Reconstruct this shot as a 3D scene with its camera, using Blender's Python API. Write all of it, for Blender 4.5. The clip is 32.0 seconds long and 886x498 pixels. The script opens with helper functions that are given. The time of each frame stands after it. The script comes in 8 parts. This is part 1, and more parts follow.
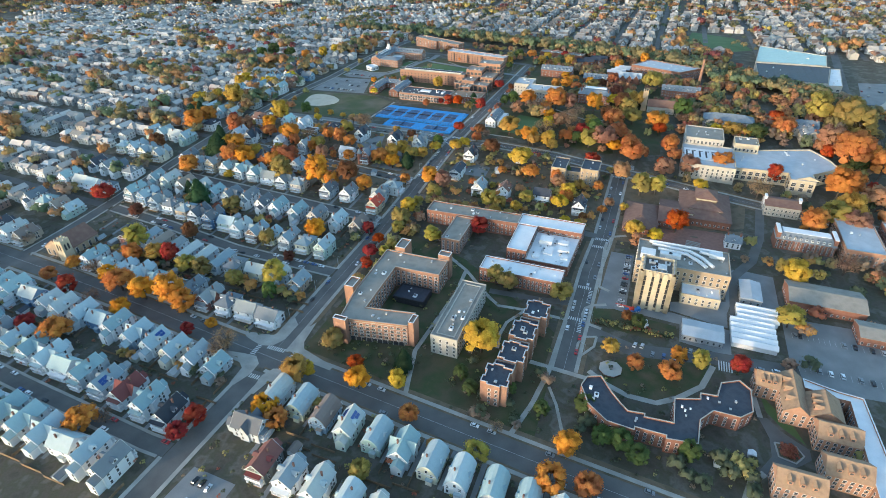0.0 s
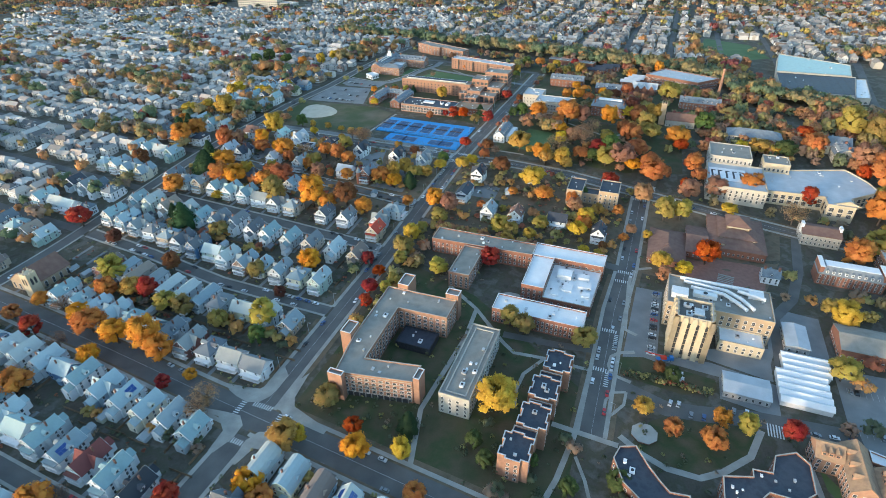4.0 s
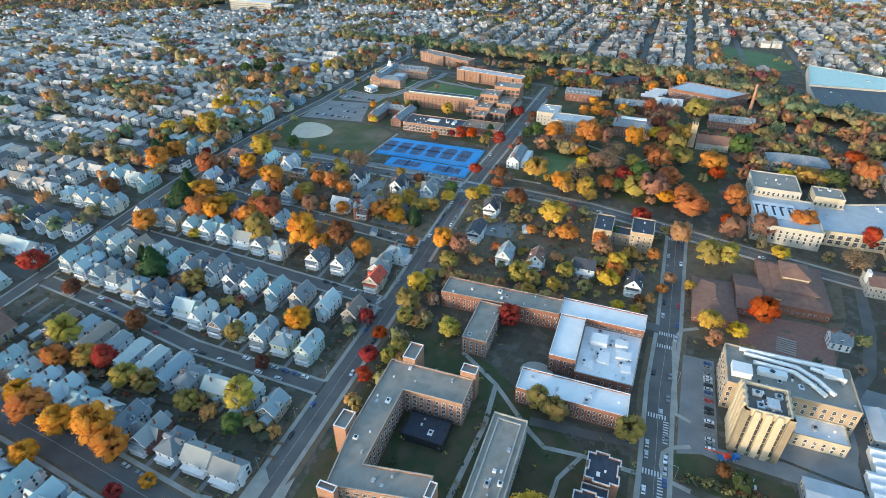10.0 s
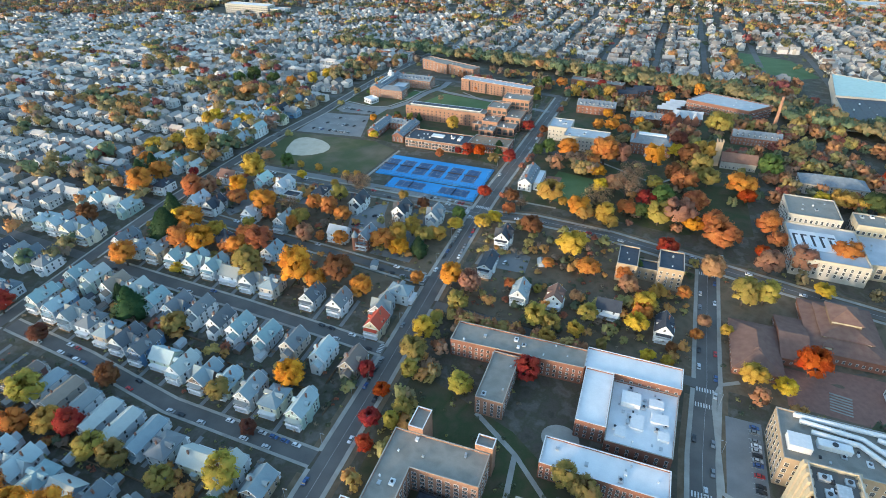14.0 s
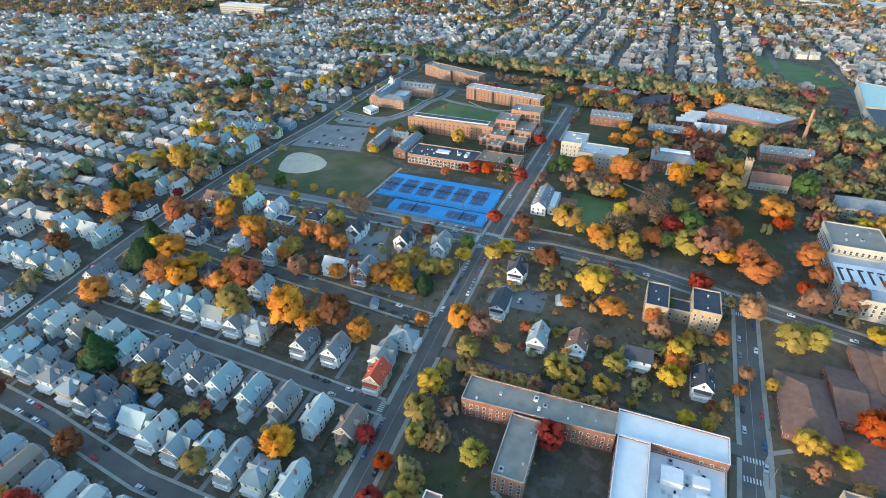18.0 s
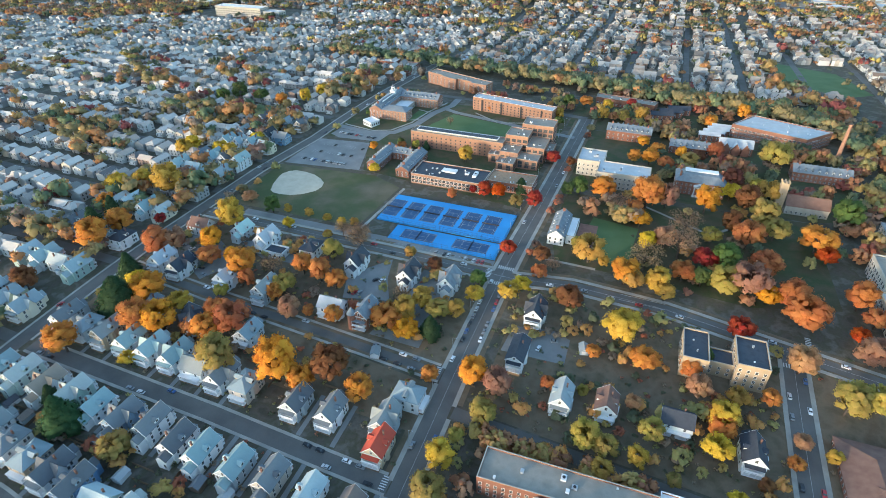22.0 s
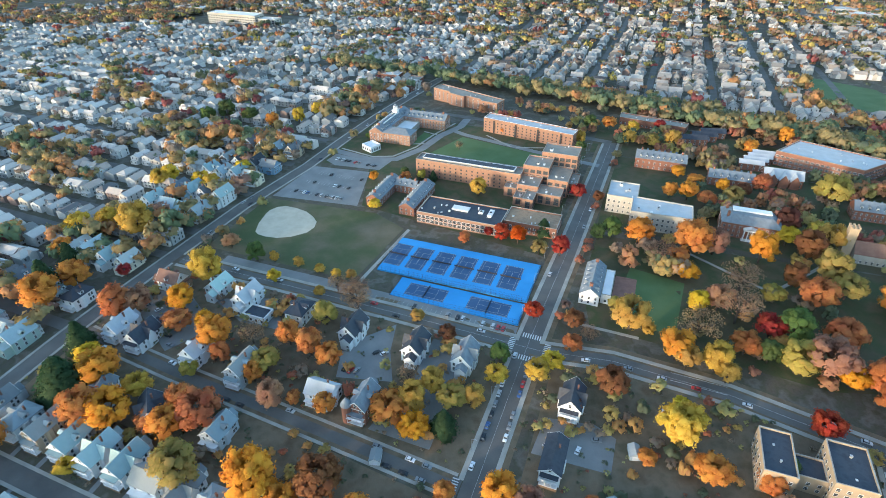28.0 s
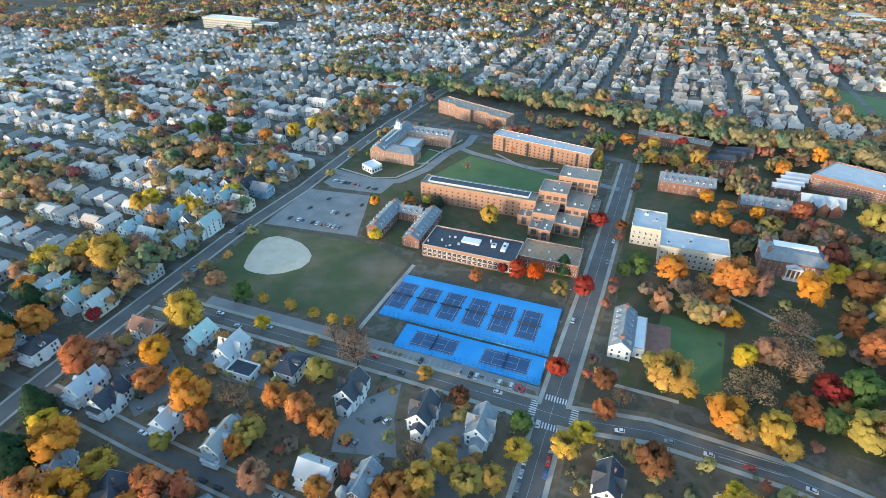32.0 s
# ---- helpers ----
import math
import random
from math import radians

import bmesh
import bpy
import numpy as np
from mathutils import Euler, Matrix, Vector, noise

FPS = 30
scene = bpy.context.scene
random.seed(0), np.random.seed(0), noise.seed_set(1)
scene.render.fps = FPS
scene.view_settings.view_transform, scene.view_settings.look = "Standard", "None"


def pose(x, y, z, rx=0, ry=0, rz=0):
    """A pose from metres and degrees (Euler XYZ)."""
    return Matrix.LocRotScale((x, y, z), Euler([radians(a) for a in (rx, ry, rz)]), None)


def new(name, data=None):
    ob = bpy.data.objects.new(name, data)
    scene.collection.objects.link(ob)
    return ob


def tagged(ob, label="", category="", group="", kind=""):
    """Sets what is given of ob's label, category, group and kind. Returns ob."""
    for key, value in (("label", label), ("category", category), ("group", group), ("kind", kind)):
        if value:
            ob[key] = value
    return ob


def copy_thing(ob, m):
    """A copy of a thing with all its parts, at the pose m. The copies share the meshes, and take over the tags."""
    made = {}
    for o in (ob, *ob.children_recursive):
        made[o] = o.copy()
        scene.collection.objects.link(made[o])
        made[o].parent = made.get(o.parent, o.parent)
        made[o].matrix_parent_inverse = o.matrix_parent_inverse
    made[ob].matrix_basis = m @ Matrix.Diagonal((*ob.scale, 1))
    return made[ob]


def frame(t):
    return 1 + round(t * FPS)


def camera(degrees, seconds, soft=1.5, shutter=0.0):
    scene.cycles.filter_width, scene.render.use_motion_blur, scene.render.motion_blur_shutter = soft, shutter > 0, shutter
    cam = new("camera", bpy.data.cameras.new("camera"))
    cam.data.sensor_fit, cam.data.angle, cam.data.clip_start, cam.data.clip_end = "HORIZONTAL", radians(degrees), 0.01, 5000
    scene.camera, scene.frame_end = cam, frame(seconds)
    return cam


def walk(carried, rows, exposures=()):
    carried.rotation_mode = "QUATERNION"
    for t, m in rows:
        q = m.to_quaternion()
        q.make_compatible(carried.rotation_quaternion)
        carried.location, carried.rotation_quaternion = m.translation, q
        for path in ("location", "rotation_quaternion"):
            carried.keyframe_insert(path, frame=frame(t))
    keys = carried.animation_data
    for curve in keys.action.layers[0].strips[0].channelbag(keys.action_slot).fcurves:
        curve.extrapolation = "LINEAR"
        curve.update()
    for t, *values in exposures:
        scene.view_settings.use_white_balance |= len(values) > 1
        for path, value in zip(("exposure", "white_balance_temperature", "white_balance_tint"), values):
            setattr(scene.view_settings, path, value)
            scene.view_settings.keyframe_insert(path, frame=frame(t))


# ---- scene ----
cam = camera(77.14, 32.0, 0.9)
PATH = [
    (0.0, pose(41.65, -351.73, 224.03, 56.872, 0, 0.478) @ pose(0, 0, 0, 0, 0, -0.718)),
    (1.0, pose(40.28, -340.67, 223.40, 56.937, 0, 0.450) @ pose(0, 0, 0, 0, 0, -0.661)),
    (2.0, pose(38.91, -329.61, 222.78, 56.969, 0, 0.437) @ pose(0, 0, 0, 0, 0, -0.605)),
    (3.0, pose(37.54, -318.54, 222.20, 56.977, 0, 0.428) @ pose(0, 0, 0, 0, 0, -0.551)),
    (6.0, pose(33.32, -285.43, 221.06, 56.917, 0, 0.293) @ pose(0, 0, 0, 0, 0, -0.418)),
    (7.0, pose(31.89, -274.57, 220.79, 56.897, 0, 0.254) @ pose(0, 0, 0, 0, 0, -0.391)),
    (8.0, pose(30.51, -263.69, 220.54, 56.885, 0, 0.209) @ pose(0, 0, 0, 0, 0, -0.364)),
    (9.0, pose(29.19, -252.79, 220.33, 56.864, 0, 0.151) @ pose(0, 0, 0, 0, 0, -0.342)),
    (10.0, pose(27.91, -241.90, 220.22, 56.861, 0, 0.132) @ pose(0, 0, 0, 0, 0, -0.311)),
    (11.0, pose(26.63, -231.05, 220.17, 56.855, 0, 0.121) @ pose(0, 0, 0, 0, 0, -0.294)),
    (12.0, pose(25.31, -220.17, 220.14, 56.840, 0, 0.118) @ pose(0, 0, 0, 0, 0, -0.309)),
    (13.0, pose(24.01, -209.24, 220.09, 56.807, 0, 0.092) @ pose(0, 0, 0, 0, 0, -0.338)),
    (14.0, pose(22.71, -198.31, 220.07, 56.821, 0, 0.093) @ pose(0, 0, 0, 0, 0, -0.346)),
    (17.0, pose(19.05, -165.26, 219.60, 56.641, 0, 0.061) @ pose(0, 0, 0, 0, 0, -0.300)),
    (18.0, pose(17.76, -154.25, 219.40, 56.592, 0, 0.031) @ pose(0, 0, 0, 0, 0, -0.272)),
    (19.0, pose(16.49, -143.25, 219.14, 56.543, 0, 0.010) @ pose(0, 0, 0, 0, 0, -0.251)),
    (20.0, pose(15.23, -132.18, 218.81, 56.502, 0, 0.012) @ pose(0, 0, 0, 0, 0, -0.253)),
    (21.0, pose(14.02, -121.12, 218.40, 56.478, 0, 0.020) @ pose(0, 0, 0, 0, 0, -0.248)),
    (22.0, pose(12.78, -110.07, 217.85, 56.479, 0, 0.045) @ pose(0, 0, 0, 0, 0, -0.241)),
    (23.0, pose(11.53, -99.02, 217.24, 56.524, 0, 0.058) @ pose(0, 0, 0, 0, 0, -0.244)),
    (24.0, pose(10.37, -88.04, 216.54, 56.534, 0, 0.029) @ pose(0, 0, 0, 0, 0, -0.255)),
    (25.0, pose(9.22, -77.01, 215.83, 56.587, 0, 0.025) @ pose(0, 0, 0, 0, 0, -0.243)),
    (28.0, pose(5.68, -43.74, 213.69, 56.737, 0, 0.061) @ pose(0, 0, 0, 0, 0, -0.213)),
    (29.0, pose(4.32, -32.83, 213.13, 56.773, 0, 0.018) @ pose(0, 0, 0, 0, 0, -0.182)),
    (30.0, pose(2.92, -21.91, 212.66, 56.825, 0, -0.010) @ pose(0, 0, 0, 0, 0, -0.131)),
    (31.0, pose(1.50, -10.97, 212.26, 56.869, 0, -0.019) @ pose(0, 0, 0, 0, 0, -0.071)),
    (32.0, pose(-0.00, -0.00, 211.89, 56.905, 0, -0.000) @ pose(0, 0, 0, 0, 0, -0.025)),
]
walk(cam, PATH, [(0.0, 1.94, 5450, 3), (20.0, 2.03, 5420, 3), (32.0, 2.18, 5420, 3)])

# ---- world and sun ----
SUN_AZ, SUN_EL = radians(232), radians(7)  # compass bearing clockwise from +y
world = bpy.data.worlds.new("dusk_sky")
scene.world = world
world.use_nodes = True
wn = world.node_tree
sky = wn.nodes.new("ShaderNodeTexSky")
sky.sky_type, sky.sun_disc = "NISHITA", False
sky.sun_elevation, sky.sun_rotation = SUN_EL, SUN_AZ
sky.air_density, sky.dust_density, sky.ozone_density = 1.0, 1.0, 1.0
bg = wn.nodes["Background"]
bg.inputs[1].default_value = 0.15
wn.links.new(sky.outputs[0], bg.inputs[0])
sun_data = bpy.data.lights.new("sun", "SUN")
sun_data.energy, sun_data.angle, sun_data.color = 1.1, radians(4.0), (1.0, 0.7, 0.45)
sun = new("sun", sun_data)
sun_dir = Vector((math.sin(SUN_AZ) * math.cos(SUN_EL), math.cos(SUN_AZ) * math.cos(SUN_EL), math.sin(SUN_EL)))
sun.matrix_world = Matrix.Translation((0, 0, 400)) @ sun_dir.to_track_quat("Z", "Y").to_matrix().to_4x4()

# ---- plan: u runs along the cross streets, v along the avenue ----
TH = radians(-20.6)
CU, SU = math.cos(TH), math.sin(TH)
rnd = random.Random(7)


def step(a, b, x):
    t = min(1.0, max(0.0, (x - a) / (b - a)))
    return t * t * (3 - 2 * t)


def hgt(x, y):
    """Height of the ground: a low rise that falls away to the north."""
    return 13 * step(0, 220, y) - 28 * step(420, 1100, y)


def xy(u, v):
    return u * CU - v * SU, u * SU + v * CU


def gz(u, v):
    return hgt(*xy(u, v))


def at(u, v, rot=0.0, dz=0.0):
    x, y = xy(u, v)
    return Matrix.Translation((x, y, hgt(x, y) + dz)) @ Matrix.Rotation(TH + radians(rot), 4, "Z")


# ---- materials ----
def material(name, cols, rough=0.8, metal=0.0, scale=0.5, fine=6.0, bump=0.15, per="none", amount=0.5, space="Object", spec=0.3, dist=0.05):
    """cols: colours spread by noise, or by the object's or island's random number (per), with noise on top."""
    m = bpy.data.materials.new(name)
    m.use_nodes = True
    nt = m.node_tree
    bs = nt.nodes["Principled BSDF"]
    bs.inputs["Roughness"].default_value, bs.inputs["Metallic"].default_value = rough, metal
    bs.inputs["Specular IOR Level"].default_value = spec
    tc = nt.nodes.new("ShaderNodeTexCoord")
    if space == "World":
        src = nt.nodes.new("ShaderNodeNewGeometry").outputs["Position"]
    else:
        src = tc.outputs["Object"]
    big, small = nt.nodes.new("ShaderNodeTexNoise"), nt.nodes.new("ShaderNodeTexNoise")
    big.inputs["Scale"].default_value, big.inputs["Detail"].default_value = scale, 4
    small.inputs["Scale"].default_value, small.inputs["Detail"].default_value = fine, 3
    for n in (big, small):
        nt.links.new(src, n.inputs["Vector"])
    ramp = nt.nodes.new("ShaderNodeValToRGB")
    els = ramp.color_ramp.elements
    while len(els) < len(cols):
        els.new(0.5)
    for i, c in enumerate(cols):
        els[i].position = (i / len(cols)) if per != "none" else 0.3 + 0.4 * i / max(1, len(cols) - 1)
        els[i].color = (*c, 1)
    if per == "object":
        ramp.color_ramp.interpolation = "CONSTANT"
        nt.links.new(nt.nodes.new("ShaderNodeObjectInfo").outputs["Random"], ramp.inputs[0])
    elif per == "island":
        ramp.color_ramp.interpolation = "CONSTANT"
        nt.links.new(nt.nodes.new("ShaderNodeNewGeometry").outputs["Random Per Island"], ramp.inputs[0])
    else:
        nt.links.new(big.outputs["Fac"], ramp.inputs[0])
    hsv = nt.nodes.new("ShaderNodeHueSaturation")
    mad = nt.nodes.new("ShaderNodeMath")
    mad.operation = "MULTIPLY_ADD"
    mad.inputs[1].default_value, mad.inputs[2].default_value = amount, 1 - amount / 2
    mix = nt.nodes.new("ShaderNodeMath")
    mix.operation = "ADD"
    half = nt.nodes.new("ShaderNodeMath")
    half.operation = "MULTIPLY"
    half.inputs[1].default_value = 0.5
    nt.links.new(big.outputs["Fac"], mix.inputs[0])
    nt.links.new(small.outputs["Fac"], mix.inputs[1])
    nt.links.new(mix.outputs[0], half.inputs[0])
    nt.links.new(half.outputs[0], mad.inputs[0])
    nt.links.new(mad.outputs[0], hsv.inputs["Value"])
    nt.links.new(ramp.outputs[0], hsv.inputs["Color"])
    nt.links.new(hsv.outputs[0], bs.inputs["Base Color"])
    if bump:
        bp = nt.nodes.new("ShaderNodeBump")
        bp.inputs["Strength"].default_value, bp.inputs["Distance"].default_value = bump, dist
        nt.links.new(small.outputs["Fac"], bp.inputs["Height"])
        nt.links.new(bp.outputs[0], bs.inputs["Normal"])
    return m


def foliage(name, cols, per):
    m = material(name, cols, 0.7, 0, 0.1, 1.1, 0, per, 0.32, spec=0.1)
    nt = m.node_tree
    bs, hsv = nt.nodes["Principled BSDF"], nt.nodes["Hue/Saturation/Value"]
    info, shift = nt.nodes.new("ShaderNodeObjectInfo"), nt.nodes.new("ShaderNodeHueSaturation")
    for sock, a, b in (("Hue", 0.486, 0.03), ("Value", 0.9, 0.45), ("Saturation", 0.95, 0.13)):
        k = nt.nodes.new("ShaderNodeMath")
        k.operation = "MULTIPLY_ADD"
        k.inputs[1].default_value, k.inputs[2].default_value = b, a
        nt.links.new(info.outputs["Random"], k.inputs[0])
        nt.links.new(k.outputs[0], shift.inputs[sock])
    # one side of a crown turns sooner than the other
    patchy, hue, old = nt.nodes["Noise Texture.001"], nt.nodes.new("ShaderNodeMath"), shift.inputs["Hue"].links[0].from_socket
    hue.operation = "MULTIPLY_ADD"
    hue.inputs[1].default_value = 0.06
    drop = nt.nodes.new("ShaderNodeMath")
    drop.operation = "ADD"
    drop.inputs[1].default_value = -0.027
    nt.links.new(patchy.outputs["Fac"], hue.inputs[0])
    nt.links.new(old, drop.inputs[0])
    nt.links.new(drop.outputs[0], hue.inputs[2])
    nt.links.new(hue.outputs[0], shift.inputs["Hue"])
    nt.links.new(hsv.outputs[0], shift.inputs["Color"])
    nt.links.new(shift.outputs[0], bs.inputs["Base Color"])
    thin, blend = nt.nodes.new("ShaderNodeBsdfTranslucent"), nt.nodes.new("ShaderNodeMixShader")
    blend.inputs[0].default_value = 0.42
    nt.links.new(shift.outputs[0], thin.inputs["Color"])
    nt.links.new(bs.outputs[0], blend.inputs[1])
    nt.links.new(thin.outputs[0], blend.inputs[2])
    nt.links.new(blend.outputs[0], nt.nodes["Material Output"].inputs["Surface"])
    return m


M = {}
M["ground"] = material("yard_ground", [(0.075, 0.067, 0.048), (0.105, 0.09, 0.07), (0.084, 0.08, 0.052), (0.135, 0.12, 0.1), (0.095, 0.08, 0.058)], 0.95, scale=0.1, fine=1.1, bump=0.3, amount=0.9, space="World", dist=0.3)
M["lawn"] = material("mown_lawn", [(0.066, 0.072, 0.032), (0.1, 0.084, 0.048), (0.058, 0.074, 0.03), (0.118, 0.092, 0.058)], 0.95, scale=0.05, fine=1.2, bump=0.3, amount=0.6, space="World", dist=0.2)
M["green"] = material("playing_field_grass", [(0.088, 0.14, 0.052), (0.115, 0.165, 0.07)], 0.95, scale=0.06, fine=1.5, bump=0.2, amount=0.4, space="World")
M["dirt"] = material("infield_dirt", [(0.46, 0.41, 0.32), (0.52, 0.47, 0.37)], 0.95, scale=0.2, fine=2, amount=0.25, space="World")
M["leaves"] = material("leaf_litter", [(0.135, 0.098, 0.06), (0.175, 0.135, 0.09), (0.1, 0.085, 0.052)], 0.95, scale=0.12, fine=2, amount=0.6, space="World", bump=0.3, dist=0.2)
M["wornlawn"] = material("worn_field_grass", [(0.072, 0.092, 0.036), (0.09, 0.1, 0.045), (0.135, 0.115, 0.07), (0.165, 0.135, 0.09)], 0.95, scale=0.035, fine=0.9, bump=0.2, amount=0.5, space="World")
M["asphalt"] = material("worn_asphalt", [(0.112, 0.106, 0.099), (0.135, 0.127, 0.118), (0.155, 0.146, 0.135)], 0.85, scale=0.08, fine=1.5, bump=0.1, amount=0.35, space="World")
M["lot"] = material("parking_asphalt", [(0.2, 0.2, 0.198), (0.245, 0.243, 0.238)], 0.85, scale=0.1, fine=1.5, bump=0.1, amount=0.35, space="World")
M["concrete"] = material("pavement_concrete", [(0.31, 0.295, 0.26), (0.4, 0.38, 0.335)], 0.85, scale=0.15, fine=2, bump=0.1, amount=0.4, space="World")
M["paint"] = material("road_paint", [(0.42, 0.42, 0.4), (0.52, 0.52, 0.5)], 0.7, scale=0.4, fine=4, amount=0.4, space="World")
M["crossing"] = material("crosswalk_paint", [(0.6, 0.6, 0.58), (0.68, 0.68, 0.66)], 0.7, scale=0.4, fine=4, amount=0.4, space="World")
for nm, cs in (("white", [(0.68, 0.7, 0.71), (0.74, 0.74, 0.74), (0.62, 0.65, 0.67)]), ("grey", [(0.46, 0.5, 0.53), (0.54, 0.57, 0.59), (0.38, 0.42, 0.45)]), ("blue", [(0.2, 0.3, 0.42), (0.3, 0.38, 0.46), (0.12, 0.2, 0.34)]),
               ("creamy", [(0.62, 0.6, 0.46), (0.66, 0.62, 0.5), (0.58, 0.58, 0.42)]), ("tan", [(0.42, 0.36, 0.28), (0.36, 0.3, 0.22), (0.46, 0.42, 0.36)]), ("maroon", [(0.2, 0.1, 0.085), (0.16, 0.12, 0.1), (0.14, 0.15, 0.14)]), ("sage", [(0.42, 0.5, 0.43), (0.5, 0.56, 0.5), (0.36, 0.46, 0.42)])):
    M["wall_" + nm] = material(nm + "_siding", cs, 0.7, scale=0.4, fine=5, bump=0.1, per="object", amount=0.25)
for nm, cs in (("pale", [(0.36, 0.445, 0.475), (0.41, 0.49, 0.51), (0.33, 0.41, 0.44), (0.42, 0.455, 0.44)]), ("mid", [(0.25, 0.31, 0.34), (0.29, 0.34, 0.365), (0.25, 0.275, 0.28)]), ("slatey", [(0.15, 0.175, 0.2), (0.19, 0.21, 0.225), (0.13, 0.14, 0.155)]),
               ("black", [(0.05, 0.055, 0.07), (0.07, 0.075, 0.09), (0.04, 0.045, 0.055)]), ("brown", [(0.26, 0.22, 0.19), (0.3, 0.25, 0.2), (0.2, 0.165, 0.145)]), ("maroon", [(0.22, 0.06, 0.055), (0.17, 0.06, 0.055), (0.2, 0.09, 0.075)]), ("tealish", [(0.29, 0.395, 0.41), (0.33, 0.43, 0.44), (0.26, 0.355, 0.375)])):
    M["roof_" + nm] = material(nm + "_shingle", cs, 0.85, scale=0.5, fine=4, bump=0.25, per="object", amount=0.4)
M["wall"] = material("house_siding", [(0.62, 0.64, 0.66), (0.5, 0.54, 0.57), (0.7, 0.7, 0.69), (0.42, 0.48, 0.52), (0.6, 0.58, 0.5), (0.66, 0.67, 0.68), (0.34, 0.37, 0.38), (0.52, 0.5, 0.4), (0.72, 0.72, 0.72), (0.3, 0.36, 0.42), (0.2, 0.15, 0.11), (0.6, 0.63, 0.66)], 0.7, scale=0.4, fine=5, bump=0.1, per="object", amount=0.25)
M["roof"] = material("asphalt_shingle", [(0.3, 0.325, 0.335), (0.37, 0.395, 0.405), (0.25, 0.275, 0.285), (0.33, 0.355, 0.36), (0.17, 0.18, 0.195), (0.42, 0.44, 0.445), (0.28, 0.265, 0.24), (0.08, 0.085, 0.1), (0.34, 0.36, 0.365), (0.22, 0.18, 0.15), (0.39, 0.41, 0.42)], 0.85, scale=0.5, fine=4, bump=0.25, per="object", amount=0.4)
M["wall_far"] = material("far_siding", [(0.58, 0.56, 0.53), (0.48, 0.47, 0.45), (0.64, 0.62, 0.59), (0.33, 0.34, 0.34), (0.46, 0.42, 0.36), (0.26, 0.26, 0.26), (0.6, 0.59, 0.57), (0.25, 0.18, 0.15), (0.5, 0.5, 0.49)], 0.7, scale=0.4, fine=2, bump=0, per="island", amount=0.25)
M["roof_far"] = material("far_shingle", [(0.3, 0.285, 0.265), (0.36, 0.34, 0.315), (0.2, 0.19, 0.18), (0.4, 0.375, 0.345), (0.13, 0.125, 0.12), (0.43, 0.41, 0.38), (0.28, 0.235, 0.195), (0.085, 0.083, 0.085), (0.33, 0.29, 0.255), (0.36, 0.345, 0.315), (0.26, 0.25, 0.235), (0.17, 0.13, 0.105)], 0.85, scale=0.4, fine=2, bump=0, per="island", amount=0.4)
# a paler mix than far_shingle, for the low western roofs
M["roof_west"] = material("pale_west_roofing", [(0.44, 0.405, 0.37), (0.5, 0.46, 0.42), (0.33, 0.31, 0.285), (0.54, 0.5, 0.46), (0.23, 0.22, 0.205), (0.56, 0.53, 0.49), (0.4, 0.33, 0.28), (0.14, 0.135, 0.135), (0.46, 0.4, 0.345), (0.48, 0.45, 0.41)], 0.85, scale=0.4, fine=2, bump=0, per="island", amount=0.4)
M["trim"] = material("white_trim", [(0.7, 0.71, 0.72), (0.76, 0.76, 0.76)], 0.6, amount=0.2)
M["glass"] = material("window_glass", [(0.05, 0.055, 0.06), (0.09, 0.095, 0.1)], 0.12, scale=0.6, amount=0.4, bump=0, spec=0.6)
M["brick"] = material("red_brick", [(0.2, 0.095, 0.065), (0.24, 0.115, 0.08), (0.17, 0.085, 0.06)], 0.9, scale=0.3, fine=5, amount=0.4, bump=0.3)
M["orange"] = material("orange_brick", [(0.27, 0.158, 0.108), (0.31, 0.18, 0.125), (0.235, 0.135, 0.095)], 0.9, scale=0.3, fine=5, amount=0.35, bump=0.3)
M["salmon"] = material("salmon_brick", [(0.36, 0.21, 0.14), (0.4, 0.24, 0.16), (0.33, 0.19, 0.13)], 0.88, scale=0.3, fine=4, amount=0.3)
M["solar"] = material("solar_panel_glass", [(0.02, 0.05, 0.2), (0.03, 0.07, 0.26)], 0.15, scale=1, fine=4, amount=0.2, bump=0, spec=0.6)
M["crane_red"] = material("red_machine_paint", [(0.5, 0.06, 0.03), (0.42, 0.05, 0.03)], 0.5, amount=0.2)
M["crane_blue"] = material("blue_machine_paint", [(0.06, 0.2, 0.5), (0.05, 0.16, 0.42)], 0.5, amount=0.2)
M["chimney"] = material("sooty_chimney_brick", [(0.16, 0.085, 0.065), (0.2, 0.11, 0.085), (0.12, 0.08, 0.07)], 0.9, scale=0.6, fine=5, amount=0.4)
M["cream"] = material("cream_stone", [(0.43, 0.37, 0.265), (0.48, 0.42, 0.31)], 0.85, scale=0.3, fine=4, amount=0.3)
M["buff"] = material("buff_brick", [(0.33, 0.26, 0.18), (0.37, 0.29, 0.205)], 0.88, scale=0.3, fine=4, amount=0.3)
M["limestone"] = material("pale_limestone", [(0.37, 0.355, 0.315), (0.42, 0.4, 0.36)], 0.85, scale=0.3, fine=4, amount=0.3)
M["gravel"] = material("gravel_roof", [(0.24, 0.225, 0.195), (0.29, 0.27, 0.235), (0.2, 0.19, 0.165)], 0.95, scale=0.12, fine=2, amount=0.45, bump=0.2)
M["darkroof"] = material("black_membrane_roof", [(0.035, 0.042, 0.06), (0.05, 0.058, 0.075), (0.03, 0.035, 0.05)], 0.6, scale=0.25, fine=1.5, amount=0.5)
M["whiteroof"] = material("white_membrane_roof", [(0.68, 0.69, 0.7), (0.76, 0.76, 0.76)], 0.6, scale=0.15, fine=1.5, amount=0.25)
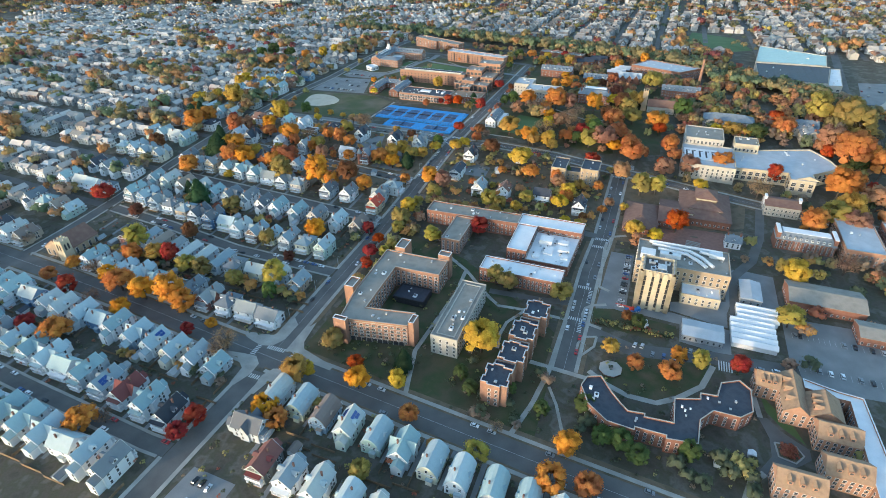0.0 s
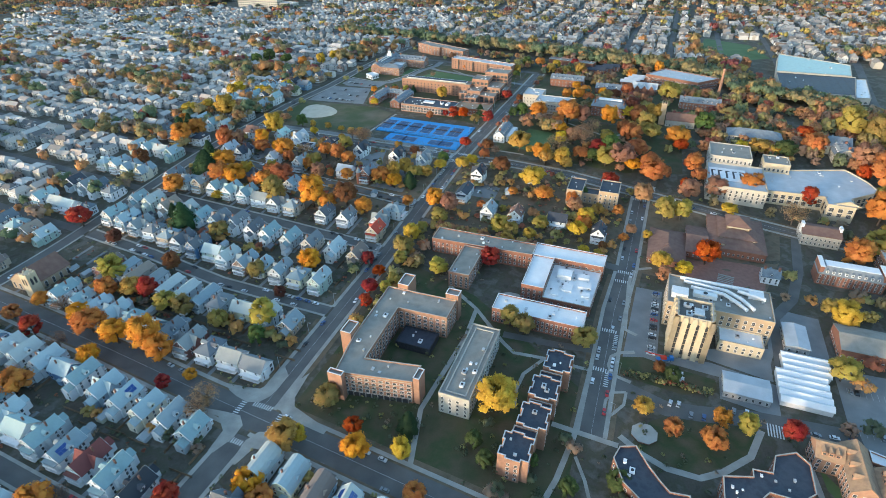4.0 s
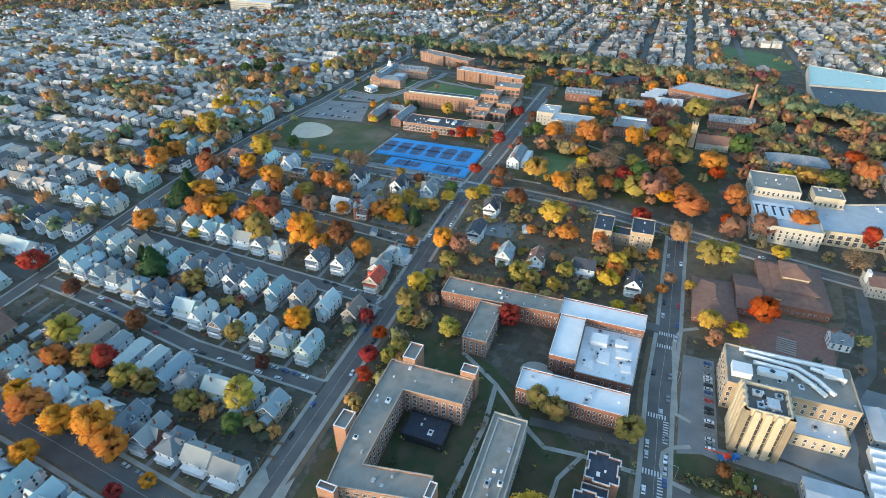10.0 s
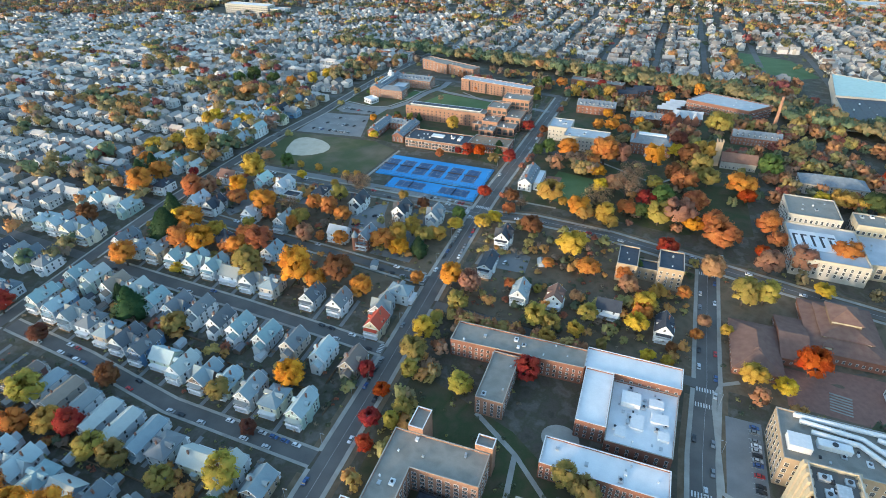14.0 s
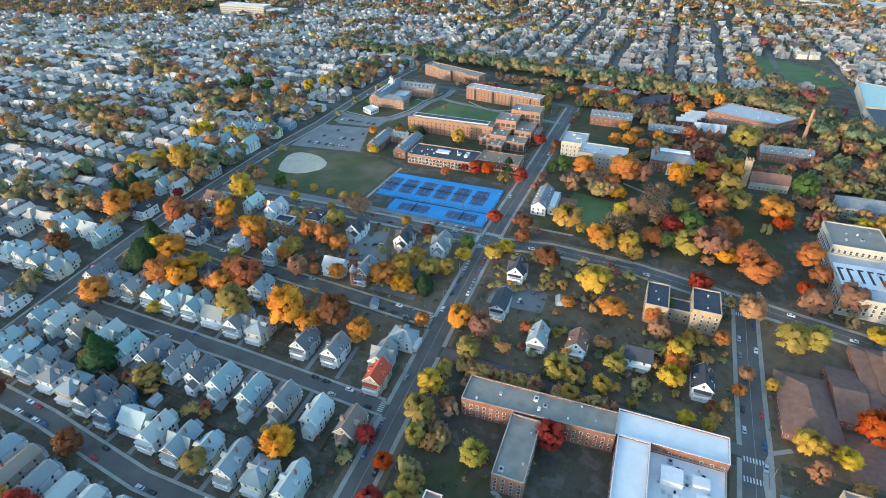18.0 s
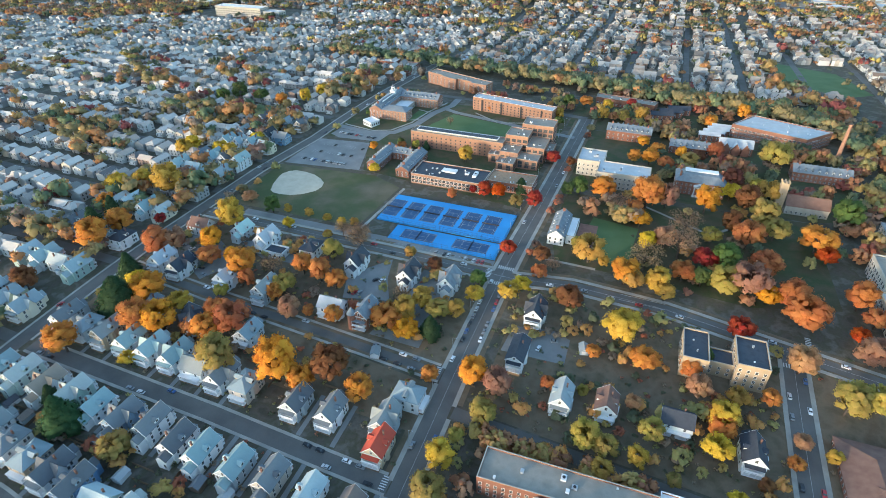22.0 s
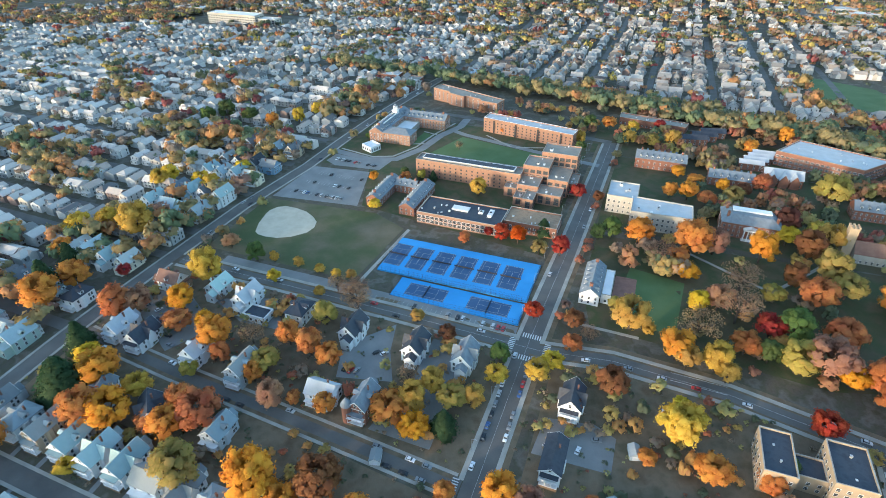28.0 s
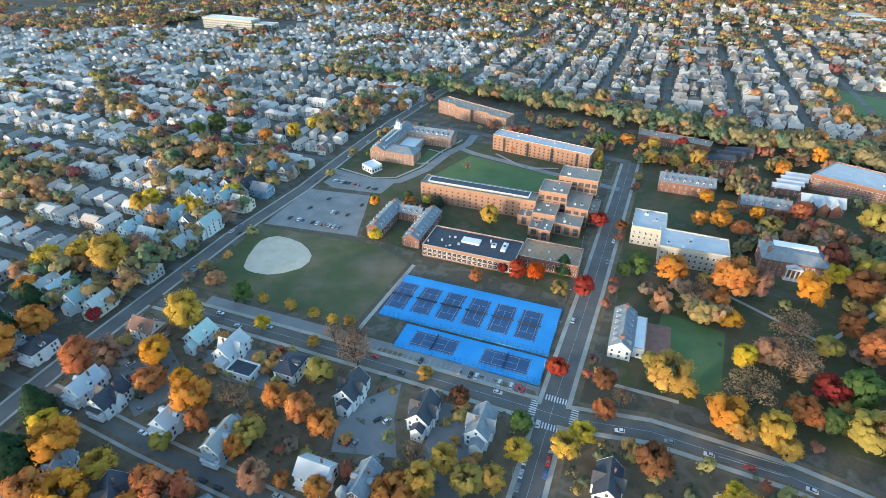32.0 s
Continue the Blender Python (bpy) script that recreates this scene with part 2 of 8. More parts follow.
M["paleroof"] = material("pale_grey_roof", [(0.4, 0.43, 0.46), (0.47, 0.5, 0.53)], 0.7, scale=0.15, fine=1.5, amount=0.3)
M["tealroof"] = material("pale_green_metal_roof", [(0.36, 0.5, 0.47), (0.42, 0.55, 0.52)], 0.5, scale=0.2, fine=2, amount=0.2)
M["slate"] = material("slate_roof", [(0.16, 0.19, 0.22), (0.21, 0.24, 0.27)], 0.7, scale=0.4, fine=4, amount=0.4, bump=0.3)
M["brownroof"] = material("brown_shingle_roof", [(0.17, 0.1, 0.08), (0.21, 0.13, 0.1)], 0.9, scale=0.3, fine=3, amount=0.4, bump=0.3)
M["tanroof"] = material("tan_shingle_roof", [(0.27, 0.185, 0.12), (0.33, 0.23, 0.15), (0.23, 0.16, 0.11)], 0.9, scale=0.3, fine=3, amount=0.35, bump=0.3)
M["redroof"] = material("red_shingle_roof", [(0.5, 0.09, 0.05), (0.42, 0.08, 0.05)], 0.85, scale=0.4, fine=4, amount=0.3, bump=0.2)
M["metal"] = material("galvanised_metal", [(0.45, 0.46, 0.47), (0.55, 0.56, 0.57)], 0.45, 0.6, scale=0.8, fine=5, amount=0.3)
M["white"] = material("white_painted_metal", [(0.66, 0.67, 0.68), (0.72, 0.72, 0.72)], 0.45, scale=0.8, fine=5, amount=0.2)
M["dark"] = material("dark_metal", [(0.03, 0.03, 0.035), (0.05, 0.05, 0.055)], 0.6, scale=1, fine=6, amount=0.3)
M["wood"] = material("weathered_wood", [(0.16, 0.11, 0.07), (0.22, 0.16, 0.1)], 0.9, scale=0.8, fine=6, amount=0.4)
M["court"] = material("light_blue_acrylic", [(0.06, 0.27, 0.6), (0.07, 0.3, 0.65)], 0.6, scale=0.1, fine=1, amount=0.2, space="World", bump=0.02)
M["court_in"] = material("dark_blue_acrylic", [(0.04, 0.085, 0.18), (0.045, 0.095, 0.2)], 0.6, scale=0.1, fine=1, amount=0.25, space="World", bump=0.02)
M["brickpave"] = material("brick_paving", [(0.24, 0.13, 0.1), (0.29, 0.16, 0.12)], 0.9, scale=0.4, fine=3, amount=0.4, space="World")
M["trunk"] = material("tree_bark", [(0.07, 0.055, 0.045), (0.11, 0.09, 0.075)], 0.95, scale=1.5, fine=8, amount=0.4, bump=0.4)
M["rubber"] = material("tyre_rubber", [(0.02, 0.02, 0.02)], 0.8, amount=0.2)
CARC = {"white": (0.75, 0.76, 0.77), "black": (0.015, 0.016, 0.02), "grey": (0.22, 0.23, 0.24), "silver": (0.5, 0.51, 0.52), "blue": (0.05, 0.1, 0.25), "red": (0.4, 0.03, 0.03)}
for k, c in CARC.items():
    M["car_" + k] = material(k + "_car_paint", [c, tuple(min(1, x * 1.1) for x in c)], 0.3, 0.0, amount=0.1, bump=0, spec=0.6)
LEAF = {
    "o": [(0.6, 0.265, 0.062), (0.56, 0.235, 0.058), (0.64, 0.305, 0.072), (0.53, 0.215, 0.058)],
    "y": [(0.56, 0.37, 0.07), (0.51, 0.33, 0.06), (0.6, 0.41, 0.085), (0.47, 0.31, 0.06)],
    "r": [(0.4, 0.06, 0.035), (0.45, 0.085, 0.045), (0.35, 0.05, 0.03)],
    "m": [(0.2, 0.085, 0.05), (0.23, 0.1, 0.055), (0.18, 0.08, 0.045)],
    "a": [(0.37, 0.3, 0.085), (0.41, 0.32, 0.09), (0.33, 0.275, 0.075), (0.43, 0.31, 0.095)],
    "g": [(0.115, 0.155, 0.05), (0.14, 0.175, 0.056), (0.105, 0.14, 0.05)],
    "c": [(0.055, 0.095, 0.045), (0.07, 0.11, 0.05), (0.05, 0.085, 0.042)],
    "q": [(0.5, 0.19, 0.07), (0.54, 0.215, 0.075), (0.46, 0.165, 0.06)],
    "p": [(0.42, 0.235, 0.14), (0.46, 0.26, 0.155), (0.39, 0.21, 0.125)],
    "b": [(0.3, 0.205, 0.135), (0.34, 0.23, 0.15), (0.27, 0.185, 0.125), (0.33, 0.19, 0.11)],
}
for k, c in LEAF.items():
    M["leaf_" + k] = foliage("foliage_" + k, c, "island")
    # foliage of woods, yards and distance: duller than street maples, haze greyed into the colour
    M["wood_" + k] = foliage("hazed_foliage_" + k, [tuple(0.7 * x + 0.36 * y for x, y in zip(q, (0.24, 0.235, 0.215))) for q in c], "island")


# ---- mesh helpers ----
class Shape:
    """Gathers faces with a material slot each, and makes one mesh."""

    def __init__(self):
        self.v, self.f, self.m = [], [], []

    def face(self, pts, mi=0):
        n = len(self.v)
        self.v.extend(tuple(p) for p in pts)
        self.f.append(tuple(range(n, n + len(pts))))
        self.m.append(mi)

    def poly(self, verts, faces, mi=0):
        n = len(self.v)
        self.v.extend(tuple(p) for p in verts)
        for f in faces:
            self.f.append(tuple(n + i for i in f))
            self.m.append(mi)

    def box(self, x0, x1, y0, y1, z0, z1, mi=0, top=0.0):
        t = top
        self.poly([(x0, y0, z0), (x1, y0, z0), (x1, y1, z0), (x0, y1, z0), (x0 + t, y0 + t, z1), (x1 - t, y0 + t, z1), (x1 - t, y1 - t, z1), (x0 + t, y1 - t, z1)],
                  [(3, 2, 1, 0), (4, 5, 6, 7), (0, 1, 5, 4), (1, 2, 6, 5), (2, 3, 7, 6), (3, 0, 4, 7)], mi)

    def prism(self, ring, z0, z1, mi=0, ring_top=None):
        n = len(ring)
        top = ring_top or ring
        self.poly([(x, y, z0) for x, y in ring] + [(x, y, z1) for x, y in top],
                  [tuple(reversed(range(n))), tuple(range(n, 2 * n))] + [(i, (i + 1) % n, n + (i + 1) % n, n + i) for i in range(n)], mi)

    def tube(self, a, b, r0, r1, n=8, mi=0):
        a, b = Vector(a), Vector(b)
        d = (b - a).normalized()
        s = d.orthogonal().normalized()
        t = d.cross(s)
        ca = [a + (s * math.cos(6.2832 * i / n) + t * math.sin(6.2832 * i / n)) * r0 for i in range(n)]
        cb = [b + (s * math.cos(6.2832 * i / n) + t * math.sin(6.2832 * i / n)) * r1 for i in range(n)]
        self.poly(ca + cb, [tuple(reversed(range(n))), tuple(range(n, 2 * n))] + [(i, (i + 1) % n, n + (i + 1) % n, n + i) for i in range(n)], mi)

    def gable(self, x0, x1, y0, y1, z0, z1, over=0.45, th=0.22, mi=0):
        """A roof of two slabs with its ridge along y."""
        xm, s = (x0 + x1) / 2, (z1 - z0) / ((x1 - x0) / 2)
        for sgn, xe in ((-1, x0 - over), (1, x1 + over)):
            ze = z0 - over * s
            p = [(xe, y0 - over, ze), (xm, y0 - over, z1), (xm, y1 + over, z1), (xe, y1 + over, ze)]
            q = [(x, y, z + th) for x, y, z in p]
            fs = [(0, 1, 2, 3), (7, 6, 5, 4), (0, 4, 5, 1), (1, 5, 6, 2), (2, 6, 7, 3), (3, 7, 4, 0)]
            self.poly(p + q, fs if sgn > 0 else [tuple(reversed(f)) for f in fs], mi)

    def hip(self, x0, x1, y0, y1, z0, z1, over=0.5, mi=0, flat=0.0):
        x0, x1, y0, y1 = x0 - over, x1 + over, y0 - over, y1 + over
        w = min(x1 - x0, y1 - y0) / 2 * (1 - flat)
        self.poly([(x0, y0, z0), (x1, y0, z0), (x1, y1, z0), (x0, y1, z0), (x0 + w, y0 + w, z1), (x1 - w, y0 + w, z1), (x1 - w, y1 - w, z1), (x0 + w, y1 - w, z1),
                   (x0, y0, z0 - 0.25), (x1, y0, z0 - 0.25), (x1, y1, z0 - 0.25), (x0, y1, z0 - 0.25)],
                  [(4, 5, 6, 7), (0, 1, 5, 4), (1, 2, 6, 5), (2, 3, 7, 6), (3, 0, 4, 7), (8, 9, 1, 0), (9, 10, 2, 1), (10, 11, 3, 2), (11, 8, 0, 3), (11, 10, 9, 8)], mi)

    def mesh(self, name, *mats):
        me = bpy.data.meshes.new(name)
        me.from_pydata(self.v, [], self.f)
        for m in mats:
            me.materials.append(M[m] if isinstance(m, str) else m)
        me.polygons.foreach_set("material_index", self.m)
        me.update()
        return me


def child(name, mesh, parent, m=None, label=""):
    ob = new(name, mesh)
    ob.parent = parent
    if m is not None:
        ob.matrix_local = m
    return tagged(ob, label=label)


def part(name, shape, mats, parent, label="", m=None):
    return child(name, shape.mesh(name, *([mats] if isinstance(mats, str) else mats)), parent, m, label)


def thing(name, m, label, category, group="", kind=""):
    ob = new(name)
    ob.empty_display_size = 0.5
    ob.matrix_world = m
    return tagged(ob, label, category, group, kind)


WINDOWS = {}


def window_mesh(w, h, frame_mat="trim"):
    key = (round(w, 2), round(h, 2), frame_mat)
    if key not in WINDOWS:
        s = Shape()
        a, b, t = w / 2 + 0.1, h + 0.1, -0.07
        s.poly([(-a, t, -0.1), (a, t, -0.1), (a, t, b), (-a, t, b), (-a, 0.05, -0.1), (a, 0.05, -0.1), (a, 0.05, b), (-a, 0.05, b)], [(0, 1, 2, 3), (3, 2, 6, 7), (4, 5, 1, 0), (1, 5, 6, 2), (4, 0, 3, 7)], 0)
        for z0, z1 in ((0, h / 2 - 0.03), (h / 2 + 0.03, h)):
            s.face([(-w / 2, t - 0.008, z0), (w / 2, t - 0.008, z0), (w / 2, t - 0.008, z1), (-w / 2, t - 0.008, z1)], 1)
        WINDOWS[key] = s.mesh("window", frame_mat, "glass")
    return WINDOWS[key]


# ---- ground, roads and pavements ----
def sheet(name, us, vs, dz, mat, label, category, drop=0.0):
    """A draped sheet over a grid of u and v lines."""
    vts, fcs, nu = [], [], len(us)
    for v in vs:
        for u in us:
            x, y = xy(u, v)
            vts.append((x, y, hgt(x, y) + dz))
    for j in range(len(vs) - 1):
        for i in range(nu - 1):
            a = j * nu + i
            fcs.append((a, a + 1, a + nu + 1, a + nu))
    me = bpy.data.meshes.new(name)
    me.from_pydata(vts, [], fcs)
    me.materials.append(M[mat])
    return tagged(new(name, me), label, category, kind="structure")


def frange(a, b, s):
    n = max(1, int(round((b - a) / s)))
    return [a + (b - a) * i / n for i in range(n + 1)]


sheet("ground", [-7000, -4000, -2500] + frange(-1900, 1900, 40) + [2500, 4000, 7000], [-3000, -1500, -900] + frange(-600, 1500, 15) + [2000, 3000, 4500, 9000], 0.0, "ground",
      "brown and olive autumn ground with fallen leaves", "ground")


def ribbon(name, pts, w0, w1, dz, mat, label, category, thick=0.0, kind="structure", seg=8.0, gap=None):
    """A strip along a line of (u, v), from offset w0 to w1 on its right side, draped on the ground."""
    line = []
    for a, b in zip(pts, pts[1:]):
        n = max(1, int(math.dist(a, b) / seg))
        line += [(a[0] + (b[0] - a[0]) * i / n, a[1] + (b[1] - a[1]) * i / n) for i in range(n)]
    line.append(pts[-1])
    vts, fcs = [], []
    for i, p in enumerate(line):
        a, b = line[max(0, i - 1)], line[min(len(line) - 1, i + 1)]
        d = math.dist(a, b)
        nx, ny = (b[1] - a[1]) / d, -(b[0] - a[0]) / d
        for off, low in ((w0, 1), (w0, 0), (w1, 0), (w1, 1)):
            u, v = p[0] + nx * off, p[1] + ny * off
            x, y = xy(u, v)
            vts.append((x, y, hgt(x, y) + (dz if not low else dz - max(thick, 0.02))))
        if i and not (gap and gap(p[0] + nx * (w0 + w1) / 2, p[1] + ny * (w0 + w1) / 2)):
            k = 4 * i
            for c in range(3):
                fcs.append((k - 4 + c, k + c, k + c + 1, k - 3 + c))
    me = bpy.data.meshes.new(name)
    me.from_pydata(vts, [], [tuple(reversed(f)) for f in fcs])
    me.materials.append(M[mat])
    ob = new(name, me)
    return tagged(ob, label, category, kind=kind)


def patch(name, ring, dz, mat, label, category, kind="structure"):
    """A flat-edged area, draped: a ring of (u, v), cut into cells."""
    bm = bmesh.new()
    f = bm.faces.new([bm.verts.new((u, v, 0)) for u, v in ring])
    f.normal_update()
    bmesh.ops.triangulate(bm, faces=[f])
    for axis in (0, 1):
        lo, hi = min(p[axis] for p in ring), max(p[axis] for p in ring)
        for c in frange(lo, hi, 12)[1:-1]:
            no = Vector((1, 0, 0)) if axis == 0 else Vector((0, 1, 0))
            bmesh.ops.bisect_plane(bm, geom=bm.verts[:] + bm.edges[:] + bm.faces[:], plane_co=no * c, plane_no=no)
    for vt in bm.verts:
        x, y = xy(vt.co.x, vt.co.y)
        vt.co = (x, y, hgt(x, y) + dz)
    bmesh.ops.recalc_face_normals(bm, faces=bm.faces)
    for fc in bm.faces:
        if fc.normal.z < 0:
            fc.normal_flip()
    me = bpy.data.meshes.new(name)
    bm.to_mesh(me)
    bm.free()
    me.materials.append(M[mat])
    return tagged(new(name, me), label, category, kind=kind)


def oval(u, v, a, b, n=28, t0=0, t1=360):
    return [(u + a * math.cos(radians(t0 + (t1 - t0) * i / n)), v + b * math.sin(radians(t0 + (t1 - t0) * i / n))) for i in range(n)]


ROADS = [
    ("avenue", [(-14, -129), (-16, 32), (-16, 93), (-14, 180), (-10, 271), (-6, 400), (-4, 470)], 11, 1),
    ("boulevard", [(-420, -100), (-211, -114), (-121, -122), (-48, -130), (34, -138), (144, -149), (300, -163), (420, -172)], 17, 1),
    ("south_avenue", [(-14, -145), (-16, -200), (-22, -420)], 11, 1),
    ("campus_road", [(145, -86), (145, 14), (148, 65), (149, 166)], 11, 1),
    ("court_street", [(-240, 178), (-8, 177), (29, 183), (84, 181), (150, 170), (300, 146), (420, 135)], 10, 1),
    ("cross_street_one", [(-240, -31), (-176, -36), (-107, -46), (-22, -48)], 8, 1),
    ("cross_street_two", [(-240, 33), (-118, 31), (-22, 27)], 8, 1),
    ("cross_street_three", [(-240, 105), (-176, 100), (-98, 96), (-22, 92)], 9, 1),
    ("west_avenue", [(-250, -420), (-248, 80), (-248, 250), (-241, 330), (-241, 470), (-235, 640)], 9, 1),
    ("south_street", [(-245, -188), (-128, -197), (-36, -203), (-22, -203)], 8, 1),
    ("library_street", [(-9, 72), (60, 68), (143, 62)], 7, 0),
    ("north_road", [(-236, 500), (-100, 486), (-4, 470)], 8, 0),
]


def road_gap(u, v, own=None, extra=0.6):
    """Whether a place lies on a road other than its own."""
    for nm, pts, w, _ in ROADS:
        if nm == own:
            continue
        for (a, b), (c, d) in zip(pts, pts[1:]):
            L = (c - a) ** 2 + (d - b) ** 2
            t = min(1, max(0, ((u - a) * (c - a) + (v - b) * (d - b)) / L))
            if math.hypot(u - a - t * (c - a), v - b - t * (d - b)) < w / 2 + extra:
                return True
    return False


for i, (nm, pts, w, pave) in enumerate(ROADS):
    ribbon("road_" + nm, pts, -w / 2, w / 2, 0.06 + 0.006 * i, "asphalt", "grey worn asphalt road between the blocks", "road")
    if pave:
        for s in (-1, 1):
            a, b = sorted((s * (w / 2), s * (w / 2 + (2.2 if w > 9.5 else 1.5))))
            ribbon("pavement", pts, a, b, 0.2 + 0.004 * i, "concrete", "pale concrete pavement with a raised kerb", "pavement", 0.2, seg=2.5, gap=lambda u, v, nm=nm: road_gap(u, v, nm))

for road, w in (("boulevard", 17), ("avenue", 11), ("campus_road", 11), ("court_street", 10)):
    pts = [r for r in ROADS if r[0] == road][0][1]
    for sd in (-1, 1):
        a, b = sorted((sd * (w / 2 + 2.2), sd * (w / 2 + 5.0)))
        if road in ("boulevard", "court_street"):
            c, d = sorted((sd * (w / 2 - 1.3), sd * (w / 2 - 0.05)))
            ribbon("gutter_leaves", pts, c, d, 0.135, "leaves", "fallen leaves gathered along the gutter", "leaf litter", seg=4, gap=lambda u, v, r=road: road_gap(u, v, r, 1))
        ribbon("verge", pts, a, b, 0.045, "leaves", "verge covered with fallen leaves", "verge", seg=4, gap=lambda u, v, r=road: road_gap(u, v, r, 2.5))

for sd in (-1, 1):
    c, d = sorted((sd * 2.6, sd * 4.4))
    ribbon("gutter_leaves", [(-236, 105), (-176, 100), (-98, 96), (-26, 92)], c, d, 0.135, "leaves", "fallen leaves gathered along the gutter", "leaf litter", seg=4)
ribbon("road_back", [(236, -10), (237, 40), (250, 64), (258, 100), (262, 150)], -3.2, 3.2, 0.07, "asphalt", "service road behind the laboratories", "road")

# ---- fields, lots and paths ----
patch("lawn_field", [(-236, 196), (-126, 196), (-122, 262), (-150, 275), (-238, 268)], 0.03, "wornlawn", "worn patchy grass of a ball field", "lawn")
patch("infield", [(-217, 223), (-221.6, 233), (-225, 246), (-225.5, 252), (-223, 258), (-218, 261.5), (-209, 261.5), (-199, 259.5), (-190, 254.5), (-184, 249), (-181.5, 242), (-182.6, 234), (-190, 225.5), (-198, 221), (-207, 219.8), (-213, 220.5)], 0.06, "dirt", "pale sandy baseball infield", "infield")
patch("lot_school", [(-237, 272), (-168, 280), (-186, 336), (-236, 330)], 0.05, "lot", "grey school car park with painted bays", "car park")
patch("lawn_quad", [(-154, 386), (-138, 436), (-60, 420), (-40, 416), (-46, 394), (-62, 374), (-148, 360)], 0.05, "green", "bright green mown college lawn", "lawn")
patch("lawn_park", [(14, 205), (130, 200), (180, 215), (176, 312), (6, 300), (4, 240)], 0.03, "lawn", "wide park lawn under autumn trees", "lawn")
patch("lawn_green", [(24, 216), (58, 212), (62, 262), (30, 268)], 0.05, "green", "bright green strip of lawn", "lawn")
patch("lawn_south", [(0, -128), (140, -140), (138, -60), (60, -2), (0, 20)], 0.03, "lawn", "college lawn round the brick halls", "lawn")
patch("ground_bank", [(10, 52), (84, 56), (84, 63), (10, 66)], 0.05, "leaves", "bank covered with fallen orange leaves", "ground")
patch("lawn_oval", [(163, -86), (171, -68), (178, -62), (195, -59.5), (221, -54), (220, -65), (209, -79), (194, -91), (180, -91)], 0.04, "lawn", "lawn inside the curved dormitory", "lawn")
patch("lot_east", [(154, -26), (172, -26), (172, 44), (156, 44)], 0.05, "lot", "narrow car park beside the campus road", "car park")
patch("lot_yard", [(158, -26), (158, -18), (200, -14), (232, -20), (232, -44), (204, -40), (204, -24), (172, -22)], 0.045, "lot", "service yard paved in asphalt", "car park")
patch("lot_far", [(262, -56), (330, -50), (330, 8), (262, 4)], 0.05, "lot", "large asphalt car park", "car park")
patch("lot_court", [(-120, 181), (-22, 181), (-22, 190), (-98, 192), (-120, 192)], 0.055, "lot", "parking strip below the tennis courts", "car park")
patch("lot_field", [(-215, 183.5), (-120.3, 183.5), (-120.3, 192), (-215, 192)], 0.055, "lot", "parking strip beside the ball field", "car park")
patch("lawn_hill", [(4, 313), (178, 313), (215, 330), (215, 440), (0, 440)], 0.035, "lawn", "college lawn between the hill halls", "lawn")
patch("lawn_school", [(-234, 339), (-190, 343), (-165, 282), (-24, 262), (-22, 466), (-234, 470)], 0.025, "lawn", "lawn round the school buildings", "lawn")
patch("lot_gravel", [(2, 118), (36, 120), (36, 138), (26, 142), (4, 138)], 0.05, "lot", "gravel yard with parked cars", "car park")
patch("lot_drive", [(-231, 360), (-199, 356), (-178, 362), (-180, 342), (-220, 338), (-232, 344)], 0.06, "lot", "parking in front of the school", "car park")
ribbon("road_school", [(-238, 366), (-198, 359.5), (-176, 367), (-163.5, 396), (-159, 432), (-149, 462), (-150, 486)], -4, 4, 0.075, "lot", "asphalt drive curving round the school", "road")
ribbon("road_quad", [(-154, 450), (-137, 442), (-66, 425), (-8, 414)], -3.2, 3.2, 0.085, "lot", "service drive beside the college lawn", "road")
patch("lawn_courtyard", [(-178, 402), (-177, 435), (-167.5, 431), (-171, 402)], 0.05, "green", "small green lawn before the school", "lawn")
patch("lawn_north", [(-20, 442), (215, 442), (212, 490), (120, 512), (-20, 548)], 0.03, "lawn", "leaf-strewn lawn below the railway woods", "lawn")
patch("lot_house", [(-70, 104), (-40, 104), (-40, 140), (-52, 166), (-62, 166), (-62, 140)], 0.05, "lot", "asphalt drive behind the houses", "car park")
patch("lot_stadium", [(386, 424), (440, 436), (452, 528), (400, 516)], 0.05, "lot", "wide car park by the sports hall", "car park")
ribbon("road_sports", [(372, 380), (374, 402), (379, 479), (391, 588), (406, 718), (438, 857), (470, 1100)], -5, 5, 0.12, "asphalt", "road past the sports centre", "road")
patch("lot_sidings", [(270, 1330), (600, 1330), (640, 1540), (270, 1540)], 0.05, "lot", "paved yards between far warehouses", "yard")
patch("lawn_common", [(108, 1135), (185, 1132), (188, 1178), (112, 1180)], 0.05, "green", "far green common between houses", "lawn")
patch("pitch", [(196, 690), (262, 640), (292, 660), (272, 757), (208, 802)], 0.05, "green", "distant green sports pitch", "pitch")
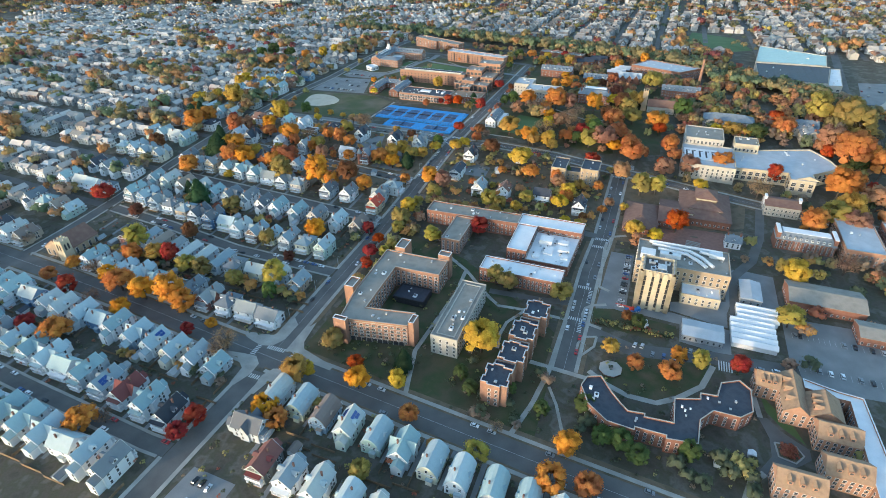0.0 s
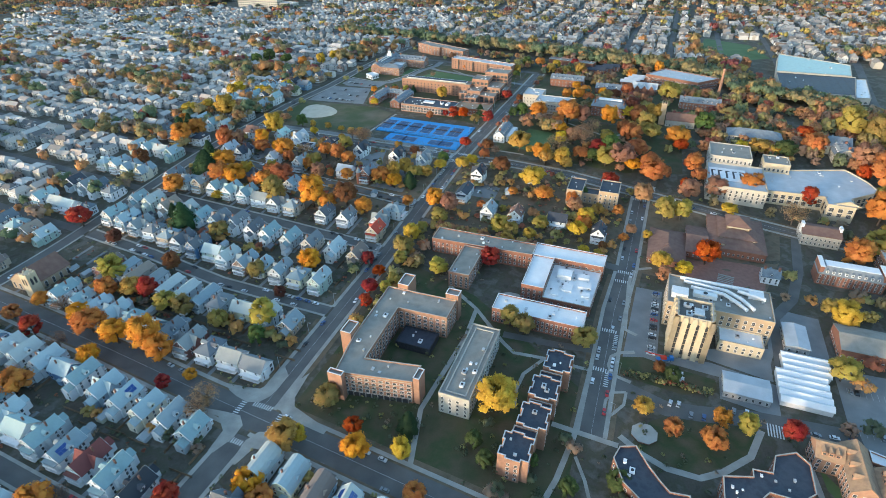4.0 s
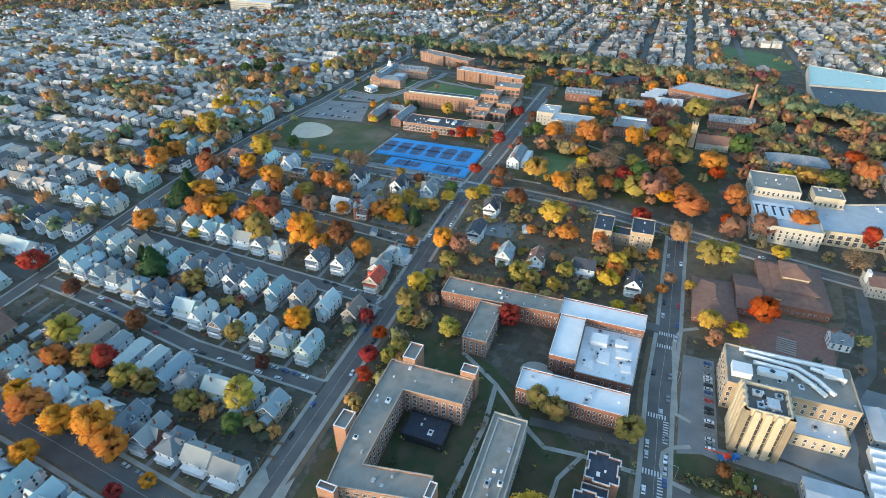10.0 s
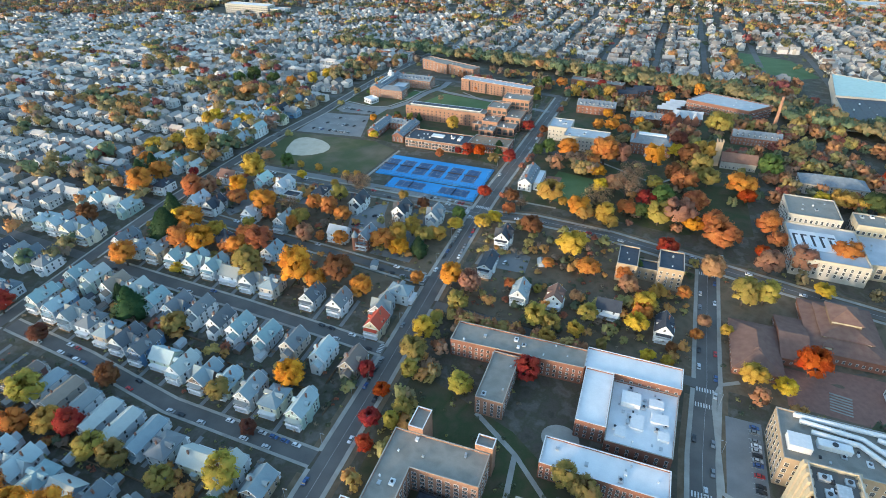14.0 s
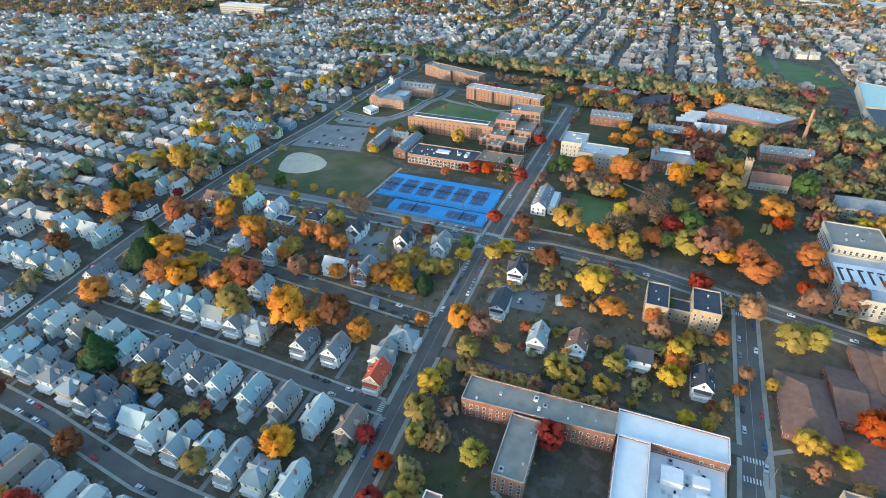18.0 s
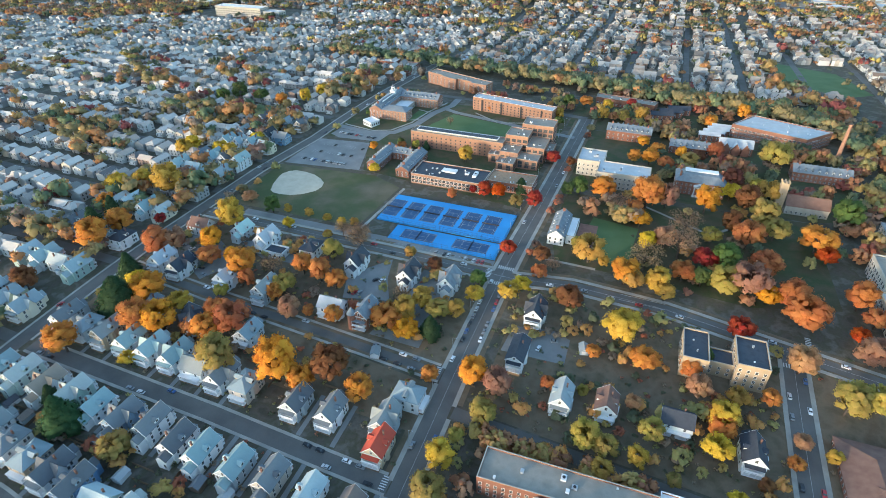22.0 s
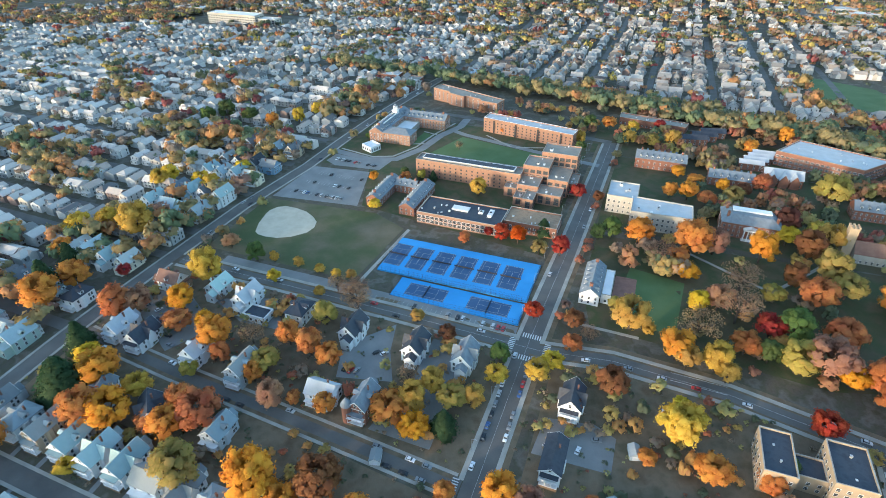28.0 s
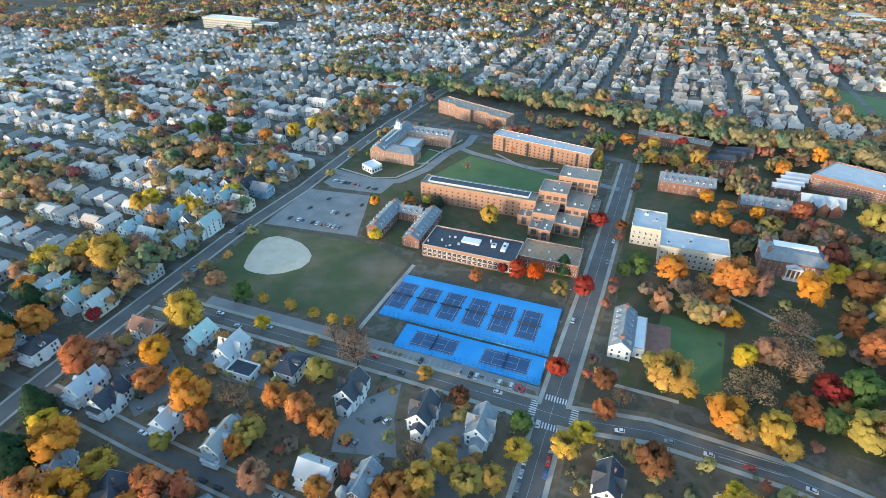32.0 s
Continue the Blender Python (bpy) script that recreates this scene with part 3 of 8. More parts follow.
PATHS = [([(40, 3), (64, -14), (66, -40), (62, -100), (70, -132)], 2.6), ([(64, -14), (88, -38), (96, -44), (113, -42.5), (138, -43)], 2.4), ([(113, -43), (105, -58), (104, -70), (106, -82)], 2.0),
         ([(138.5, -44), (137.5, -90), (134, -116), (128, -140)], 2.6), ([(126, -86), (158, -88)], 3.0), ([(140, -101), (146, -112), (152, -128)], 1.6), ([(158, -82), (169, -89), (180, -93), (194, -93), (204, -86), (216, -73), (222, -55)], 3.2),
         ([(24, 50), (26, 68)], 3.0), ([(8, 204), (40, 204)], 2.0), ([(60, 300), (110, 270), (150, 320)], 2.2), ([(-122, 196), (-118, 262)], 2.4), ([(240, -64), (243, -85)], 2.6), ([(242, -119), (236, -126), (232, -140)], 3.2),
         ([(-232, 372), (-198, 365), (-181, 372), (-170, 398), (-166, 432), (-157, 470)], 2.0), ([(-180, 402), (-166, 408)], 1.8), ([(-178, 437), (-163, 433)], 1.8), ([(-118, 448), (-88, 428)], 2.0), ([(-60, 436), (-84, 428)], 2.0)]
for i, (pts, w) in enumerate(PATHS):
    ribbon("path", pts, -w / 2, w / 2, 0.09 + 0.005 * i, "concrete", "pale concrete footpath across the lawn", "path", 0.06, seg=4)
ribbon("road_service", [(86, -31), (118, -29), (139, -26)], -2.6, 2.6, 0.07, "asphalt", "narrow service road behind the white-roofed hall", "road")
ribbon("road_loop", [(150, -47), (160, -51), (178, -56.5), (195, -54), (222, -48), (245, -46), (266, -44)], -5.2, 5.2, 0.075, "asphalt", "curving campus road with parked cars", "road")
patch("road_drive", [(242, -85), (246, -84), (252, -91), (258, -95), (263, -98), (263, -104), (258, -109), (250, -115), (243, -120), (240, -118), (246, -108), (246, -97)], 0.07, "asphalt", "dark asphalt turning drive round a flower bed", "drive")
patch("lawn_bed", [(151, -27), (157, -25), (165, -22.5), (181, -25.5), (202, -27), (203, -36), (186, -44), (164, -42), (153, -40)], 0.1, "lawn", "planted bank between the yard and the loop road", "lawn")
patch("lawn_court", [(244, -68), (258, -86), (262, -96), (252, -88), (246, -80)], 0.06, "green", "green lawn beside the tan-roofed dormitory", "lawn")
for pts, w in (([(160, -20), (152, -23.5), (148.2, -28), (147.6, -35), (149.5, -42), (160, -44.5)], 2.2), ([(164, 70), (155, 65), (151.5, 56), (151, 46), (153, -2), (160, -5)], 2.2),
               ([(158.4, -52.5), (151, -55.5), (149, -62), (149, -69), (152, -72), (158, -61.5), (158.4, -52.5)], 1.5)):
    ribbon("kerb", pts, -w / 2, w / 2, 0.26, "concrete", "pale concrete kerb round a traffic island", "kerb", 0.25, seg=3)
patch("lawn_island", [(158, -53), (151, -56), (149.5, -62), (149.5, -69), (152, -71.5), (157.6, -61)], 0.2, "leaves", "planted traffic island", "lawn")
GH_LOTS = [[(-234, 146), (-211, 152), (-177, 132), (-190, 109), (-224, 127)], [(-194, 152), (-159, 165), (-141, 143), (-167, 141)], [(-105, 145), (-85, 169), (-80, 150), (-70.5, 132), (-98, 125)], [(-4, -206), (20, -207), (20, -228), (-6, -228)]]
patch("ground_litter", [(-238, 108), (-176, 106), (-98, 102), (-24, 98), (-24, 168), (-238, 170)], 0.03, "leaves", "back yards strewn with fallen leaves", "ground")
patch("ground_litter", [(-238, 58), (-24, 55), (-24, 84), (-98, 90), (-238, 98)], 0.03, "leaves", "back yards strewn with fallen leaves", "ground")
patch("ground_litter", [(1, 76), (138, 68), (142, 166), (86, 172), (28, 174), (1, 168)], 0.03, "leaves", "gardens strewn with fallen leaves", "ground")
patch("lot_plant", [(198, -12), (231, -18), (231, -4), (234, 8), (262, 8), (262, 48), (240, 50), (231, 44), (231, 9), (198, -3)], 0.04, "lot", "asphalt service yard between the laboratories", "car park")
patch("ground_litter", [(154, 62), (232, 56), (248, 110), (252, 158), (156, 164)], 0.03, "leaves", "leaf-strewn ground round the brown-roofed hall", "ground")
for ring in GH_LOTS:
    patch("lot_back", ring, 0.055, "lot", "asphalt yard behind the houses with parked cars", "car park")
patch("plaza", oval(82, 2, 9, 8), 0.11, "concrete", "round paved plaza beside the library", "plaza")
s = Shape()
s.prism([(6.2 * math.cos(radians(45 * k + 22)), 6.2 * math.sin(radians(45 * k + 22))) for k in range(8)], -0.5, 0.9, 1)
s.prism([(6.4 * math.cos(radians(45 * k + 22)), 6.4 * math.sin(radians(45 * k + 22))) for k in range(8)], 0.9, 1.1, 0)
tagged(new("platform", s.mesh("platform", "limestone", "brick")), "pale octagonal stone platform with a brick base", "platform").matrix_world = at(169, -77)


stairs = thing("garden_steps", at(211, 72, -8), "long pale steps crossing the brick forecourt", "steps")
for i in range(7):
    s = Shape()
    s.box(-5, 5, -7 + 2 * i, -6.2 + 2 * i, -0.3, 0.16 + 0.05 * i)
    part("step", s, "concrete", stairs)


def stripes(name, u, v, nu, nv, du, dv, wu, wv, label, mat="paint"):
    s = Shape()
    for i in range(nu):
        for j in range(nv):
            a, b = u + i * du, v + j * dv
            ring = [(a - wu / 2, b - wv / 2), (a + wu / 2, b - wv / 2), (a + wu / 2, b + wv / 2), (a - wu / 2, b + wv / 2)]
            s.face([(*xy(*p), gz(*p) + 0.16) for p in ring])
    return tagged(new(name, s.mesh(name, mat)), label, "road marking", kind="structure")


for u, v, nu, nv, du, dv, wu, wv in ((-19.5, -126.5, 9, 1, 1.3, 0, 0.6, 3.0), (-19.5, -149, 9, 1, 1.3, 0, 0.6, 3.0), (-25, -140, 1, 11, 0, 1.4, 3.0, 0.6), (-2, -142, 1, 11, 0, 1.4, 3.0, 0.6),
                                     (-19, 169.5, 9, 1, 1.3, 0, 0.6, 3.4), (-18, 185.5, 9, 1, 1.3, 0, 0.6, 3.4), (-22.5, 173.5, 1, 7, 0, 1.3, 3.4, 0.6), (-4, 174.5, 1, 7, 0, 1.3, 3.4, 0.6),
                                     (-24.5, 24.5, 1, 6, 0, 1.2, 3, 0.5), (-24.5, 89.5, 1, 6, 0, 1.2, 3, 0.5), (141, 47, 8, 1, 1.3, 0, 0.6, 3), (140.5, -6.5, 7, 1, 1.3, 0, 0.6, 3), (140, -40.5, 7, 1, 1.3, 0, 0.6, 3), (147.6, -52, 1, 7, 0, 1.6, 2.4, 0.7), (225, -53, 6, 1, 1.3, 0, 0.6, 8),
                                     (143, 58, 8, 1, 1.3, 0, 0.6, 3), (144, 160, 8, 1, 1.3, 0, 0.6, 3), (148.8, -22, 1, 9, 0, 1.6, 2.4, 0.7), (70, 180.5, 1, 2, 0, 5, 26, 0.2), (158, 178, 1, 6, 0, 1.3, 3, 0.6)):
    stripes("crosswalk", u, v, nu, nv, du, dv, wu, wv, "white painted crosswalk bars on asphalt", "crossing")
for u, v, n, d, w in ((-228, 285, 16, 2.8, 5), (-226, 303, 14, 2.8, 5), (-224, 320, 12, 2.8, 5), (-112, 185.5, 30, 2.9, 4.6), (266, -40, 20, 2.8, 5), (266, -12, 20, 2.8, 5)):
    stripes("bay_lines", u, v, n, 1, d, 0, 0.15, w, "white painted parking bay lines")
for v, n in ((-20, 22),):
    stripes("bay_lines", 168, v, 1, n, 0, 2.8, 5, 0.15, "white painted parking bay lines")
for road, w in (("avenue", 0.12), ("boulevard", 0.16), ("court_street", 0.14), ("campus_road", 0.12)):
    pts = [r for r in ROADS if r[0] == road][0][1]
    ribbon("centre_line", pts, -w / 2, w / 2, 0.14, "paint", "painted road centre line", "road marking")
# broad kerb corners of the large junction
for ring in ([(-40, -119.6), (-38, -123.4), (-31.5, -125.6), (-24, -127), (-18, -125), (-14.5, -119), (-14, -104), (-20.5, -98), (-20.5, -113), (-23, -117), (-29, -118.2)],
             [(-4.5, -98), (-7.6, -106), (-8.2, -118), (-6.8, -123.5), (-2, -127.5), (9, -129.4), (24, -131), (24, -127.6), (8, -123), (1, -121), (-2.2, -116)],
             [(-44, -138), (-30, -136), (-21.5, -135.4), (-16.4, -140), (-16, -148), (-19.5, -158), (-22.5, -158), (-23.5, -146), (-31.5, -139.6), (-44, -141)],
             [(-8.2, -160), (-9.5, -147), (-6.5, -140.5), (-2, -139), (8, -144.6), (20, -146), (20, -149.5), (4, -148.5), (-3, -149.5), (-5.5, -160)]):
    patch("pavement_corner", ring, 0.245, "concrete", "broad pale concrete corner at the crossing", "pavement")


# ---- trees ----
CROWN_DATA = {}
PHI = (1 + 5 ** 0.5) / 2
ICO_V = np.array([(-1, PHI, 0), (1, PHI, 0), (-1, -PHI, 0), (1, -PHI, 0), (0, -1, PHI), (0, 1, PHI), (0, -1, -PHI), (0, 1, -PHI), (PHI, 0, -1), (PHI, 0, 1), (-PHI, 0, -1), (-PHI, 0, 1)]) / math.sqrt(1 + PHI * PHI)
ICO_F = [(0, 11, 5), (0, 5, 1), (0, 1, 7), (0, 7, 10), (0, 10, 11), (1, 5, 9), (5, 11, 4), (11, 10, 2), (10, 7, 6), (7, 1, 8), (3, 9, 4), (3, 4, 2), (3, 2, 6), (3, 6, 8), (3, 8, 9), (4, 9, 5), (2, 4, 11), (6, 2, 10), (8, 6, 7), (9, 8, 1)]
OCT_V = np.array([(1, 0, 0), (0, 1, 0), (-1, 0, 0), (0, -1, 0), (0, 0, 1), (0, 0, -1)], float)
OCT_F = [(0, 1, 4), (1, 2, 4), (2, 3, 4), (3, 0, 4), (1, 0, 5), (2, 1, 5), (3, 2, 5), (0, 3, 5)]


def crown_mesh(name, seed, n_clump, n_leaf, leaf, shape, mat, core=0.8, coarse=False):
    """Leaf sprays over an uneven cluster of leafy clumps; unit radius about 1, base at z = 0."""
    g = np.random.RandomState(seed)
    cl = []
    for i in range(n_clump):
        if shape == "cone":
            t = (i + 0.5) / n_clump
            a = i * 2.4
            r = 0.62 * (1 - t) + 0.04
            cl.append((r * math.cos(a), r * math.sin(a), 0.25 + 1.95 * t, 0.42 * (1 - t) + 0.12))
        else:
            a, e = i * 2.4 + g.uniform(-0.4, 0.4), g.uniform(-0.5, 1.0)
            rr = g.uniform(0.42, 0.8) if n_clump > 20 else g.uniform(0.4, 0.74)
            wide = math.sqrt(1 - 0.6 * e * e) * (1.0 if shape != "tall" else 0.85)
            cl.append((rr * math.cos(a) * wide, rr * math.sin(a) * wide, 1.0 + e * (0.75 if shape == "tall" else 0.55), g.uniform(0.22, 0.42) * (1.25 if n_clump < 12 else 1.0 if n_clump < 24 else 0.8 if n_clump < 40 else 0.66)))
    cl = np.array(cl)
    k = g.randint(0, n_clump, n_leaf)
    d = g.normal(size=(n_leaf, 3))
    d[:, 2] = np.abs(d[:, 2]) * 0.9 - 0.25
    d /= np.linalg.norm(d, axis=1)[:, None]
    c = cl[k, :3] + d * cl[k, 3:4] * g.uniform(0.78, 1.15, (n_leaf, 1))
    nrm = d + g.normal(size=(n_leaf, 3)) * 0.45
    nrm /= np.linalg.norm(nrm, axis=1)[:, None]
    t1 = np.cross(nrm, g.normal(size=(n_leaf, 3)))
    t1 /= np.linalg.norm(t1, axis=1)[:, None]
    t2 = np.cross(nrm, t1)
    sz = leaf * g.uniform(0.6, 1.3, (n_leaf, 1))
    lift = nrm * sz * 0.35
    v = np.stack([c - t1 * sz - t2 * sz * 0.5, c + t1 * sz - t2 * sz * 0.5, c + t2 * sz * 0.9 + lift], 1).reshape(-1, 3)
    f = np.arange(3 * n_leaf).reshape(-1, 3)
    lean = np.repeat(d, 3, 0)
    if core:
        bv, bf = (OCT_V, np.array(OCT_F)) if coarse else (ICO_V, np.array(ICO_F))
        lump = g.uniform(0.72, 1.16, (n_clump, len(bv), 1)) * bv[None] * (cl[:, None, 3:4] * core)
        f = np.concatenate([f, (np.arange(n_clump)[:, None, None] * len(bv) + bf[None]).reshape(-1, 3) + len(v)])
        v = np.concatenate([v, (lump + cl[:, None, :3]).reshape(-1, 3)])
        lean = np.concatenate([lean, np.tile(bv, (n_clump, 1))])
    # leaves take the light as the round mass that they make up
    nr = (v - (0, 0, 0.75)) * (1, 1, 0.9)
    nr = nr / (np.linalg.norm(nr, axis=1)[:, None] + 1e-6) * 0.85 + lean * 0.32 + (0, 0, 0.2)
    nr /= np.linalg.norm(nr, axis=1)[:, None] + 1e-6
    me = bpy.data.meshes.new(name)
    me.from_pydata(v.tolist(), [], f.tolist())
    me.polygons.foreach_set("use_smooth", [True] * len(f))
    me.normals_split_custom_set_from_vertices(nr.tolist())
    CROWN_DATA[name] = (v, f, nr)
    if mat:
        me.materials.append(M[mat])
    return me


def trunk_mesh(name, seed, bare=False, cone=False):
    g = random.Random(seed)
    s = Shape()
    top = 1.9 if cone else 1.0
    s.tube((0, 0, -0.15), (0.02, 0.01, 0.45), 0.065, 0.045, 7)
    s.tube((0.02, 0.01, 0.45), (0, 0.02, top), 0.045, 0.012, 6)
    if not cone:
        for i in range(14 if bare else 7):
            a = i * 2.4 + g.uniform(-0.3, 0.3)
            z = 0.42 + 0.5 * (i / (14 if bare else 7))
            r, up = g.uniform(0.45, 0.7), g.uniform(0.3, 0.7)
            e = Vector((r * math.cos(a), r * math.sin(a), z + up))
            s.tube((0.01, 0.01, z), e, 0.026, 0.008, 5)
            if bare:
                for q in range(4):
                    b = a + g.uniform(-0.9, 0.9)
                    m = Vector((0.01, 0.01, z)).lerp(e, g.uniform(0.4, 0.9))
                    s.tube(m, m + Vector((0.35 * math.cos(b), 0.35 * math.sin(b), g.uniform(0.15, 0.4))), 0.01, 0.003, 4)
    return s.mesh(name, "trunk")


TRUNKS = [trunk_mesh("trunk", i) for i in range(3)]
TRUNK_BARE = trunk_mesh("trunk", 9, True)
TRUNK_CONE = trunk_mesh("trunk", 10, False, True)
CROWNS = {}
for key in LEAF:
    if key == "c":
        CROWNS[key] = [crown_mesh("crown", 40 + i, 34, 2600, 0.062, "cone", "leaf_c") for i in range(2)]
    elif key == "b":
        CROWNS[key] = [crown_mesh("crown", 50 + i, 22, 1500, 0.038, "round", "leaf_b", 0) for i in range(2)]
    else:
        CROWNS[key] = [crown_mesh("crown", 10 * i + ord(key), 60 + 4 * i, 2200, 0.05, ("round", "tall", "round", "tall")[i], "leaf_" + key) for i in range(4)]
TREE_LABEL = {"o": "broad maple with dense orange autumn leaves", "y": "tree with golden yellow autumn leaves", "r": "maple with deep red autumn leaves", "m": "tree with dark maroon brown leaves",
              "a": "tree turning from olive green to ochre", "g": "dark green leafy tree beside the buildings", "c": "dark evergreen conifer with dense needles", "b": "half-bare tree with thin brown leaves", "q": "maple with rust-red autumn leaves", "p": "tree with faded pinkish-brown leaves"}


def tree(u, v, r, key):
    i = rnd.randrange(100)
    k = rnd.uniform(0.98, 1.2)
    tr = thing("tree", at(u, v, rnd.uniform(0, 360)), TREE_LABEL[key], "tree", "trees of the neighbourhood")
    tr.scale = (r * k, r * k, r * rnd.uniform(0.92, 1.15))
    child("trunk", TRUNK_BARE if key == "b" else TRUNK_CONE if key == "c" else TRUNKS[i % 3], tr)
    child("crown", CROWNS[key][i % len(CROWNS[key])], tr)
    return tr


WEST_STREET_TREES = [
    (-180, -66, 6, "y"), (-152, -74, 5, "y"), (-139, -76, 6, "r"), (-168, -85, 6, "o"), (-195, 9, 5, "c"), (-147, -46, 4, "m"),
    (-83, -33, 6, "y"), (-53, -17, 8, "o"), (-61, -46, 5, "m"), (-55, -71, 8, "a"), (-82, -82, 5, "a"), (-46, -86, 6, "g"),
    (-118, -114, 10, "o"), (-101, -112, 10, "o"), (-22, 6, 5, "r"), (-9, -2, 4, "r"), (-7, -24, 5, "r"), (-6, -33, 4, "r"),
    (-6, -40, 4, "r"), (-4, 45, 6, "y"), (-5, 35, 6, "a"), (6, -11, 6, "a"), (4, -20, 5, "a"), (-1, 14, 5, "a"),
    (-10, -17, 4, "r"),
]
GARDEN_TREES = [
    (-103, 65, 9, "o"), (-91, 62, 8, "o"), (-55, 65, 6, "o"), (-144, 62, 7, "o"), (-158, 71, 7, "o"), (-73, 66, 7, "m"),
    (-196, 70, 8, "o"), (-220, 41, 7, "o"), (-62, 118, 9, "o"), (-49, 108, 7, "o"), (-38, 129, 7, "a"), (-26, 85, 6, "o"),
    (-25, 153, 6, "y"), (-1, 168, 6, "y"), (15, 144, 5, "m"), (62, 157, 8, "y"), (53, 128, 5, "o"), (74, 134, 6, "o"),
    (53, 78, 7, "y"), (68, 80, 6, "y"), (82, 85, 6, "a"), (108, 87, 6, "y"), (93, 135, 6, "o"), (108, 128, 6, "o"),
    (119, 123, 6, "y"),
]
CAMPUS_TREES = [
    (113, 110, 6, "o"), (123, 175, 6, "r"), (104, 147, 5, "g"), (12, 71, 7, "a"), (-6, 94, 7, "o"), (3, 92, 6, "o"),
    (166, 136, 7, "a"), (174, 135, 7, "a"), (182, 137, 6, "a"), (157, 103, 5, "y"), (165, 68, 7, "y"), (182, 66, 5, "y"),
    (199, 92, 7, "r"), (218, 164, 5, "y"), (193, 208, 6, "o"), (234, 200, 8, "o"), (180, 175, 7, "o"), (61, 30, 7, "r"),
    (30, 13, 6, "a"), (142, 96, 4, "o"), (136, 124, 6, "o"), (62, 62, 6, "y"), (126, 62, 4, "y"),
]
LAWN_TREES = [
    (98, -89, 9, "y"), (94, -112, 5, "g"), (102, -120, 5, "g"), (11, -143, 8, "y"), (17, -114, 7, "a"), (37, -124, 5, "r"),
    (62, -115, 6, "c"), (65, -130, 6, "y"), (44, -141, 7, "a"), (117, -157, 6, "a"), (79, -147, 5, "o"), (156, -140, 7, "o"),
    (152, -161, 8, "o"), (168, -158, 7, "o"), (160, -111, 6, "g"), (170, -128, 6, "g"), (179, -128, 6, "g"), (187, -133, 6, "g"),
    (209, -123, 6, "g"), (181, -73, 5, "o"), (199, -74, 6, "o"), (234, -57, 6, "r"), (214, -60, 6, "a"), (167, -64, 5, "y"),
    (203, -59, 6, "o"),
]
AVENUE_TREES = [
    (88, -23, 8, "a"), (97, -27, 7, "a"), (132, -26, 7, "a"), (122, -113, 4, "g"), (140, -121, 5, "g"), (122, -139, 4, "b"),
    (-143, -161, 8, "o"), (-167, -164, 6, "r"), (-122, -134, 7, "o"), (-106, -109, 9, "o"), (-122, -107, 8, "o"), (-143, -114, 7, "o"),
    (-70, -207, 8, "o"), (-20, -185, 6, "r"), (-21, -196, 6, "r"), (9, -168, 7, "o"), (19, -173, 6, "o"), (-41, -136, 7, "b"),
    (-71, -134, 5, "r"), (-54, -69, 8, "a"), (-49, -86, 7, "g"), (71, -184, 6, "a"), (15, -138, 5, "y"), (173, -32, 4, "m"),
    (180, -36, 5, "g"),
]
ROADSIDE_TREES = [
    (-281, 65, 9, "m"), (-207, 42, 6, "o"), (-204, 60, 8, "o"), (-198, 69, 7, "o"), (-178, 41, 5, "y"), (-136, 78, 6, "o"),
    (-144, 60, 7, "y"), (-106, 63, 10, "o"), (-92, 62, 7, "o"), (-58, 63, 7, "o"), (-145, -7, 6, "a"), (-177, 147, 8, "o"),
    (-141, 146, 8, "o"), (-60, 120, 9, "o"), (-45, 124, 8, "y"), (-37, 114, 6, "c"), (-56, 104, 7, "o"), (-117, 90, 8, "o"),
    (-108, 133, 8, "o"), (-101, 142, 8, "o"), (-124, 138, 7, "g"), (-86, 136, 8, "o"), (-11, 50, 5, "y"), (-2, 57, 5, "a"),
    (-229, 95, 8, "c"),
]
PARK_TREES = [
    (62, 232, 7, "y"), (47, 197, 8, "o"), (68, 189, 9, "y"), (79, 190, 8, "b"), (93, 215, 7, "r"), (104, 230, 7, "r"),
    (117, 237, 8, "g"), (113, 212, 9, "a"), (33, 214, 7, "y"), (25, 220, 6, "y"), (108, 306, 7, "o"), (66, 299, 9, "o"),
    (54, 301, 9, "o"), (48, 273, 7, "b"), (62, 266, 7, "o"), (-13, 265, 6, "r"), (-17, 200, 6, "r"), (4, 202, 6, "m"),
    (15, 193, 5, "b"), (98, 273, 8, "b"), (78, 255, 7, "b"), (90, 260, 7, "b"), (68, 220, 7, "b"), (60, 210, 7, "b"),
    (116, 270, 6, "o"),
]
HILL_TREES = [
    (133, 275, 8, "o"), (144, 337, 7, "y"), (123, 329, 7, "y"), (-28, 288, 5, "c"), (-47, 268, 5, "r"), (-64, 273, 4, "r"),
    (-90, 333, 7, "y"), (-153, 280, 5, "y"), (-210, 166, 9, "o"), (-201, 133, 8, "o"), (-172, 136, 8, "o"), (-159, 125, 8, "o"),
    (-133, 118, 7, "a"), (-126, 132, 8, "o"), (-108, 132, 9, "o"), (-129, 183, 6, "b"), (-119, 180, 6, "b"), (-167, 172, 5, "y"),
    (-165, 194, 4, "y"), (-152, 194, 4, "y"), (-135, 193, 4, "y"), (-182, 196, 4, "y"), (-193, 192, 6, "g"), (-69, 129, 10, "o"),
    (-54, 127, 9, "o"),
]
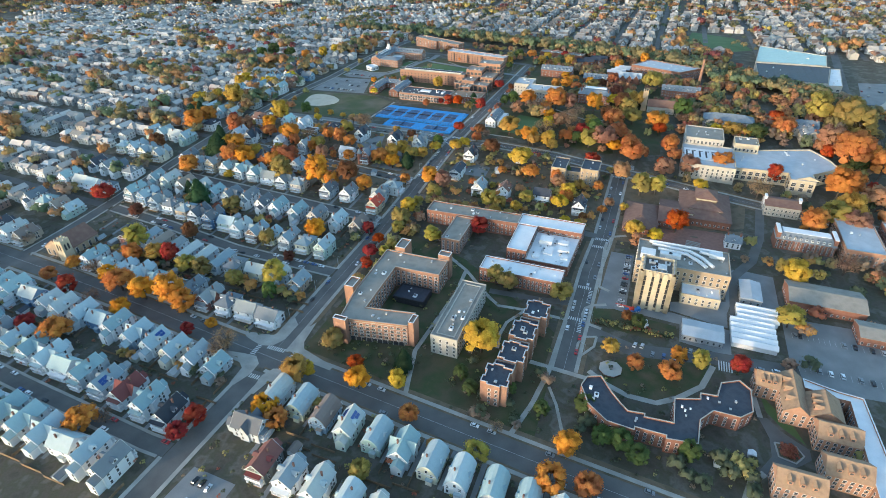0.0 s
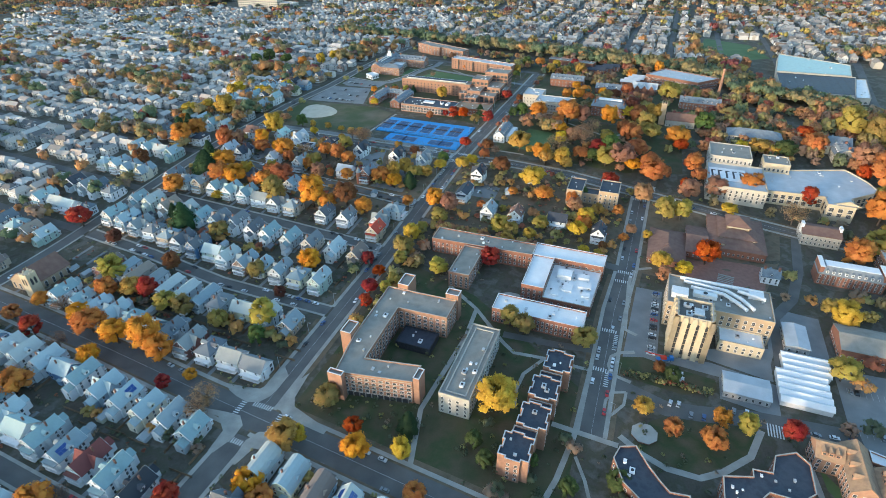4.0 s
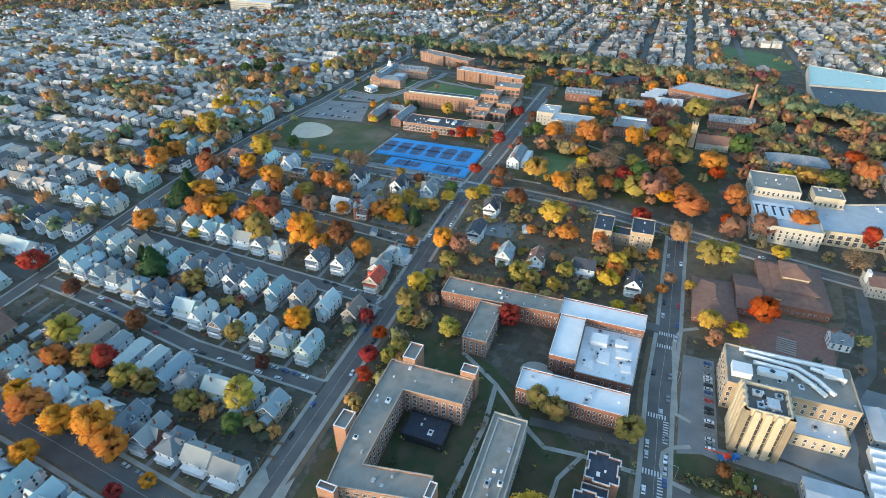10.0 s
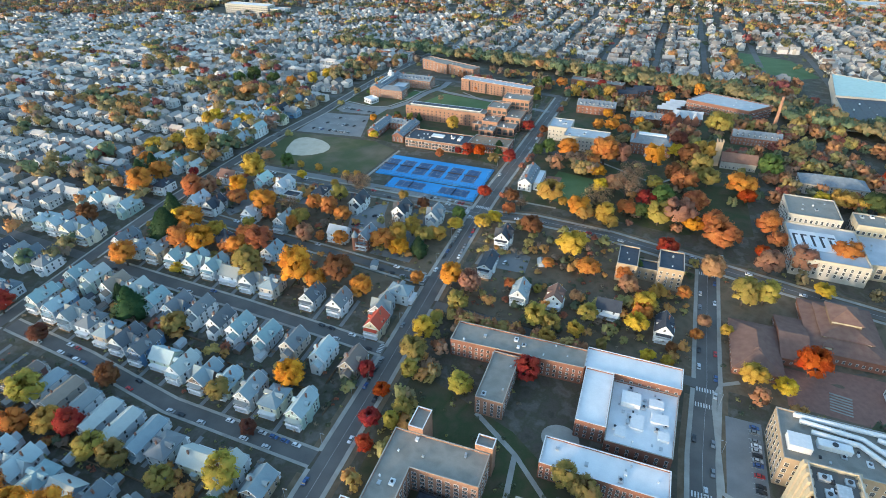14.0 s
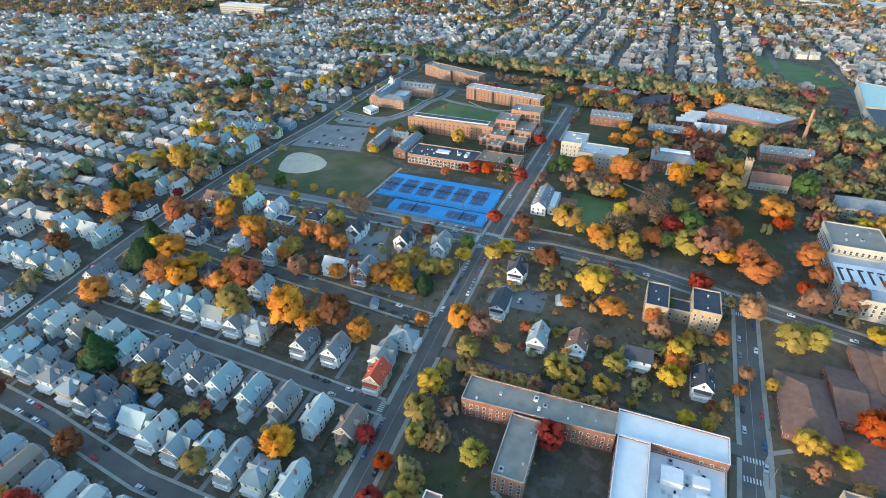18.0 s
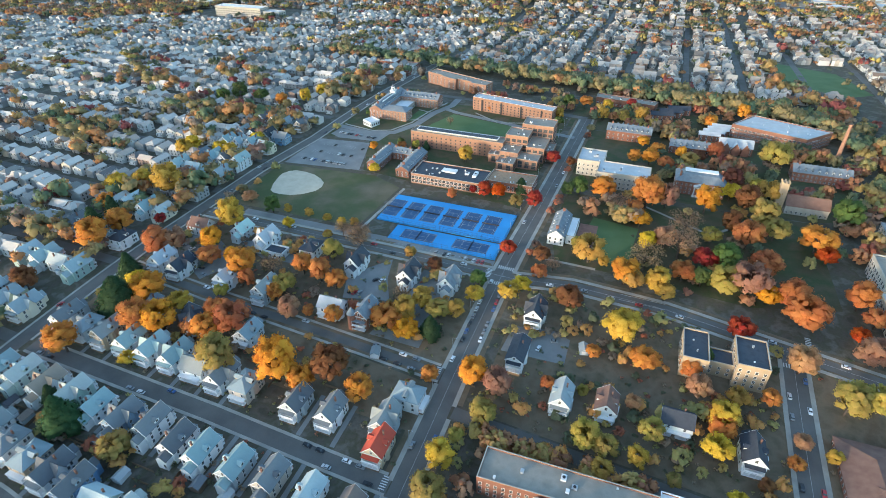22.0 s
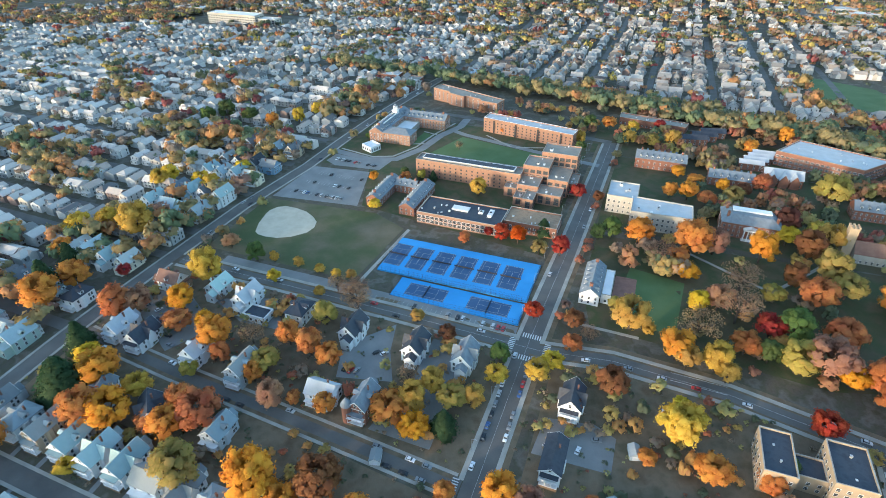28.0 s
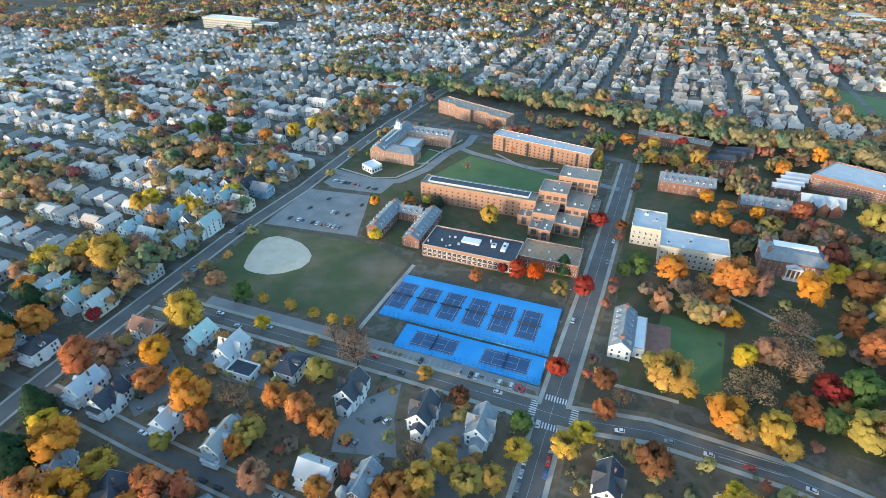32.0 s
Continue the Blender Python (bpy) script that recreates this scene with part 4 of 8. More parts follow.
YARD_TREES = [
    (-40, 130, 7, "y"), (-29, 133, 6, "y"), (-74, 113, 7, "o"), (-22, 149, 6, "y"), (1, 165, 6, "y"), (-27, 163, 6, "c"),
    (9, 167, 5, "g"), (-55, 169, 4, "m"), (33, 155, 8, "m"), (61, 161, 5, "y"), (-281, 138, 8, "o"), (-299, 148, 7, "c"),
    (-248, 130, 6, "o"), (-132, 104, 7, "b"), (-118, 104, 7, "b"), (-181, 79, 6, "o"), (-156, 84, 8, "o"), (-219, 85, 8, "c"),
    (-210, 86, 7, "y"), (-267, 111, 5, "y"), (-102, 161, 5, "b"), (-75, 176, 4, "y"), (-280, 294, 7, "y"), (-285, 262, 8, "y"),
    (-298, 266, 8, "y"),
]
NORTH_TREES = [
    (-326, 263, 9, "y"), (-329, 255, 8, "y"), (-296, 439, 9, "y"), (-304, 414, 8, "y"), (-324, 398, 8, "o"), (-354, 403, 8, "g"),
    (-383, 404, 10, "g"), (-392, 386, 9, "g"), (-300, 195, 8, "y"), (-319, 191, 8, "o"), (-327, 181, 8, "y"), (-33, 462, 6, "y"),
    (-1, 349, 5, "m"), (18, 506, 7, "r"), (-11, 503, 7, "o"), (11, 470, 7, "y"), (67, 396, 7, "o"), (87, 397, 6, "o"),
    (101, 393, 6, "m"), (57, 367, 7, "y"), (41, 367, 6, "o"), (113, 484, 7, "o"), (144, 517, 8, "o"), (161, 416, 8, "a"),
    (54, 411, 6, "o"),
]
BLOCK_TREES = [
    (-213, 168, 7, "o"), (-206, 144, 6, "o"), (-167, 127, 9, "o"), (-196, 126, 7, "y"), (-147, 130, 7, "b"), (-134, 117, 8, "a"),
    (-126, 131, 8, "o"), (-108, 131, 9, "y"), (-123, 105, 8, "b"), (-107, 104, 6, "o"), (-90, 104, 6, "o"), (-65, 118, 8, "o"),
    (-54, 124, 8, "y"), (-235, 133, 7, "b"), (-236, 123, 5, "o"), (-256, 150, 4, "r"), (-283, 135, 7, "o"), (-181, 82, 7, "y"),
    (-156, 84, 7, "y"), (-154, 73, 7, "o"), (-200, 61, 8, "o"), (-189, 67, 8, "o"), (-224, 77, 8, "c"), (-213, 77, 7, "c"),
]
BLOCK_TREES_B = [
    (-217, 68, 8, "c"), (-210, 84, 7, "c"), (-167, 175, 5, "a"), (-135, 175, 4, "y"), (-116, 185, 7, "b"), (-74, 174, 4, "y"),
    (-125, 160, 6, "g"), (-180, 130, 6, "o"), (-199, 88, 6, "y"), (-164, 102, 5, "a"), (-145, 108, 4, "a"), (-62, 133, 6, "b"),
    (98, -88, 11, "y"), (-40, -142, 7, "b"), (45, -137, 7, "o"), (-64, -201, 5, "b"), (-141, -164, 9, "o"), (-160, -108, 7, "o"), (-178, -106, 6, "b"), (-195, -106, 6, "o"), (-90, -118, 6, "b"), (-62, -124, 4, "o"),
    (-150, -131, 6, "b"), (-175, -128, 7, "r"), (-200, -122, 6, "o"),
]
STANDING_TREES_A = [
    (58, 195, 11.0, "o"), (63, 190, 8.4, "y"), (77, 194, 10.7, "y"), (82, 188, 7.1, "y"), (91, 211, 9.0, "q"), (104, 229, 9.2, "r"),
    (115, 230, 12.0, "g"), (114, 207, 11.4, "a"), (102, 209, 7.6, "g"), (127, 209, 13.9, "p"), (130, 261, 12.1, "o"), (108, 260, 7.7, "a"),
    (121, 280, 9.0, "m"), (68, 237, 7.1, "y"), (79, 242, 10.4, "p"), (68, 214, 11.9, "b"), (91, 264, 11.8, "b"), (88, 234, 12.6, "b"),
    (34, 210, 11.6, "y"), (25, 220, 6.0, "a"), (44, 209, 4.4, "y"), (105, 301, 11.1, "o"), (64, 294, 16.0, "o"), (56, 278, 8.6, "o"),
]
STANDING_TREES_B = [
    (78, 301, 11.0, "p"), (46, 278, 10.3, "b"), (32, 298, 10.7, "q"), (14, 300, 9.0, "g"), (6, 294, 7.1, "g"), (148, 331, 12.2, "y"),
    (142, 342, 8.3, "a"), (133, 314, 11.7, "m"), (124, 346, 10.3, "m"), (160, 401, 14.0, "a"), (142, 292, 13.1, "a"), (148, 278, 11.0, "a"),
    (49, 373, 7.4, "o"), (62, 375, 8.6, "o"), (75, 369, 7.4, "o"), (93, 378, 8.7, "a"), (114, 403, 9.2, "q"), (8, 183, 6.3, "q"),
    (6, 200, 7.1, "m"), (-16, 200, 6.4, "r"), (1, 167, 6.6, "y"), (-23, 150, 6.3, "y"), (-25, 163, 6.5, "g"), (-14, 266, 7.5, "r"),
]
STANDING_TREES_C = [
    (-16, 349, 7.1, "r"), (-54, 270, 7.7, "r"), (-43, 271, 7.7, "r"), (-29, 287, 7.9, "c"), (-27, 262, 6.7, "a"), (-88, 326, 7.9, "y"),
    (-76, 258, 5.1, "q"), (-55, 167, 6.0, "m"), (-206, 164, 12.3, "y"), (-285, 122, 13.7, "c"), (-274, 132, 10.9, "o"), (-276, 112, 12.4, "o"),
    (-232, 121, 10.8, "q"), (-225, 129, 9.8, "p"), (-258, 151, 5.4, "r"), (-202, 138, 9.5, "o"), (-193, 124, 8.4, "o"), (-165, 121, 11.4, "o"),
    (-156, 113, 7.0, "q"), (-150, 130, 7.8, "b"), (-132, 117, 8.1, "a"), (-131, 136, 8.3, "o"), (-117, 133, 9.4, "o"), (-105, 131, 8.5, "o"),
]
STANDING_TREES_D = [
    (-134, 109, 6.7, "o"), (-118, 100, 8.9, "p"), (-108, 104, 5.1, "o"), (-92, 105, 6.8, "o"), (-63, 112, 9.5, "o"), (-55, 121, 9.0, "y"),
    (-50, 133, 7.4, "y"), (-121, 156, 8.5, "a"), (-110, 172, 10.0, "b"), (-75, 175, 4.9, "y"), (-218, 90, 7.7, "y"), (-212, 71, 15.5, "c"),
    (-191, 62, 10.6, "o"), (-180, 66, 11.0, "o"), (-179, 82, 8.4, "y"), (-155, 83, 9.3, "o"), (-151, 70, 10.4, "o"), (-166, 101, 5.6, "a"),
    (-206, 86, 8.2, "a"), (-182, 196, 4.2, "y"), (-164, 196, 4.6, "y"), (-149, 196, 4.0, "y"), (-137, 195, 3.9, "y"), (-127, 196, 3.9, "y"),
]
STANDING_TREES_E = [
    (-170, 178, 4.8, "y"), (-137, 176, 4.2, "y"), (-193, 193, 7.7, "g"), (-312, 154, 8.0, "o"), (-326, 179, 10.5, "y"), (-311, 189, 10.3, "y"),
    (-286, 190, 14.8, "y"), (-219, 201, 6.3, "p"), (-5, 158, 7.1, "y"), (-5, 91, 10.1, "o"), (8, 89, 9.1, "p"), (6, 72, 8.1, "a"),
    (30, 162, 8.8, "m"), (62, 147, 11.8, "y"), (49, 130, 4.9, "o"), (75, 132, 8.2, "o"), (97, 135, 7.5, "q"), (101, 123, 7.3, "p"),
    (103, 145, 6.5, "g"), (72, 104, 5.4, "p"), (81, 90, 7.5, "a"), (112, 108, 9.7, "y"), (112, 102, 7.8, "q"), (109, 89, 8.3, "y"),
]
STANDING_TREES_F = [
    (134, 129, 5.9, "o"), (31, 101, 4.7, "q"), (48, 104, 3.9, "a"), (53, 76, 8.0, "a"), (62, 74, 7.2, "a"), (76, 74, 5.8, "y"),
    (146, 109, 4.9, "p"), (158, 105, 4.9, "y"), (168, 136, 10.7, "a"), (180, 141, 10.2, "a"), (122, 171, 8.1, "r"), (193, 205, 8.1, "o"),
    (187, 218, 10.3, "q"), (185, 173, 10.4, "p"), (183, 189, 6.8, "r"), (205, 184, 11.7, "p"), (162, 197, 8.8, "o"), (151, 207, 11.8, "q"),
    (138, 206, 7.8, "o"), (176, 258, 7.9, "r"), (58, 33, 8.6, "r"), (28, 13, 7.7, "a"), (92, 69, 4.3, "a"), (117, 68, 5.1, "y"),
]
STANDING_TREES_G = [
    (127, 68, 4.4, "y"), (169, 69, 9.0, "y"), (184, 68, 6.2, "y"), (198, 87, 10.5, "r"), (129, 80, 4.5, "m"), (-253, -26, 10.6, "r"),
    (-202, 83, 12.0, "o"), (-217, 36, 10.7, "o"), (-98, 59, 14.6, "o"), (-84, 58, 9.0, "o"), (-74, 70, 12.1, "m"), (-55, 64, 8.3, "o"),
    (-130, 53, 12.6, "a"), (-142, 80, 11.1, "q"), (-160, 70, 7.9, "o"), (-5, 44, 8.7, "y"), (-4, 27, 8.7, "a"), (-22, 6, 6.2, "r"),
    (-9, -3, 5.0, "r"), (-6, -22, 6.4, "r"), (-2, -36, 5.4, "r"), (-56, -14, 9.9, "o"), (-85, -34, 8.3, "a"), (-51, -73, 10.7, "a"),
]
STANDING_TREES_H = [
    (-45, -88, 6.7, "g"), (-137, -76, 8.3, "r"), (-149, -78, 9.1, "y"), (-163, -85, 8.4, "q"), (-176, -68, 10.7, "a"), (-118, -82, 7.7, "a"),
    (-104, -82, 7.5, "a"), (-76, -84, 7.2, "a"), (-144, -114, 10.5, "q"), (-122, -116, 10.0, "o"), (-101, -114, 11.9, "o"), (-88, -118, 9.3, "q"),
    (-146, -46, 7.6, "m"), (-176, 0, 12.1, "c"), (-142, -2, 8.0, "a"), (-217, 71, 13.3, "c"), (-210, -35, 7.5, "m"), (-58, -47, 5.9, "m"),
    (172, 271, 12.0, "o"), (232, 198, 11.9, "q"), (215, 160, 7.1, "y"), (155, 193, 13.2, "q"), (227, 270, 8.4, "y"), (242, 272, 10.9, "y"),
]
STANDING_TREES_I = [
    (255, 273, 7.6, "y"), (290, 292, 14.2, "o"), (286, 324, 9.9, "r"), (338, 242, 19.4, "o"), (328, 276, 15.6, "p"), (322, 250, 9.0, "r"),
    (332, 225, 8.2, "a"), (345, 237, 9.6, "g"), (322, 185, 14.2, "q"), (333, 192, 11.1, "o"), (293, 117, 12.1, "o"), (310, 136, 12.6, "a"),
    (323, 150, 13.0, "y"), (356, 257, 12.3, "o"), (347, 172, 13.6, "p"), (324, 130, 11.3, "p"), (274, 194, 9.5, "r"), (260, 162, 10.8, "b"),
    (351, 206, 5.8, "r"), (326, 343, 17.1, "a"), (350, 335, 17.0, "a"), (356, 308, 19.8, "a"), (361, 230, 14.9, "o"), (273, 44, 9.6, "y"),
]
STANDING_TREES_J = [
    (267, 54, 6.4, "a"), (306, 66, 8.9, "b"), (264, -5, 8.5, "a"), (264, 274, 12.2, "g"), (138, 232, 11.3, "q"), (196, 312, 12.7, "g"),
    (150, 156, 10.0, "p"),
]
SCHOOL_TREES = [
    (-31, 457, 6.5, "y"), (36, 510, 8, "r"), (12, 503, 7, "y"), (48, 477, 9, "y"), (32, 470, 7, "a"), (-28, 498, 8, "g"), (-140, 338, 5, "a"), (-130, 339, 5, "c"),
    (-104, 457, 5, "q"), (-131, 406, 4.5, "b"), (-155, 339, 5, "g"), (-175, 323, 5, "o"), (-179, 408, 4, "r"), (-219, 400, 4, "g"), (-150, 330, 5, "q"), (-28, 440, 6, "g"),
]
NEAR_TREES = []
STANDING = []
for group in (STANDING_TREES_A, STANDING_TREES_B, STANDING_TREES_C, STANDING_TREES_D, STANDING_TREES_E, STANDING_TREES_F, STANDING_TREES_G, STANDING_TREES_H, STANDING_TREES_I, STANDING_TREES_J, SCHOOL_TREES):
    STANDING += group
for u, v, r, key in STANDING:
    NEAR_TREES.append((u, v, r))
    tree(u, v, r * (0.72 if key == "c" else 0.9), key)
for group in (BLOCK_TREES, BLOCK_TREES_B, WEST_STREET_TREES, GARDEN_TREES, CAMPUS_TREES, LAWN_TREES, AVENUE_TREES, ROADSIDE_TREES, PARK_TREES, HILL_TREES, YARD_TREES, NORTH_TREES):
    for u, v, r, key in group:
        if -290 < u < -50 and 98 < v < 176 and group not in (BLOCK_TREES, BLOCK_TREES_B):
            continue
        if all(math.hypot(u - a, v - b) > 0.75 * r + 0.75 * c for a, b, c in NEAR_TREES[:len(STANDING)]) and all(math.hypot(u - a, v - b) > 4.5 for a, b, _ in NEAR_TREES):
            NEAR_TREES.append((u, v, r))
            tree(u, v, r, key)

# ---- houses ----
def house(kind, u, v, rot, wall=None, roof=None, label=None, near=True):
    """A timber house: kinds of plan differ in width, depth, storeys and roof."""
    W, D, H, R = {"gable": (9.8, 14.5, 7.0, 12.0), "cross": (10, 15.5, 6.8, 11.8), "hip": (10.6, 14, 7.4, 10.8), "long": (9.0, 19, 6.8, 9.6), "wide": (14, 10.5, 6.6, 11.0), "tall": (9.2, 15.5, 8.6, 13.0), "low": (10.2, 13, 6.2, 10.6), "gambrel": (9.8, 15.0, 5.4, 11.0)}[kind]
    ell = kind in ("gable", "tall", "cross", "low")
    hs = thing("house", at(u, v, rot), label or HOUSE_LABEL[kind], "house", "houses along the streets")
    wm, rm = wall or "wall", roof or "roof"
    s = Shape()
    x, y = W / 2, D / 2
    s.prism([(-x, -y), (x, -y), (x, y), (-x, y)], -1.6, H)
    s.box(-x - 0.14, x + 0.14, -y - 0.14, y + 0.14, H - 0.35, H - 0.08, 1)
    s.prism([(x, -3.2), (x + 0.9, -2.4), (x + 0.9, -0.6), (x, 0.2)], -1.2, H - 0.5, 0)
    rf = Shape()
    if ell:
        s.prism([(-x * 0.75, y), (x * 0.35, y), (x * 0.35, y + 4), (-x * 0.75, y + 4)], -1.6, H - 1.6)
        s.poly([(-x * 0.75, y + 4, H - 1.6), (x * 0.35, y + 4, H - 1.6), (-x * 0.2, y + 4, H + 0.6)], [(0, 2, 1)])
        rf.gable(-x * 0.75, x * 0.35, y - 0.3, y + 4, H - 1.6, H + 0.8, 0.3, 0.18)
    if kind == "hip":
        rf.hip(-x, x, -y, y, H, R)
    elif kind == "gambrel":
        prof = [(x + 0.45, H - 0.5), (x * 0.9, H + 1.7), (x * 0.66, H + 3.6), (x * 0.34, R - 0.7), (0, R)]
        for ye, order in ((-y, 1), (y, -1)):
            ring = [(-x, ye, H)] + [(-a + 0.1, ye, b - 0.1) for a, b in prof[1:]] + [(a - 0.1, ye, b - 0.1) for a, b in prof[-2:0:-1]] + [(x, ye, H)]
            s.poly(ring, [tuple(range(len(ring)))[::-order]])
        edge = [(a, b) for a, b in prof] + [(-a, b) for a, b in prof[-2::-1]]
        n = len(edge)
        rf.poly([(a, ye, b) for ye in (-y - 0.5, y + 0.5) for a, b in edge] + [(a * 1.03, ye, b + 0.22) for ye in (-y - 0.5, y + 0.5) for a, b in edge],
                [(2 * n + i, 2 * n + i + 1, 3 * n + i + 1, 3 * n + i) for i in range(n - 1)] + [(i + 1, i, n + i, n + i + 1) for i in range(n - 1)] + [(i, i + 1, 2 * n + i + 1, 2 * n + i) for i in range(n - 1)] + [(n + i + 1, n + i, 3 * n + i, 3 * n + i + 1) for i in range(n - 1)])
    elif kind == "wide":
        s.poly([(-x, -y, H), (-x, y, H), (-x, 0, R - 0.1)], [(0, 2, 1)])
        s.poly([(x, -y, H), (x, y, H), (x, 0, R - 0.1)], [(0, 1, 2)])
        tmp = Shape()
        tmp.gable(-y, y, -x, x, H, R)
        rf.poly([(b, -a, c) for a, b, c in tmp.v], tmp.f)
    else:
        s.poly([(-x, -y, H), (x, -y, H), (0, -y, R - 0.1)], [(0, 1, 2)])
        s.poly([(-x, y, H), (x, y, H), (0, y, R - 0.1)], [(0, 2, 1)])
        rf.gable(-x, x, -y, y, H, R)
    if kind == "cross":
        for sg in (-1, 1):
            s.box(*sorted((sg * x, sg * (x + 1.0))), -2.6, 2.6, -1.6, H - 0.4)
            s.poly([(sg * (x + 1.0), -2.6, H - 0.4), (sg * (x + 1.0), 2.6, H - 0.4), (sg * (x + 1.0), 0, R - 1.2)], [(0, 1, 2) if sg > 0 else (0, 2, 1)])
        tmp = Shape()
        tmp.gable(-2.6, 2.6, -x - 1.2, x + 1.2, H - 0.4, R - 1.0, 0.35)
        rf.poly([(b, -a, c) for a, b, c in tmp.v], tmp.f)
    part("wall", s, [wm, "trim"], hs)
    roof_ob = part("roof", rf, rm, hs)
    if kind not in ("hip", "wide", "gambrel"):
        k, bb = (R - H) / x, Shape()
        q = [(-x - 0.5, H - 0.5 * k - 0.15), (0, R - 0.15), (x + 0.5, H - 0.5 * k - 0.15), (x + 0.5, H - 0.5 * k + 0.27), (0, R + 0.27), (-x - 0.5, H - 0.5 * k + 0.27)]
        bb.poly([(a, -0.04, b) for a, b in q] + [(a, 0.04, b) for a, b in q], [(0, 1, 4, 5), (1, 2, 3, 4), (11, 10, 7, 6), (10, 9, 8, 7), (5, 4, 10, 11), (4, 3, 9, 10), (0, 6, 7, 1), (1, 7, 8, 2)])
        bme = bb.mesh("bargeboard", "trim")
        for ye in (-y - 0.5, y + 0.5):
            child("bargeboard", bme, roof_ob, Matrix.Translation((0, ye, 0)), "white bargeboard along the gable")
    ch = Shape()
    ch.box(-0.36, 0.36, -0.36, 0.36, H + 0.6, R + 0.9)
    ch.box(-0.44, 0.44, -0.44, 0.44, R + 0.8, R + 1.0)
    part("chimney", ch, "chimney", roof_ob, "sooty brick chimney", Matrix.Translation((x * 0.35, y * 0.3, 0)))
    if kind in ("gable", "hip", "low", "tall", "gambrel"):
        for sg in (-1, 1):
            d = Shape()
            d.box(*sorted((sg * x * 0.35, sg * x * 0.92)), -1.3, 1.3, H + 0.2, H + 2.3, 0)
            tmp = Shape()
            tmp.gable(-1.3, 1.3, x * 0.1, x * 0.97, H + 2.2, H + 3.0, 0.25, 0.15)
            d.poly([(sg * b, a, c) for a, b, c in tmp.v], tmp.f if sg < 0 else [tuple(reversed(f)) for f in tmp.f], 1)
            d.box(*sorted((sg * x * 0.92, sg * (x * 0.92 + 0.06))), -0.55, 0.55, H + 0.8, H + 1.9, 2)
            part("dormer", d, [wm, rm, "glass"], roof_ob)
    # front porch of two decks, with posts
    p = Shape()
    p.box(-x * 0.85, x * 0.85, -y - 2.2, -y, 0.5, 0.8, 1)
    p.box(-x * 0.85, x * 0.85, -y - 2.2, -y, -1.2, 0.5, 2)
    p.box(-x * 0.9, x * 0.9, -y - 2.4, -y, 3.2, 3.5, 1)
    for px in (-0.8, -0.27, 0.27, 0.8):
        p.box(px * x - 0.12, px * x + 0.12, -y - 2.1, -y - 1.86, 0.8, 3.2, 1)
    if kind in ("gable", "long", "cross", "tall", "gambrel"):
        p.box(-x * 0.8, x * 0.8, -y - 2.15, -y - 2.05, 3.5, 4.4, 1)
        for px in (-0.78, 0.78):
            p.box(px * x - 0.1, px * x + 0.1, -y - 2.1, -y - 1.9, 3.5, 6.0, 1)
        p.box(-x * 0.85, x * 0.85, -y - 2.3, -y, 6.0, 6.25, 0)
    part("porch", p, [rm, "trim", "wood"], hs)
    if not ell:
      bw = Shape()
      bw.box(-1.5, 1.5, 0, 1.6, -1.2, 3.0, 0)
      bw.box(-1.7, 1.7, 0, 1.8, 3.0, 3.2, 1)
      part("back_porch", bw, [wm, rm], hs, m=Matrix.Translation((-x * 0.3, y, 0)))
    wmesh = window_mesh(1.15, 1.75)
    spots = []
    for z in ((1.3, 4.0, 6.6) if kind == "tall" else (1.3, 4.2)):
        spots += [(-x * 0.5, -y, z, 0), (x * 0.5, -y, z, 0), (-x * 0.5, y + (4 if ell and z < H - 3.4 else 0), z, 180), (x * 0.68, y, z, 180)]
        for f in (-0.6, 0.12, 0.68):
            off = 1.0 if (kind == "cross" and f == 0.12) else 0.0
            spots += [(-x - off, f * y, z, -90), (x + off, f * y + (2.2 if f < 0.2 and f > 0 else 0.0), z, 90)]
    if kind not in ("hip", "wide"):
        spots += [(0, -y, H + 0.9, 0), (0, y, H + 0.9, 180)]
    rest = Shape()
    for a, b, z, r in spots:
        mt = Matrix.Translation((a, b, z)) @ Matrix.Rotation(radians(r), 4, "Z")
        if near:
            child("window", wmesh, hs, mt)
        else:
            for p_ in wmesh.polygons:
                rest.poly([mt @ wmesh.vertices[i].co for i in p_.vertices], [tuple(range(len(p_.vertices)))], p_.material_index)
    if rest.v:
        tagged(part("glazing", rest, ["trim", "glass"], hs), kind="stuff")
    dr = Shape()
    dr.box(-0.5, 0.5, -0.1, 0, 0.8, 2.9, 0)
    part("door", dr, "wood", hs, m=Matrix.Translation((0, -y, 0)))
    return hs


HOUSE_LABEL = {"gable": "pale clapboard house with a steep grey gable roof", "cross": "light timber house with crossed gable roofs", "hip": "boxy pale house under a hipped roof",
               "long": "long flat-pitched timber house with stacked porches", "gambrel": "pale timber house under a bell-curved gambrel roof", "tall": "tall narrow three-storey timber house with a steep roof", "low": "pale shingled house with a large gable roof",
               "wide": "broad timber house with its ridge along the street"}
PROTO = {}
SOLAR_HOUSES = []
PLACED = []


def put_house(kind, u, v, rot, wall=None, roof=None, label=None):
    near = u > -50 and -172 < v < -130
    key = (kind, wall, roof, near)
    PLACED.append((u, v))
    if key not in PROTO or label:
        ob = house(kind, u, v, rot, wall, roof, label, near)
        if not label:
            PROTO[key] = ob
        return ob
    return copy_thing(PROTO[key], at(u, v, rot))


